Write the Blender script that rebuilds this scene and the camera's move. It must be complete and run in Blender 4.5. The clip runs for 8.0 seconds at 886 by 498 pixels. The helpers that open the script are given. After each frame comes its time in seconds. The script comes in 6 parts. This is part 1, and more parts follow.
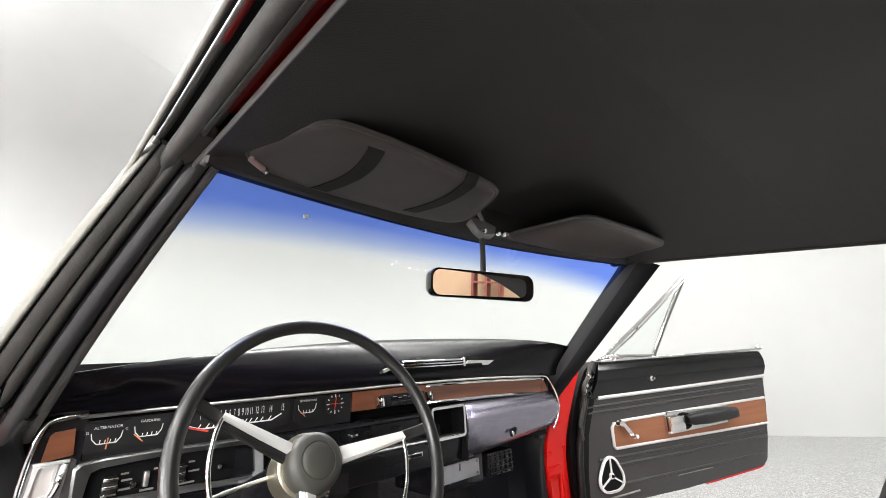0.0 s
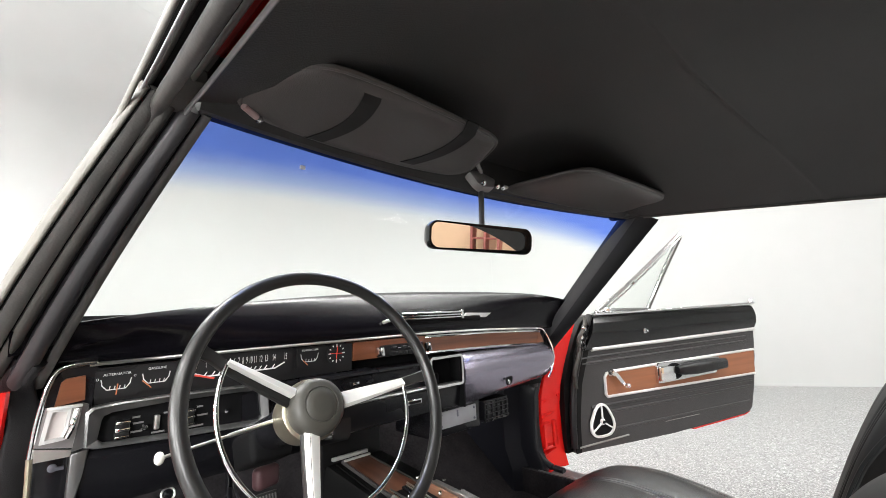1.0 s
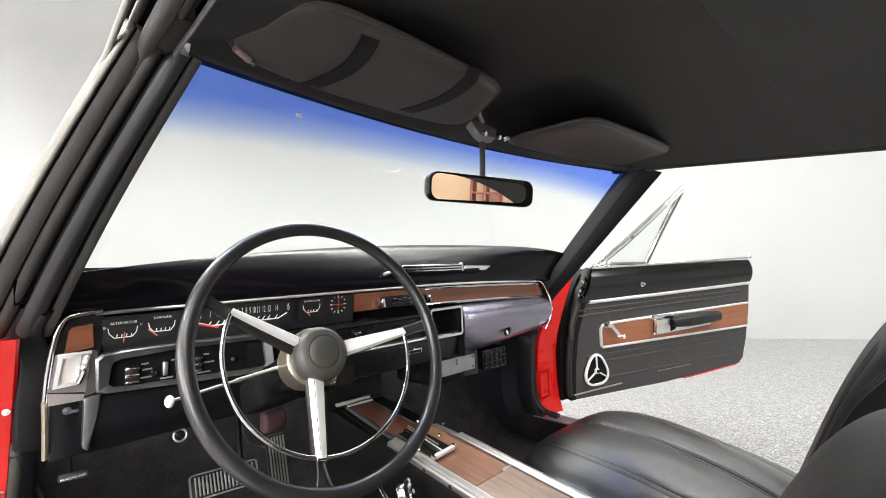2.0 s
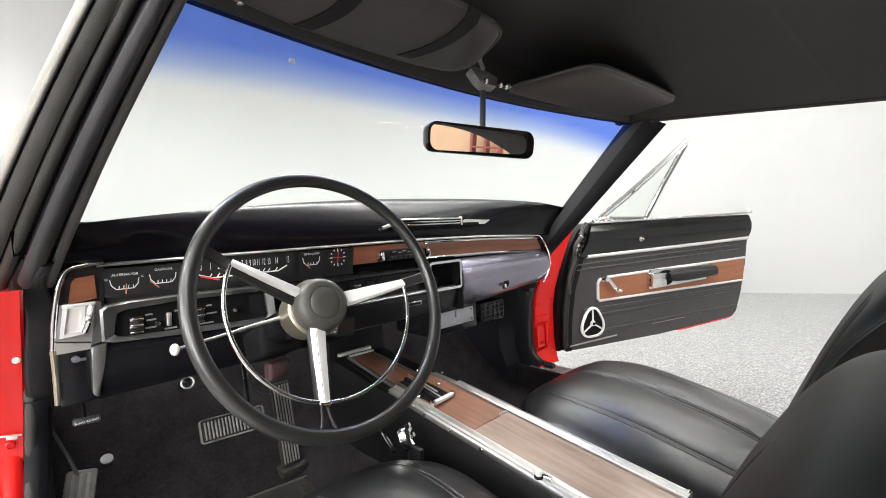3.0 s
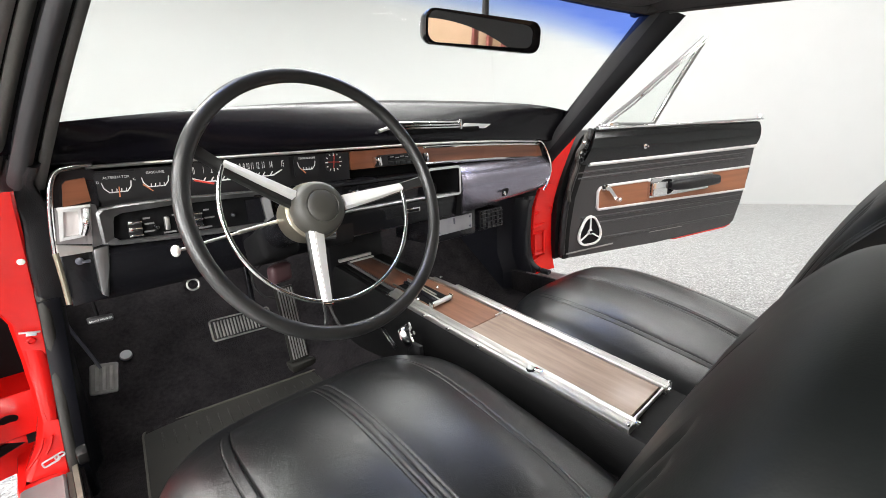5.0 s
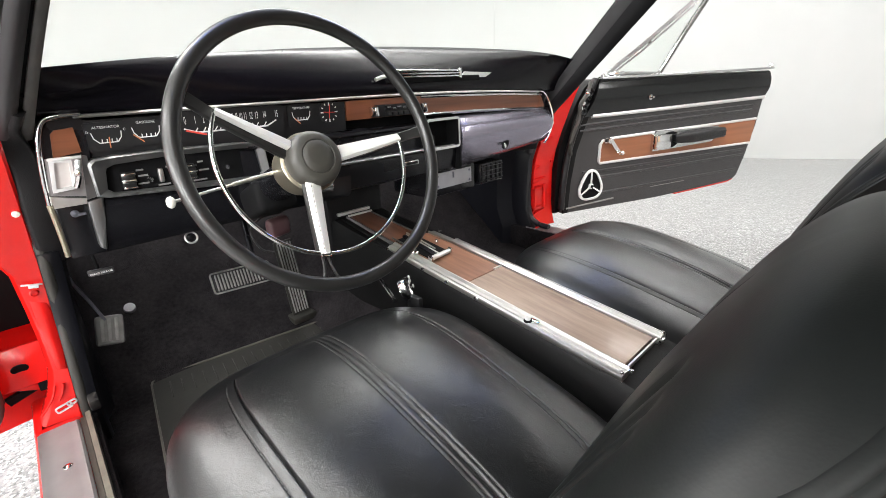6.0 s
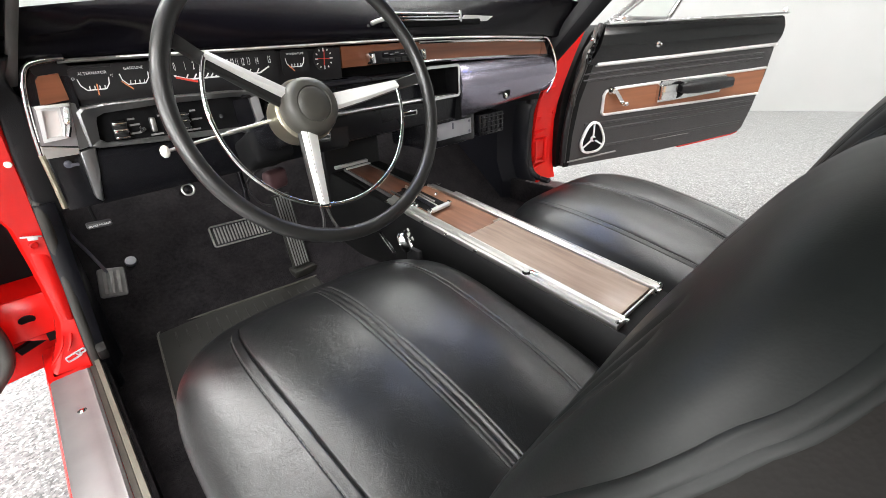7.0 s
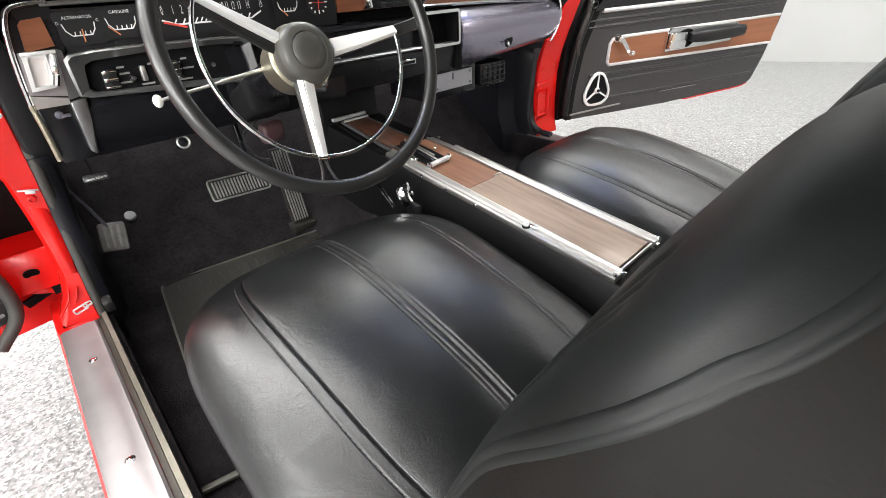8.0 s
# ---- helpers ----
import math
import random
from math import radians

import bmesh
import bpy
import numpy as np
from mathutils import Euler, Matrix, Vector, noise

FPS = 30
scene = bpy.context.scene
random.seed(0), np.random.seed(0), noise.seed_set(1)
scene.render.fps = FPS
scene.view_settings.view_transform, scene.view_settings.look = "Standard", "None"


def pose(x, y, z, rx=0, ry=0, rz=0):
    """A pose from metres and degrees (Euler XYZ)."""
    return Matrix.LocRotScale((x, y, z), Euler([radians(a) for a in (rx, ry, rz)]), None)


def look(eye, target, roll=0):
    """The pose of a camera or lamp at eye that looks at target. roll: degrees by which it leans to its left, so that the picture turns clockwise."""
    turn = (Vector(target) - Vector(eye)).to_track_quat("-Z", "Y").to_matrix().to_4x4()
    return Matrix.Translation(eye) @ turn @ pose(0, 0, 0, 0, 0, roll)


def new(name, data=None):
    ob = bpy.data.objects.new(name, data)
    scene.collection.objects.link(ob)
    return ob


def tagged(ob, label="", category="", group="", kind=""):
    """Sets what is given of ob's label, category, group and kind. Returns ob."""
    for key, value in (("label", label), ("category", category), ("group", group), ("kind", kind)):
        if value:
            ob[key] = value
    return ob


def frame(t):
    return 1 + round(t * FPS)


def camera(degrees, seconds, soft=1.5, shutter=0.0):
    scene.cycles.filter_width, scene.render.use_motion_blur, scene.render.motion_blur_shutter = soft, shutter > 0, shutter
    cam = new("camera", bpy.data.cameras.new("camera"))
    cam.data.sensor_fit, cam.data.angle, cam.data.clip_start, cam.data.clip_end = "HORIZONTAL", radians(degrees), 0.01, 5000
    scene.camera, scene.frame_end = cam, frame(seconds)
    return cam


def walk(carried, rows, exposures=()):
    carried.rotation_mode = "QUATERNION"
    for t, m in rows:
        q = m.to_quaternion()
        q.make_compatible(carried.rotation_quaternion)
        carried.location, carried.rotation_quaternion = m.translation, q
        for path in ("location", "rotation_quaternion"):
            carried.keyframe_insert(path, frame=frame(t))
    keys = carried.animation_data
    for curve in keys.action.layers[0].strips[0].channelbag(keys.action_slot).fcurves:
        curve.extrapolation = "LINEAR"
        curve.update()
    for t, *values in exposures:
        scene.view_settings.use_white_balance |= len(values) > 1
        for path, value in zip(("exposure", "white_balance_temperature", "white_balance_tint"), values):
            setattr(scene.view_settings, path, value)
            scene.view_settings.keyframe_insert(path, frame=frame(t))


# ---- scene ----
# The camera: seconds, place, heading to the right of the car's nose, pitch, lean
cam = camera(90.72, 8.0, soft=0.6)
ROWS = [(0, (-0.7233, -0.6042, 0.9982), 43.99, 14.20, -3.12),
        (0.5, (-0.7227, -0.6037, 0.9953), 43.90, 11.29, -3.03),
        (1, (-0.7217, -0.6033, 0.9915), 43.82, 8.49, -3.01),
        (1.5, (-0.7212, -0.6016, 0.9890), 43.69, 5.53, -2.89),
        (3, (-0.7186, -0.5982, 0.9788), 43.38, -3.11, -2.83),
        (3.5, (-0.7180, -0.5972, 0.9755), 43.31, -6.04, -2.78),
        (4, (-0.7167, -0.5964, 0.9703), 43.17, -8.92, -2.78),
        (4.5, (-0.7159, -0.5942, 0.9677), 43.06, -11.81, -2.77),
        (6, (-0.7126, -0.5936, 0.9584), 42.72, -20.43, -2.88),
        (6.5, (-0.7136, -0.5948, 0.9533), 42.60, -23.27, -2.97),
        (7, (-0.7149, -0.5942, 0.9508), 42.54, -26.16, -2.99),
        (7.5, (-0.7169, -0.5947, 0.9488), 42.50, -28.95, -3.01),
        (8, (-0.7185, -0.5966, 0.9466), 42.27, -31.79, -3.12)]


def aim(eye, heading, pitch, lean):
    a, b = radians(heading), radians(pitch)
    ahead = Vector((math.sin(a) * math.cos(b), math.cos(a) * math.cos(b), math.sin(b)))
    return look(eye, Vector(eye) + ahead, lean)


walk(cam, [(t, aim(*row)) for t, *row in ROWS])

# ---- light ----
world = bpy.data.worlds.new("world")
world.use_nodes = True
world.node_tree.nodes["Background"].inputs[0].default_value = (0.9, 0.95, 1.0, 1)
world.node_tree.nodes["Background"].inputs[1].default_value = 0.05
scene.world = world
scene.view_settings.exposure = 0.83
LAMP_WATTS = 30.0
BANK_WATTS = 62.0
ROOM_TURN = 26.0          # the room stands askew to the car
CEILING = 3.6


# ---- materials ----
def mat(name, color, rough=0.5, metal=0.0, vary=0.12, scale=30.0, bump=0.0, bump_scale=400.0, coat=0.0,
        stretch=(1, 1, 1), rough_vary=0.1, spec=0.5, dark=None, crease=0.0, coat_rough=0.08):
    """Colour and roughness that wander at two scales, and a fine relief."""
    m = bpy.data.materials.new(name)
    m.use_nodes = True
    nt = m.node_tree
    b = nt.nodes["Principled BSDF"]
    co = nt.nodes.new("ShaderNodeTexCoord")
    mp = nt.nodes.new("ShaderNodeMapping")
    mp.inputs["Scale"].default_value = stretch
    nt.links.new(co.outputs["Object"], mp.inputs["Vector"])
    n1 = nt.nodes.new("ShaderNodeTexNoise")
    n1.inputs["Scale"].default_value, n1.inputs["Detail"].default_value = scale, 6
    n2 = nt.nodes.new("ShaderNodeTexNoise")
    n2.inputs["Scale"].default_value, n2.inputs["Detail"].default_value = scale / 7, 3
    nt.links.new(mp.outputs[0], n1.inputs["Vector"])
    nt.links.new(mp.outputs[0], n2.inputs["Vector"])
    mix = nt.nodes.new("ShaderNodeMath")
    mix.operation = "ADD"
    nt.links.new(n1.outputs["Fac"], mix.inputs[0])
    nt.links.new(n2.outputs["Fac"], mix.inputs[1])
    r = nt.nodes.new("ShaderNodeMapRange")
    r.inputs["From Min"].default_value, r.inputs["From Max"].default_value = 0.65, 1.35
    nt.links.new(mix.outputs[0], r.inputs["Value"])
    ramp = nt.nodes.new("ShaderNodeMixRGB")
    lo = dark or tuple(c * (1 - vary) for c in color)
    hi = tuple(min(1, c * (1 + vary)) for c in color)
    ramp.inputs[1].default_value, ramp.inputs[2].default_value = (*lo, 1), (*hi, 1)
    nt.links.new(r.outputs[0], ramp.inputs[0])
    nt.links.new(ramp.outputs[0], b.inputs["Base Color"])
    rr = nt.nodes.new("ShaderNodeMapRange")
    rr.inputs["To Min"].default_value = max(0.02, rough - rough_vary * rough)
    rr.inputs["To Max"].default_value = min(1, rough + rough_vary * rough)
    nt.links.new(n2.outputs["Fac"], rr.inputs["Value"])
    nt.links.new(rr.outputs[0], b.inputs["Roughness"])
    b.inputs["Metallic"].default_value = metal
    b.inputs["Specular IOR Level"].default_value = spec
    b.inputs["Coat Weight"].default_value = coat
    b.inputs["Coat Roughness"].default_value = coat_rough
    if bump:
        v = nt.nodes.new("ShaderNodeTexVoronoi")
        v.inputs["Scale"].default_value = bump_scale
        nt.links.new(co.outputs["Object"], v.inputs["Vector"])
        bp = nt.nodes.new("ShaderNodeBump")
        bp.inputs["Strength"].default_value, bp.inputs["Distance"].default_value = bump, 0.001
        nt.links.new(v.outputs["Distance"], bp.inputs["Height"])
        nt.links.new(bp.outputs[0], b.inputs["Normal"])
        nt.links.new(bp.outputs[0], b.inputs["Coat Normal"])
        if crease:
            n3 = nt.nodes.new("ShaderNodeTexNoise")
            n3.inputs["Scale"].default_value, n3.inputs["Detail"].default_value = 34, 10
            n3.inputs["Roughness"].default_value, n3.inputs["Distortion"].default_value = 0.68, 1.6
            nt.links.new(co.outputs["Object"], n3.inputs["Vector"])
            b2 = nt.nodes.new("ShaderNodeBump")
            b2.inputs["Strength"].default_value, b2.inputs["Distance"].default_value = crease, 0.004
            nt.links.new(n3.outputs["Fac"], b2.inputs["Height"])
            # fine cracks, in patches
            warp = nt.nodes.new("ShaderNodeVectorMath")
            warp.operation = "MULTIPLY_ADD"
            warp.inputs[1].default_value = (0.05, 0.05, 0.05)
            nt.links.new(n3.outputs["Color"], warp.inputs[0])
            nt.links.new(co.outputs["Object"], warp.inputs[2])
            cv = nt.nodes.new("ShaderNodeTexVoronoi")
            cv.feature = "DISTANCE_TO_EDGE"
            cv.inputs["Scale"].default_value = 85
            nt.links.new(warp.outputs[0], cv.inputs["Vector"])
            cr = nt.nodes.new("ShaderNodeMapRange")
            cr.inputs["From Max"].default_value = 0.05
            nt.links.new(cv.outputs["Distance"], cr.inputs["Value"])
            mk = nt.nodes.new("ShaderNodeMapRange")
            mk.inputs["From Min"].default_value, mk.inputs["From Max"].default_value = 0.48, 0.62
            nt.links.new(n2.outputs["Fac"], mk.inputs["Value"])
            b3 = nt.nodes.new("ShaderNodeBump")
            b3.inputs["Distance"].default_value = 0.0025
            sm = nt.nodes.new("ShaderNodeMath")
            sm.operation = "MULTIPLY"
            sm.inputs[1].default_value = crease * 0.8
            nt.links.new(mk.outputs[0], sm.inputs[0])
            nt.links.new(sm.outputs[0], b3.inputs["Strength"])
            nt.links.new(cr.outputs[0], b3.inputs["Height"])
            nt.links.new(b2.outputs[0], b3.inputs["Normal"])
            nt.links.new(b3.outputs[0], bp.inputs["Normal"])
    return m


def flake_floor():
    """Resin floor strewn with white, grey and black flakes."""
    m = mat("flake_floor", (0.5, 0.5, 0.5), 0.35, scale=3, coat=0.8, coat_rough=0.16)
    nt = m.node_tree
    b = nt.nodes["Principled BSDF"]
    co = nt.nodes.new("ShaderNodeTexCoord")
    cells = []
    for s in (150.0, 95.0):
        v = nt.nodes.new("ShaderNodeTexVoronoi")
        v.inputs["Scale"].default_value = s
        nt.links.new(co.outputs["Object"], v.inputs["Vector"])
        bw = nt.nodes.new("ShaderNodeSeparateColor")
        nt.links.new(v.outputs["Color"], bw.inputs[0])
        cells.append(bw)
    ramp = nt.nodes.new("ShaderNodeValToRGB")
    ramp.color_ramp.interpolation = "CONSTANT"
    e = ramp.color_ramp.elements
    e[0].position, e[0].color = 0.0, (0.02, 0.02, 0.024, 1)
    e[1].position, e[1].color = 0.20, (0.10, 0.10, 0.105, 1)
    for p, c in ((0.42, 0.14), (0.64, 0.245), (0.86, 0.43)):
        k = e.new(p)
        k.color = (c, c, c, 1)
    nt.links.new(cells[0].outputs[0], ramp.inputs[0])
    ramp2 = nt.nodes.new("ShaderNodeValToRGB")
    ramp2.color_ramp.interpolation = "CONSTANT"
    f = ramp2.color_ramp.elements
    f[0].position, f[0].color = 0.0, (0.3, 0.3, 0.3, 1)
    f[1].position, f[1].color = 0.25, (0.52, 0.52, 0.52, 1)
    nt.links.new(cells[1].outputs[1], ramp2.inputs[0])
    mx = nt.nodes.new("ShaderNodeMixRGB")
    mx.inputs[0].default_value = 0.22
    nt.links.new(ramp.outputs[0], mx.inputs[1])
    nt.links.new(ramp2.outputs[0], mx.inputs[2])
    nt.links.new(mx.outputs[0], b.inputs["Base Color"])
    return m


def glass(name, tint=None):
    """Thin clear pane; tint: a blue sun band that fades downwards."""
    m = bpy.data.materials.new(name)
    m.use_nodes = True
    nt = m.node_tree
    nt.nodes.remove(nt.nodes["Principled BSDF"])
    out = nt.nodes["Material Output"]
    tr = nt.nodes.new("ShaderNodeBsdfTransparent")
    tr.inputs[0].default_value = (0.95, 0.97, 0.955, 1)
    gl = nt.nodes.new("ShaderNodeBsdfGlossy")
    gl.inputs["Roughness"].default_value = 0.02
    fr = nt.nodes.new("ShaderNodeFresnel")
    fr.inputs[0].default_value = 1.07
    mx = nt.nodes.new("ShaderNodeMixShader")
    nt.links.new(fr.outputs[0], mx.inputs[0])
    nt.links.new(tr.outputs[0], mx.inputs[1])
    nt.links.new(gl.outputs[0], mx.inputs[2])
    nt.links.new(mx.outputs[0], out.inputs[0])
    if tint:
        lo, hi, col = tint
        at = nt.nodes.new("ShaderNodeAttribute")
        at.attribute_name = "band"
        ramp = nt.nodes.new("ShaderNodeValToRGB")
        e = ramp.color_ramp.elements
        e[0].position, e[0].color = lo, (0.95, 0.97, 0.955, 1)
        e[1].position, e[1].color = hi, (*col, 1)
        k = e.new(lo + (hi - lo) * 0.45)
        k.color = (0.50, 0.63, 0.95, 1)
        nt.links.new(at.outputs["Fac"], ramp.inputs[0])
        nt.links.new(ramp.outputs[0], tr.inputs[0])
    return m


def glow(name, color, power):
    m = bpy.data.materials.new(name)
    m.use_nodes = True
    b = m.node_tree.nodes["Principled BSDF"]
    b.inputs["Base Color"].default_value = (0.9, 0.9, 0.9, 1)
    b.inputs["Emission Color"].default_value = (*color, 1)
    b.inputs["Emission Strength"].default_value = power
    return m


M_FLOOR = flake_floor()
M_WALL = mat("white_wall", (0.427, 0.438, 0.432), 0.7, vary=0.02, scale=4, bump=0.05, bump_scale=200)
M_CEIL = mat("white_ceiling", (0.436, 0.447, 0.441), 0.8, vary=0.02, scale=4)
M_TAN = mat("tan_wall", (0.62, 0.42, 0.27), 0.7, vary=0.05, scale=3)
M_RED = mat("red_paint", (0.66, 0.010, 0.008), 0.26, vary=0.06, scale=8, coat=0.25, rough_vary=0.3, spec=0.32)
# The body's red, darkened: the shade on the roof rails is in the colour
M_REDSHADE = mat("shaded_red_paint", (0.17, 0.012, 0.011), 0.5, vary=0.3, scale=30, spec=0.2)
# The backrests' shade is in this colour, darker than the seat vinyl
M_BACK = mat("backrest_vinyl", (0.0036, 0.0044, 0.0042), 0.48, vary=0.25, scale=9, rough_vary=0.35, spec=0.25, bump=0.03, bump_scale=700)
M_BACKSIDE = mat("seat_side_vinyl", (0.0052, 0.0046, 0.0041), 0.60, vary=0.2, scale=14, spec=0.10, bump=0.08, bump_scale=600)
M_VINYL = mat("black_vinyl", (0.008, 0.008, 0.009), 0.42, spec=0.35, vary=0.2, scale=18, bump=0.25, bump_scale=650, rough_vary=0.15)
M_LEATHER = mat("seat_vinyl", (0.007, 0.0075, 0.008), 0.38, vary=0.3, scale=16, bump=0.10, bump_scale=560, rough_vary=0.45, spec=0.40, coat=0.48, coat_rough=0.22, crease=0.20)
M_STITCH = mat("worn_stitching", (0.07, 0.07, 0.068), 0.6)
M_LINER = mat("headliner_vinyl", (0.033, 0.032, 0.031), 0.55, vary=0.12, scale=12, bump=0.4, bump_scale=480)
M_VISOR = mat("visor_vinyl", (0.085, 0.078, 0.075), 0.36, crease=0.08, vary=0.12, scale=16, bump=0.25, bump_scale=500)
M_PAD = mat("dash_pad", (0.0038, 0.0033, 0.0052), 0.26, spec=0.22, vary=0.2, scale=15, bump=0.06, bump_scale=420)
M_PANEL = mat("satin_black_paint", (0.008, 0.008, 0.010), 0.27, spec=0.38, vary=0.15, scale=20, rough_vary=0.2)
M_GLOVE = mat("satin_glovebox_paint", (0.31, 0.295, 0.36), 0.27, metal=0.8, vary=0.03, scale=9, bump=0.02, bump_scale=900, rough_vary=0.04)
M_BEZEL = mat("satin_grey_bezel", (0.15, 0.15, 0.15), 0.28, metal=0.7, vary=0.1, scale=30)
M_RUBBER = mat("weathered_rubber", (0.040, 0.038, 0.034), 0.6, vary=0.3, scale=25, bump=0.15, bump_scale=300)
M_GASKET = mat("greyed_rubber", (0.085, 0.082, 0.078), 0.55, vary=0.3, scale=25, bump=0.15, bump_scale=300)
M_CREAM = mat("dulled_pale_moulding", (0.15, 0.142, 0.125), 0.5, vary=0.3, scale=30)
M_WELT = mat("pale_grey_edge", (0.24, 0.235, 0.235), 0.45, vary=0.15, scale=30)
M_TRIM = mat("grey_black_trim_paint", (0.036, 0.035, 0.037), 0.38, vary=0.12, scale=20)
M_WHEEL = mat("wheel_plastic", (0.015, 0.015, 0.0145), 0.38, vary=0.2, scale=25, coat=0.35, coat_rough=0.22)
M_HUBCAP = mat("hub_pad_plastic", (0.060, 0.058, 0.050), 0.42, vary=0.1, scale=40, bump=0.1, bump_scale=700)
M_HUBCUP = mat("champagne_metal", (0.48, 0.44, 0.34), 0.30, metal=0.9, vary=0.08, scale=40)
M_CHROME = mat("chrome", (0.80, 0.80, 0.80), 0.10, metal=1.0, vary=0.05, scale=40, rough_vary=0.5)
M_BRUSHED = mat("brushed_aluminium", (0.70, 0.69, 0.66), 0.38, metal=1.0, vary=0.12, scale=60, stretch=(1, 0.05, 1), rough_vary=0.3)
M_SPOKE = mat("satin_aluminium", (0.82, 0.81, 0.78), 0.30, metal=0.15, vary=0.03, scale=60)
M_SILL = mat("scuffed_aluminium", (0.33, 0.312, 0.315), 0.50, metal=0.9, vary=0.15, scale=14, rough_vary=0.3)
M_RAIL = mat("console_rail_metal", (0.56, 0.55, 0.53), 0.40, metal=1.0, vary=0.2, scale=60, stretch=(1, 0.05, 1), rough_vary=0.3)
M_BRIGHT = mat("bright_trim_metal", (0.66, 0.655, 0.65), 0.32, metal=0.35, vary=0.06, scale=60)
M_KICK = mat("moulded_black_plastic", (0.0055, 0.0057, 0.0085), 0.36, vary=0.25, scale=9, spec=0.42, rough_vary=0.3, bump=0.04, bump_scale=420)
M_CONSOLE = mat("console_black", (0.004, 0.004, 0.0042), 0.55, vary=0.2, scale=18, spec=0.15, bump=0.15, bump_scale=650)
M_FLAP = mat("scuffed_pale_flap", (0.62, 0.58, 0.56), 0.40, metal=0.2, vary=0.12, scale=25)
M_BRASS = mat("yellowed_metal", (0.30, 0.27, 0.20), 0.38, metal=0.65, vary=0.2, scale=30)
M_RETAIN = mat("tarnished_strip", (0.150, 0.138, 0.108), 0.45, metal=0.4, vary=0.25, scale=30)
M_GROOVE = mat("grimy_channel", (0.040, 0.033, 0.024), 0.6, vary=0.3, scale=30)
M_WOOD = mat("woodgrain_laminate", (0.23, 0.080, 0.038), 0.30, vary=0.25, scale=60, stretch=(0.06, 1, 1), coat=0.3, dark=(0.11, 0.036, 0.016))
M_WOODL = mat("console_woodgrain", (0.31, 0.225, 0.17), 0.36, vary=0.18, scale=70, stretch=(1, 0.05, 1), coat=0.2, dark=(0.16, 0.10, 0.072))
M_CARPET = mat("black_carpet", (0.021, 0.0186, 0.0200), 0.95, dark=(0.0038, 0.0034, 0.0043), scale=120, bump=1.0, bump_scale=350, spec=0.1)
M_MATRIM = mat("pale_mat_rim", (0.075, 0.072, 0.060), 0.5, vary=0.4, scale=30)
M_MAT = mat("smoky_rubber_mat", (0.013, 0.0124, 0.0102), 0.5, vary=0.3, scale=20, bump=0.2, bump_scale=200)
M_PAD_GREY = mat("greyed_pad_rubber", (0.21, 0.205, 0.20), 0.5, vary=0.3, scale=60)
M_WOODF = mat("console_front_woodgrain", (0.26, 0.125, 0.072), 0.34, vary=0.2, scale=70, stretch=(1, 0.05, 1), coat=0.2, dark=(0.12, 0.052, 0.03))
# Front woodgrain and rail metal again, darkened for the shade under the dash
M_WOODSHADE = mat("shaded_nose_woodgrain", (0.15, 0.062, 0.036), 0.36, vary=0.2, scale=70, stretch=(1, 0.05, 1), coat=0.2, dark=(0.075, 0.028, 0.016))
M_RAILSHADE = mat("shaded_rail", (0.10, 0.10, 0.10), 0.45, metal=0.6, vary=0.4, scale=60)
M_PEDAL = mat("worn_pedal_rubber", (0.21, 0.205, 0.20), 0.5, vary=0.3, scale=60)
M_STEEL = mat("painted_steel_rod", (0.16, 0.16, 0.19), 0.4, metal=0.6)
M_GREY = mat("grey_box_plate", (0.34, 0.34, 0.36), 0.45, vary=0.1)
M_WHITE = mat("white_marking", (0.75, 0.75, 0.74), 0.5, vary=0.03)
M_NEEDLE = mat("red_needle", (0.65, 0.06, 0.04), 0.5)
M_ORANGE = mat("orange_needle", (0.70, 0.24, 0.10), 0.5)
M_KNOB = mat("ivory_knob", (0.78, 0.76, 0.70), 0.25, vary=0.05)
M_FACE = mat("gauge_face", (0.007, 0.007, 0.008), 0.5)
M_DEEP = mat("dark_recess", (0.004, 0.004, 0.0045), 0.8, spec=0.15)
M_SHINYBLACK = mat("gloss_black_vinyl", (0.004, 0.004, 0.0045), 0.14, spec=0.4, vary=0.1, scale=10, rough_vary=0.4)
M_DOORVINYL = mat("door_card_vinyl", (0.030, 0.029, 0.030), 0.40, vary=0.12, scale=14, bump=0.25, bump_scale=600)
M_SCREEN = glass("tinted_windscreen", (0.0, 1.0, (0.17, 0.30, 0.94)))
M_PANE = glass("clear_pane")
M_MIRROR = mat("mirror_silver", (0.92, 0.92, 0.92), 0.01, metal=1.0, vary=0.0)
M_LAMP = glow("lamp_diffuser", (1.0, 0.99, 0.97), 3.0)
M_STRAP = mat("elastic_strap", (0.010, 0.0095, 0.009), 0.6, vary=0.2, scale=40)


# ---- tools ----
def thing(name, label, category, at=(0, 0, 0), group="", kind=""):
    ob = new(name)
    ob.empty_display_size = 0.05
    ob.location = at
    return tagged(ob, label, category, group, kind)


def part(name, bm, material, parent=None, label="", angle=40):
    """One mesh object from a bmesh, under a thing or under a part of it; the mesh is in the car's coordinates."""
    me = bpy.data.meshes.new(name)
    bmesh.ops.recalc_face_normals(bm, faces=bm.faces)
    bm.to_mesh(me)
    bm.free()
    me.materials.append(material)
    me.shade_smooth()
    me.set_sharp_from_angle(angle=radians(angle))
    ob = new(name, me)
    if parent is not None:
        ob.parent = parent
        if parent.type == "EMPTY":
            ob.matrix_parent_inverse = Matrix.Translation(parent.location).inverted()
    if label:
        ob["label"] = label
    return ob


def piece(name, bm, material, label, category, group="", kind="", angle=40):
    """A thing of one mesh."""
    return tagged(part(name, bm, material, angle=angle), label, category, group, kind)


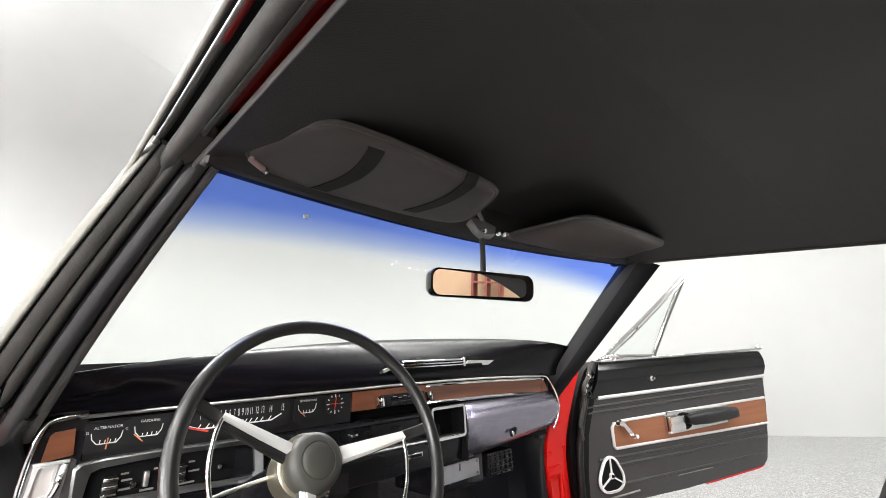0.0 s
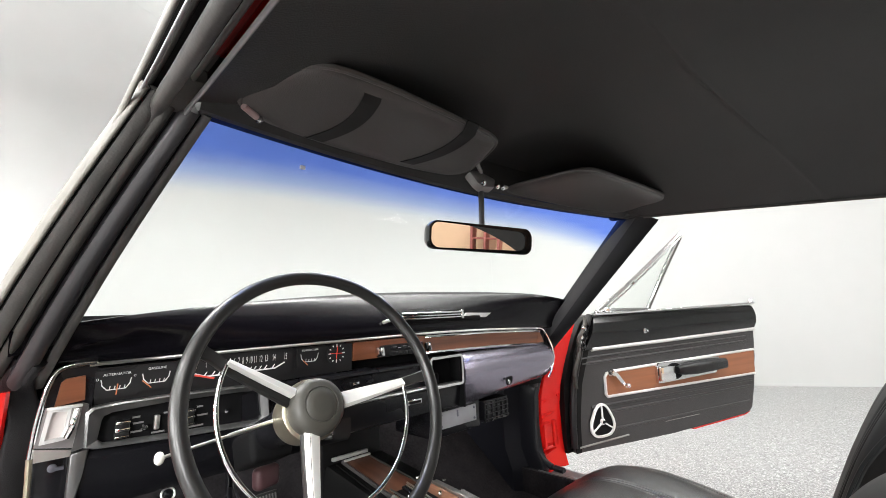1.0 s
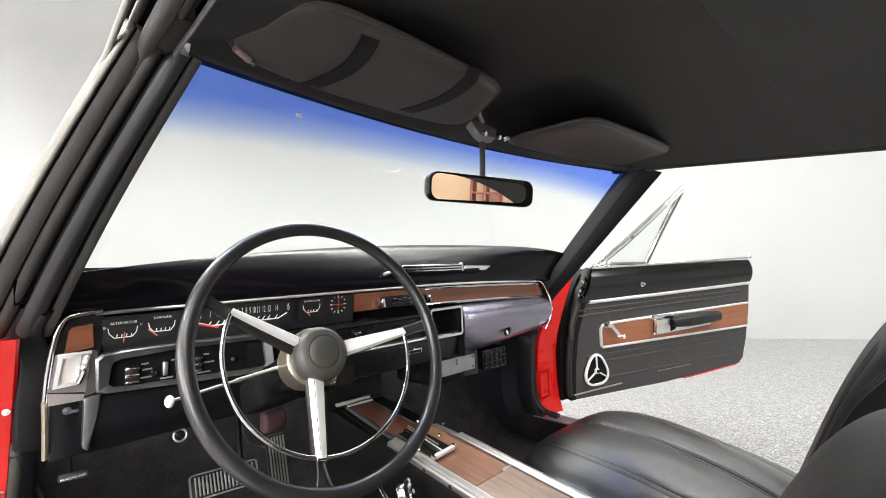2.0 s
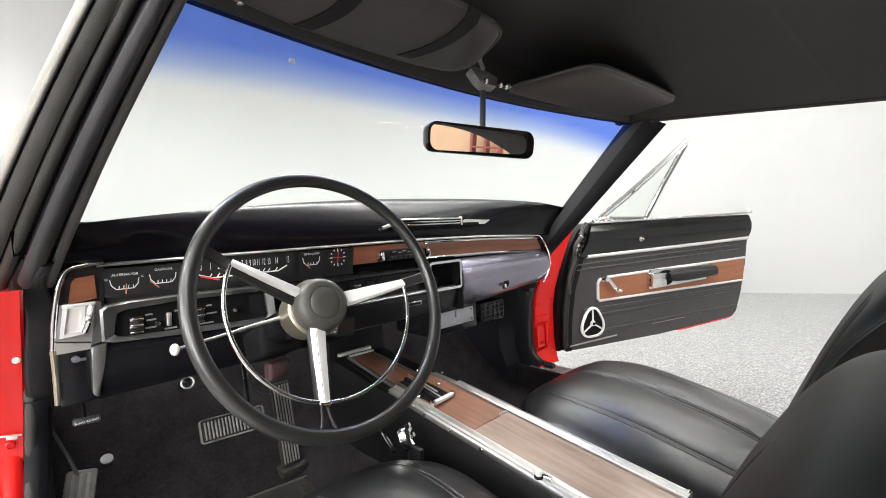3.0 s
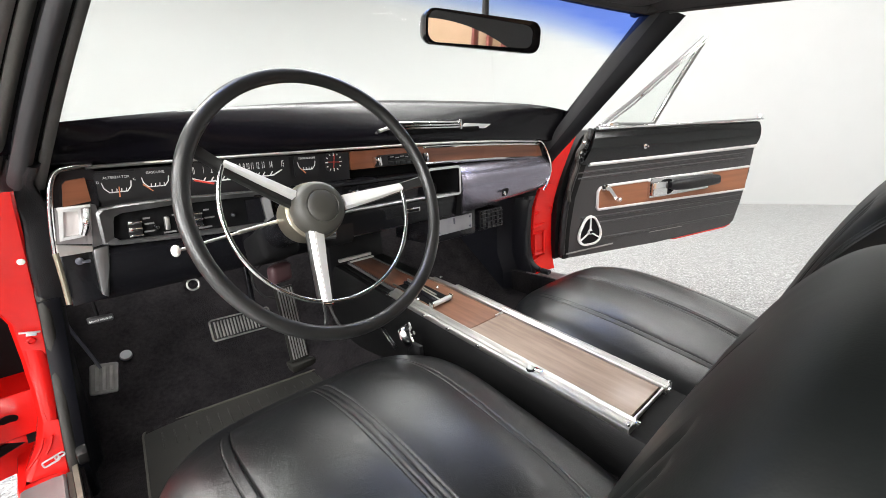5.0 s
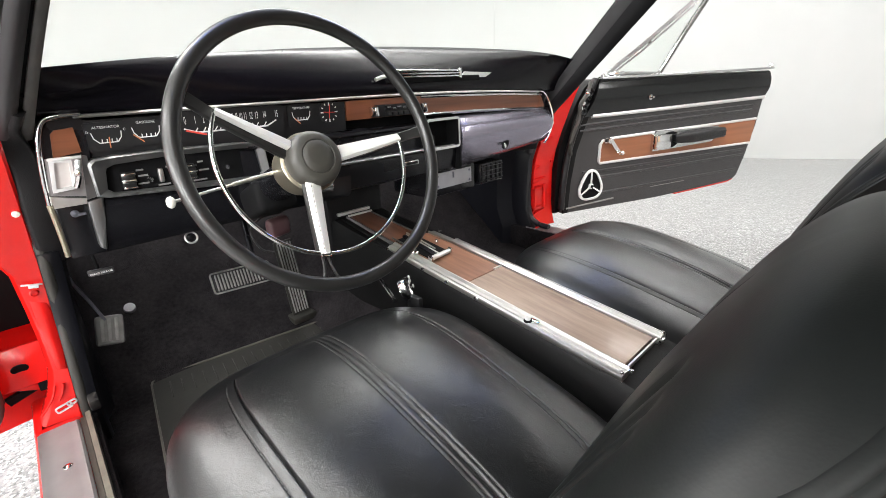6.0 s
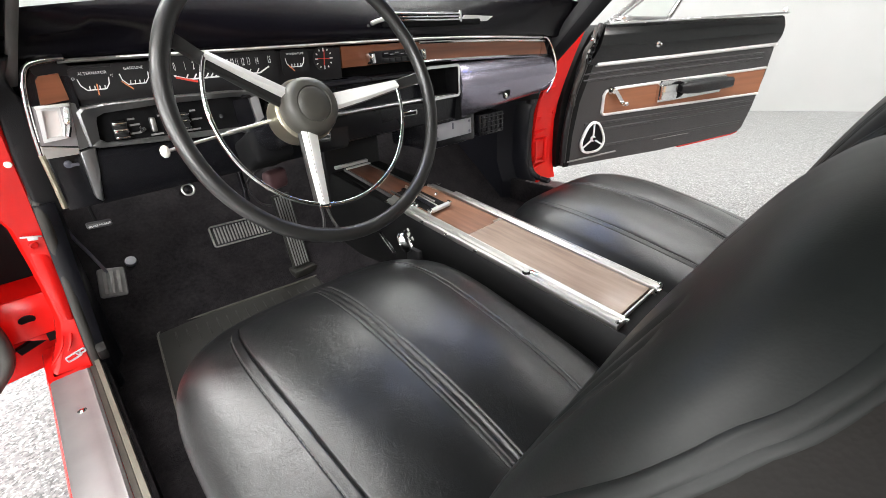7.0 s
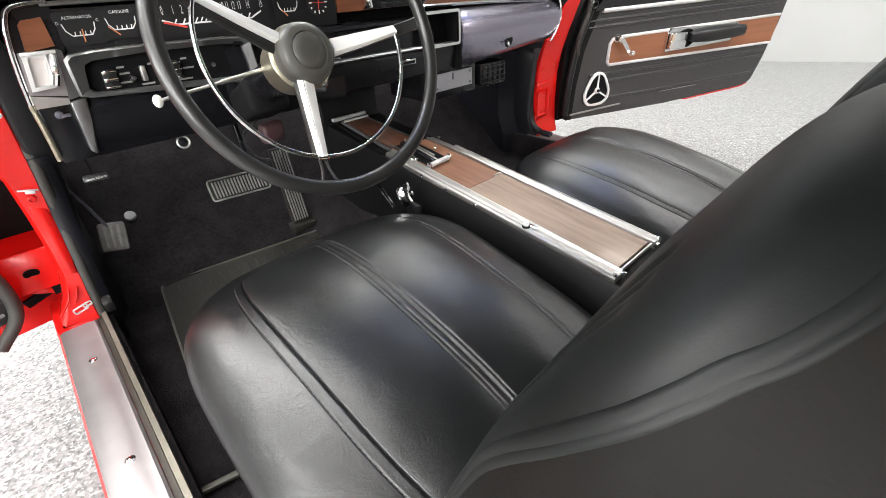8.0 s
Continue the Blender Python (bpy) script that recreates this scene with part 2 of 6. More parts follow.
def box(bm, c, s, turn=None, bevel=0.0, seg=2):
    m = Matrix.Translation(c) @ (turn.to_4x4() if turn else Matrix()) @ Matrix.Diagonal((*s, 1))
    vs = bmesh.ops.create_cube(bm, size=1, matrix=m)["verts"]
    if bevel:
        es = list({e for v in vs for e in v.link_edges})
        bmesh.ops.bevel(bm, geom=es, offset=bevel, segments=seg, affect="EDGES", profile=0.5)
    return bm


def boxed(c, s, turn=None, bevel=0.0, seg=2):
    return box(bmesh.new(), c, s, turn, bevel, seg)


def skin(bm, rows, close_u=False, close_v=False, caps=False):
    """Faces between rows of points."""
    vs = [[bm.verts.new(p) for p in r] for r in rows]
    n, k = len(vs), len(vs[0])
    for i in range(n if close_v else n - 1):
        for j in range(k if close_u else k - 1):
            a, b = vs[i], vs[(i + 1) % n]
            bm.faces.new((a[j], a[(j + 1) % k], b[(j + 1) % k], b[j]))
    if caps and close_u:
        bm.faces.new(list(reversed(vs[0])))
        bm.faces.new(vs[-1])
    return bm


def smooth_path(pts, n=6):
    """Catmull-Rom through a few points."""
    p = [Vector(q) for q in pts]
    p = [p[0] * 2 - p[1], *p, p[-1] * 2 - p[-2]]
    out = []
    for i in range(1, len(p) - 2):
        for k in range(n):
            t = k / n
            a, b, c, d = p[i - 1], p[i], p[i + 1], p[i + 2]
            out.append(0.5 * ((2 * b) + (c - a) * t + (2 * a - 5 * b + 4 * c - d) * t * t + (3 * b - a - 3 * c + d) * t ** 3))
    return out + [p[-2]]


def sweep(bm, path, profile, up=(0, 0, 1), closed=True, caps=True):
    """Carries a profile of (side, up) along a path."""
    path = [Vector(q) for q in path]
    rows = []
    for i, q in enumerate(path):
        d = (path[min(i + 1, len(path) - 1)] - path[max(i - 1, 0)]).normalized()
        s = d.cross(Vector(up)).normalized()
        u = s.cross(d)
        rows.append([q + s * a + u * b for a, b in profile])
    return skin(bm, rows, close_u=closed, caps=caps)


def circle(r, n=10, ry=None):
    return [(r * math.cos(2 * math.pi * k / n), (ry or r) * math.sin(2 * math.pi * k / n)) for k in range(n)]


def tube(bm, path, r, n=10, up=(0, 0, 1)):
    return sweep(bm, path, circle(r, n), up)


def ring(bm, m, r, tube_r, a0=0.0, a1=360.0, n=72, k=12):
    """A torus or a piece of one in the frame m; its axis is the frame's z."""
    full = abs(a1 - a0) >= 359.9
    rows = []
    for i in range(n if full else n + 1):
        a = radians(a0 + (a1 - a0) * i / n)
        c, s = math.cos(a), math.sin(a)
        rows.append([m @ Vector(((r + p) * c, (r + p) * s, q)) for p, q in circle(tube_r, k)])
    return skin(bm, rows, close_u=True, close_v=full, caps=not full)


def lathe(bm, m, profile, n=32):
    """Turns a profile of (radius, height) about the frame's z."""
    rows = [[m @ Vector((max(r, 1e-4) * math.cos(2 * math.pi * k / n), max(r, 1e-4) * math.sin(2 * math.pi * k / n), h))
             for k in range(n)] for r, h in profile]
    return skin(bm, rows, close_u=True, caps=True)


def prism(bm, outline, m, depth):
    """An outline of (u, v) in the frame m, made thick along the frame's z."""
    a = [bm.verts.new(m @ Vector((u, v, 0))) for u, v in outline]
    b = [bm.verts.new(m @ Vector((u, v, depth))) for u, v in outline]
    bm.faces.new(list(reversed(a)))
    bm.faces.new(b)
    for i in range(len(a)):
        j = (i + 1) % len(a)
        bm.faces.new((a[i], a[j], b[j], b[i]))
    return bm


def rounded(w, h, r, n=4):
    """Outline of a rounded rectangle about the middle."""
    out = []
    for cx, cy, a in ((w / 2 - r, h / 2 - r, 0), (-w / 2 + r, h / 2 - r, 90), (-w / 2 + r, -h / 2 + r, 180), (w / 2 - r, -h / 2 + r, 270)):
        for k in range(n + 1):
            t = radians(a + 90 * k / n)
            out.append((cx + r * math.cos(t), cy + r * math.sin(t)))
    return out


def frame_bm(m, w, h, r, band, depth):
    """A rounded rectangular rim."""
    bm = bmesh.new()
    o, i = rounded(w, h, r), rounded(w - 2 * band, h - 2 * band, max(r - band, 0.001))
    rows = [[m @ Vector((*p, 0)) for p in o], [m @ Vector((*p, depth)) for p in o],
            [m @ Vector((*p, depth)) for p in i], [m @ Vector((*p, 0)) for p in i]]
    return skin(bm, [list(r_) for r_ in rows], close_u=True, close_v=True)


def words(text, m, size, material, parent, name="lettering", label=""):
    """Raised lettering in the built-in font, centred on the frame m."""
    cu = bpy.data.curves.new(name, "FONT")
    cu.body, cu.size, cu.align_x, cu.align_y, cu.extrude = text, size, "CENTER", "CENTER", 0.0004
    tmp = bpy.data.objects.new(name, cu)
    me = bpy.data.meshes.new_from_object(tmp)
    bpy.data.objects.remove(tmp)
    bpy.data.curves.remove(cu)
    me.transform(m)
    bm = bmesh.new()
    bm.from_mesh(me)
    bpy.data.meshes.remove(me)
    return part(name, bm, material, parent, label)


def facing(x, y, z, tilt=0.0):
    """A frame whose z looks back at the driver, x to the right, y up; tilt leans its top forwards."""
    return pose(x, y, z, 90 - tilt, 0, 0)


def upright(y):
    """A frame whose x and y are the world's x and z, at depth y, thick towards the driver."""
    return Matrix(((1, 0, 0, 0), (0, 0, -1, y), (0, 1, 0, 0), (0, 0, 0, 1)))


# ---- the room ----
TURN = Matrix.Rotation(radians(ROOM_TURN), 4, "Z")
R_EAST, R_NORTH, R_WEST, R_SOUTH = 5.15, 4.6, -4.6, -8.5


def room_box(name, c, s, material, label="", category="wall"):
    bm = boxed(c, s)
    bmesh.ops.transform(bm, matrix=TURN, verts=bm.verts)
    return piece(name, bm, material, label, category, kind="structure")


W_, D_ = R_EAST - R_WEST, R_NORTH - R_SOUTH
MX, MY = (R_EAST + R_WEST) / 2, (R_NORTH + R_SOUTH) / 2
room_box("floor", (MX, MY, -0.1), (W_ + 0.4, D_ + 0.4, 0.2), M_FLOOR, "resin floor strewn with white, grey and black flakes", "floor")
room_box("wall_west", (R_WEST - 0.1, MY, CEILING / 2), (0.2, D_, CEILING), M_WALL, "plain white painted showroom wall")
room_box("wall_south", ((R_WEST + 0.4) / 2, R_SOUTH - 0.1, CEILING / 2), (0.4 - R_WEST, 0.2, CEILING), M_TAN, "tan painted wall behind the car")
room_box("wall_south_white", ((R_EAST + 0.4) / 2, R_SOUTH - 0.1, CEILING / 2), (R_EAST - 0.4, 0.2, CEILING), M_WALL, "plain white painted showroom wall")
room_box("ceiling", (MX, MY, CEILING + 0.1), (W_ + 0.4, D_ + 0.4, 0.2), M_CEIL, "white showroom ceiling", "ceiling")

# the white walls ahead meet in a wide rounded corner and a cove below the ceiling
CORNER, COVE = 3.5, 1.5
plan = [(R_EAST, R_SOUTH)] + [(R_EAST - CORNER + CORNER * math.cos(radians(a)), R_NORTH - CORNER + CORNER * math.sin(radians(a))) for a in range(0, 91, 5)] + [(R_WEST, R_NORTH)]


def inward(i):
    if i == 0:
        return Vector((-1, 0, 0))
    if i == len(plan) - 1:
        return Vector((0, -1, 0))
    a = radians(5 * (i - 1))
    return Vector((-math.cos(a), -math.sin(a), 0))


rows = []
for i, (x, y) in enumerate(plan):
    n = inward(i)
    prof = [(0.0, -0.02), (0.0, CEILING - COVE)] + [(COVE * (1 - math.cos(radians(a))), CEILING - COVE + COVE * math.sin(radians(a))) for a in range(10, 91, 10)]
    back = [(COVE, CEILING + 0.12), (-0.2, CEILING + 0.12), (-0.2, -0.02)]
    rows.append([TURN @ (Vector((x, y, 0)) + n * u + Vector((0, 0, z))) for u, z in prof + back])
piece("wall_backdrop", skin(bmesh.new(), rows, close_u=True, caps=True), M_WALL, "white showroom wall with a rounded corner and coved top", "wall", kind="structure")
seam = boxed((0, 0, 0), (0.008, 0.007, 2.3))
bmesh.ops.transform(seam, matrix=TURN @ Matrix.Translation((R_EAST - 0.010, 1.283, 1.2)), verts=seam.verts)
piece("wall_seam_trim", seam, mat("seam_grey", (0.40, 0.41, 0.40), 0.6), "thin grey joint strip on the white wall", "trim", kind="structure")


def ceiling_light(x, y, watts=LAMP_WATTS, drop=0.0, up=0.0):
    """A tube light on the ceiling, or hung below it with an upward lamp added."""
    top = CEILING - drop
    root = thing("ceiling_light", "long white fluorescent ceiling light", "light", TURN @ Vector((x, y, CEILING)), group="ceiling lights")
    bm = boxed((x, y, top - 0.03), (0.5, 2.4, 0.06), bevel=0.008)
    bmesh.ops.transform(bm, matrix=TURN, verts=bm.verts)
    part("housing", bm, M_WALL, root)
    # the upward side is an unseen lamp added to brighten ceiling and cove
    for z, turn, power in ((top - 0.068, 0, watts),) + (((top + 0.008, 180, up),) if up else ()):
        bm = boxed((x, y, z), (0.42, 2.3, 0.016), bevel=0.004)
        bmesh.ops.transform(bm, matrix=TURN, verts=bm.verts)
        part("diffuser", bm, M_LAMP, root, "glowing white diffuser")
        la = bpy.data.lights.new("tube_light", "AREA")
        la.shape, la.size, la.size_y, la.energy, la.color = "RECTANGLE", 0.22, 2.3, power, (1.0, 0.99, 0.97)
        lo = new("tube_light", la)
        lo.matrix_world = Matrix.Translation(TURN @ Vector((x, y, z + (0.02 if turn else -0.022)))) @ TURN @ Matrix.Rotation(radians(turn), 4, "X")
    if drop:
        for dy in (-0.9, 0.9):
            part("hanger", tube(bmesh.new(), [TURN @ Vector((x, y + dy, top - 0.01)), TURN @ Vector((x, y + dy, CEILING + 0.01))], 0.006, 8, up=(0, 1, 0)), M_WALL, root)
    return root


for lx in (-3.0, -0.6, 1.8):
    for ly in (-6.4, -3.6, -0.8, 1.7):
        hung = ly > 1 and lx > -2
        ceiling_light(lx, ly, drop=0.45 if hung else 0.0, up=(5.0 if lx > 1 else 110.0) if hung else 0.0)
ceiling_light(2.9, 0.3, 18.0)
ceiling_light(3.9, -2.2, 14.0)
# two more fixtures added out of sight to brighten the wall and cove ahead
ceiling_light(-3.0, 3.3, 80.0)
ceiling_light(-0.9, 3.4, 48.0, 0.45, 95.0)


def light_bank(y):
    """A tall row of tubes on the wall beside the driver's door."""
    root = thing("wall_light", "tall white fluorescent light bank on the wall", "light", TURN @ Vector((R_WEST, y, 1.1)), group="wall lights")
    bm = boxed((R_WEST + 0.05, y, 1.9), (0.10, 1.3, 1.7), bevel=0.01)
    bmesh.ops.transform(bm, matrix=TURN, verts=bm.verts)
    part("housing", bm, M_WALL, root)
    bm = boxed((R_WEST + 0.105, y, 1.9), (0.014, 1.2, 1.6), bevel=0.004)
    bmesh.ops.transform(bm, matrix=TURN, verts=bm.verts)
    part("diffuser", bm, M_LAMP, root, "glowing white diffuser")
    la = bpy.data.lights.new("bank_light", "AREA")
    la.shape, la.size, la.size_y, la.energy, la.color = "RECTANGLE", 1.2, 1.6, BANK_WATTS, (1.0, 0.99, 0.98)
    lo = new("bank_light", la)
    lo.matrix_world = TURN @ look((R_WEST + 0.13, y, 1.9), (R_WEST + 1.13, y, 1.9))


for ly in (-1.0, 1.2, 3.4):
    light_bank(ly)

# what the mirror shows: a doorway and red racking against the tan wall
SB = R_SOUTH


def back_thing(name, label, category, specs, material):
    root = thing(name, label, category, TURN @ Vector(specs[0][1]))
    for nm, c, s in specs:
        bm = boxed(c, s, bevel=0.01)
        bmesh.ops.transform(bm, matrix=TURN, verts=bm.verts)
        part(nm, bm, material, root)


rack = []
for k in range(3):
    rack.append(("upright", (-1.95 + k * 0.28, SB + 0.45, 0.80), (0.05, 0.4, 1.6)))
for k in range(5):
    rack.append(("shelf", (-1.67, SB + 0.45, 0.15 + 0.34 * k), (0.60, 0.4, 0.04)))
back_thing("storage_rack", "tall red steel storage rack against the tan wall", "rack", rack, mat("brick_red_steel", (0.24, 0.060, 0.045), 0.5))
back_thing("back_door", "plain tan-brown door in the tan wall", "door",
           [("door_leaf", (-3.6, SB + 0.03, 1.03), (0.9, 0.05, 2.06))], M_WOODL)

# ---- the car's shell ----
# windscreen: curved in plan, raked
WS_B, WS_T = (0.672, 0.245, 1.000), (0.574, -0.012, 1.252)
WS_BR, WS_TR = (0.672, 0.231, 1.003), (0.620, -0.035, 1.252)    # the passenger's side


def screen_point(u, v):
    """u from -1 to 1 across, v from 0 at the foot to 1 at the top."""
    q = max(0.0, u) ** 2
    x0, y0, z0 = (a + (b - a) * q for a, b in zip(WS_B, WS_BR))
    x1, y1, z1 = (a + (b - a) * q for a, b in zip(WS_T, WS_TR))
    foot = Vector((x0 * u, y0 + 0.27 * (1 - u * u), z0 + 0.035 * (1 - u * u)))
    top = Vector((x1 * u, y1 + 0.085 * (1 - u * u), z1 + 0.012 * (1 - u * u)))
    return foot.lerp(top, v) + Vector((0, 0.012, 0.012)) * (4 * v * (1 - v))


bm = bmesh.new()
NU, NV = 40, 24
skin(bm, [[screen_point(-1 + 2 * i / NU, 1.06 * j / NV) for i in range(NU + 1)] for j in range(NV + 1)])
screen = part("windscreen", bm, M_SCREEN)
tagged(screen, "curved clear windscreen with a blue sun band along its top", "windscreen", kind="structure")
lay = screen.data.attributes.new("band", "FLOAT", "POINT")
for i, vtx in enumerate(screen.data.vertices):
    u, v = -1 + 2 * (i % (NU + 1)) / NU, 1.06 * (i // (NU + 1)) / NV
    edge = 0.785 - (0.10 if u < 0 else 0.17) * abs(u) ** 3
    lay.data[i].value = max(0.0, min(1.0, (v - edge) / 0.20))
screen.visible_shadow = False

# a bright reflection-free sticker mark on the band
bm = bmesh.new()
q = screen_point(-0.693, 0.928)
box(bm, q + Vector((0, -0.006, 0)), (0.009, 0.002, 0.006))
piece("inspection_mark", bm, M_WHITE, "tiny white mark on the windscreen's blue band", "sticker")


# the driver's A-pillar, in strips that run up beside the glass and on along the roof rail
def pillar_driver():
    root = thing("a_pillar_driver", "dark A-pillar with painted inner trim and rubber weatherstrips", "pillar", (-0.69, 0.3, 0.94), kind="structure")
    B, Tp = Vector((-WS_B[0], WS_B[1], WS_B[2])), Vector((-WS_T[0], WS_T[1], WS_T[2]))
    d = (Tp - B).normalized()
    foot = B - d * 0.125
    top = Tp + d * 0.012
    out = Vector((-1, -0.10, 0))
    out = (out - d * out.dot(d)).normalized()
    inn = -d.cross(out)            # towards the cabin
    if inn.y > 0:
        inn = -inn

    def strip(nm, a0, a1, h, material, rnd=0.004, f=foot, t=top, label=""):
        """A strip that lies from a0 to a1 outwards of the glass edge, h proud of it."""
        prof = []
        n = 8
        for k in range(n + 1):
            q = k / n
            prof.append((a0 + (a1 - a0) * q, h * math.sin(math.pi * (0.12 + 0.76 * q)) ** 0.5))
        prof += [(a1, -0.02), (a0, -0.02)]
        rows = []
        for e in range(13):
            c = f.lerp(t, e / 12)
            sag = 0.006 * math.sin(math.pi * e / 12)
            rows.append([c + out * (a * (1.08 - 0.26 * e / 12) + sag) + inn * b for a, b in prof])
        part(nm, skin(bmesh.new(), rows, close_u=True, caps=True), material, root, label)

    strip("glass_gasket", -0.010, 0.0030, 0.006, M_GASKET, label="grey rubber glass gasket")
    strip("gasket_groove", 0.0032, 0.0100, 0.001, M_DEEP)
    strip("inner_trim", 0.0102, 0.0340, 0.016, M_TRIM, label="satin dark grey pillar trim")
    strip("trim_groove", 0.0342, 0.0395, 0.001, M_DEEP)
    strip("weatherstrip", 0.0397, 0.0545, 0.009, M_RUBBER, label="worn brown-black rubber weatherstrip")
    strip("seal_groove", 0.0547, 0.0570, 0.001, M_DEEP)
    strip("seal_channel", 0.0572, 0.0770, 0.006, M_GASKET, label="greyed rubber seal channel")
    strip("drip_groove", 0.0772, 0.0800, 0.001, M_DEEP)
    strip("drip_rail", 0.0802, 0.0860, 0.005, M_CREAM, label="narrow pale drip rail")
    part("post_rubber", boxed((-0.772, 0.395, 0.925), (0.085, 0.08, 0.15), Matrix.Rotation(radians(12), 3, "Y"), bevel=0.012, seg=3), M_RUBBER, root, "dark rubber-covered post foot")
    path = smooth_path([foot + out * 0.022 + d * 0.06 - inn * 0.001, foot + out * 0.023 + d * 0.01 + inn * 0.003, (-0.714, 0.338, 0.87), (-0.718, 0.372, 0.80), (-0.722, 0.425, 0.705)], 6)
    part("lower_post", sweep(bmesh.new(), path, rounded(0.040, 0.026, 0.008), up=(0, -1, 0.3)), M_VINYL, root, "black lower post")
    part("post_screw", lathe(bmesh.new(), facing(-0.716, 0.318, 0.968), [(0.004, 0), (0.0035, 0.003), (0, 0.004)], 10), M_CHROME, root)
    return root


def pillar_passenger():
    """Seen from inside: a grey strip beside the glass, then the broad black post to the door opening."""
    root = thing("a_pillar_passenger", "broad black vinyl A-pillar with a grey inner strip", "pillar", (0.69, 0.3, 0.94), kind="structure")
    g0, g1 = Vector(WS_BR), Vector(WS_TR)
    d = (g1 - g0).normalized()
    g0, g1 = g0 - d * 0.17, g1 + d * 0.03
    o0, o1 = Vector((0.737, 0.350, 0.835)), Vector((0.638, -0.125, 1.238))
    inn = Vector((-0.75, -0.55, -0.2)).normalized()
    strip_rows, post_rows = [], []
    for e in range(13):
        q = e / 12
        g, o = g0.lerp(g1, q) + Vector((0.010, 0, 0.006)) * math.sin(math.pi * q), o0.lerp(o1, q)
        c = g.lerp(o, 0.30 - 0.06 * q) + inn * 0.006
        strip_rows.append([g + Vector((0, 0.02, 0)), g, g.lerp(c, 0.5) + inn * 0.002, c, c + Vector((0.01, 0.02, 0))])
        post_rows.append([c + Vector((0.001, 0.010, 0)), c.lerp(o, 0.06), c.lerp(o, 0.35) + inn * 0.005, c.lerp(o, 0.75) + inn * 0.004, o, o + Vector((0.012, 0.012, 0)), g + Vector((0.03, 0.05, 0))])
    part("inner_trim", skin(bmesh.new(), strip_rows, close_u=True, caps=True), M_TRIM, root, "satin grey inner strip")
    part("post_cover", skin(bmesh.new(), post_rows, close_u=True, caps=True), M_VINYL, root, "black vinyl post cover")
    path = smooth_path([(0.684, 0.345, 0.935), (0.704, 0.38, 0.87), (0.716, 0.41, 0.80), (0.722, 0.44, 0.70)], 6)
    part("lower_post", sweep(bmesh.new(), path, rounded(0.036, 0.026, 0.008), up=(0, -1, 0.3)), M_VINYL, root, "black lower post")
    return root


pillar_driver()
pillar_passenger()


def rail_drop(s, y):
    """How far the rail has come down behind the windscreen pillar."""
    return (0.110 if s > 0 else 0.03) * min(1.0, max(0.0, -0.15 - y))


# roof rail above each door: headliner welt, inner rail, seals, drip rail
def roof_rail(s, name):
    root = thing(name, "roof rail with rubber door seals and a chrome drip edge", "roof rail", (s * 0.6, -0.1, 1.26), kind="structure")
    for nm, x, z, r, ry, m, lb in (
            ("rail_backing", 0.620, 1.280, 0.026, 0.006, M_DEEP, "black rail backing"),
            ("headliner_welt", 0.5945, 1.247, 0.0022, 0.0040, M_WELT, "pale grey headliner welt"),
            ("inner_rail", 0.5945, 1.272, 0.0056, 0.004, M_REDSHADE, "red inner rail, darkened as in shade"),
            ("inner_lip", 0.6050, 1.257, 0.0030, 0.0035, M_GASKET, "greyed inner lip"),
            ("door_seal", 0.6215, 1.251, 0.0090, 0.009, M_GASKET, "thick greyed rubber door seal"),
            ("outer_flange", 0.6320, 1.274, 0.0042, 0.0035, M_REDSHADE, "red flange, darkened as in shade"),
            ("flange_edge", 0.6395, 1.262, 0.0020, 0.0028, M_WELT, "pale flange edge"),
            ("drip_rail", 0.6500, 1.256, 0.0030, 0.006, M_CREAM, "thin pale drip moulding")):
        path = smooth_path([(s * (x + 0.016), 0.040, z - 0.046), (s * (x + 0.002), -0.012, z + 0.000), (s * x, -0.07, z + 0.004), (s * x, -0.15, z), (s * x, -0.55, z - rail_drop(s, -0.55)), (s * x, -1.0, z - rail_drop(s, -1.0)), (s * (x - 0.01), -1.5, z - rail_drop(s, -1.5))], 6)
        if s > 0:
            path = [q for q in path if q.y < -0.085]
            m = M_LINER if m in (M_WELT, M_CREAM) else m
        if m is M_REDSHADE:
            part("rail_bed", sweep(bmesh.new(), path, circle(r * 0.85, 12, ry * 0.85)), M_RUBBER, root, angle=60)
            path = [q for q in path if q.y < (-0.24 if x > 0.62 else -0.12)]
        part(nm, sweep(bmesh.new(), path, circle(r, 16, ry)), m, root, lb, angle=60)
    part("corner_plug", boxed((s * 0.604, -0.050, 1.266), (0.028, 0.115, 0.024), bevel=0.006), M_RUBBER, root, "black rubber corner plug")
    return root


roof_rail(-1, "roof_rail_driver")
roof_rail(1, "roof_rail_passenger")


# headliner and roof skin
def roof_z(x, y, rise=0.0):
    u = min(1.0, abs(x) / 0.595)
    f = 1.245 - rail_drop(x, y) * u ** 2 + 0.024 * max(0.0, min(1.0, (y + 0.12) / 0.12)) + 0.095 * (1 - u ** 2.4) - 0.045 * max(0.0, (y + 0.16) / 0.20) ** 2 * (1 - u ** 4) - 0.09 * max(0.0, (-1.0 - y) / 0.6) ** 2
    return f + rise


bm = bmesh.new()
ys = [0.055 - 1.65 * k / 66 for k in range(67)]
xs = [-0.594 + 1.188 * k / 40 for k in range(41)]


def bow(y):
    """The liner sags a little between its listing wires, which show as faint seams."""
    g = 0.0
    for w in (-0.42, -0.80, -1.20):
        g -= 0.0018 * math.exp(-((y - w) / 0.006) ** 2)
    return g


yy = sorted(set(ys + [w + d for w in (-0.42, -0.80, -1.20) for d in (-0.012, -0.006, -0.003, 0, 0.003, 0.006, 0.012)]), reverse=True)


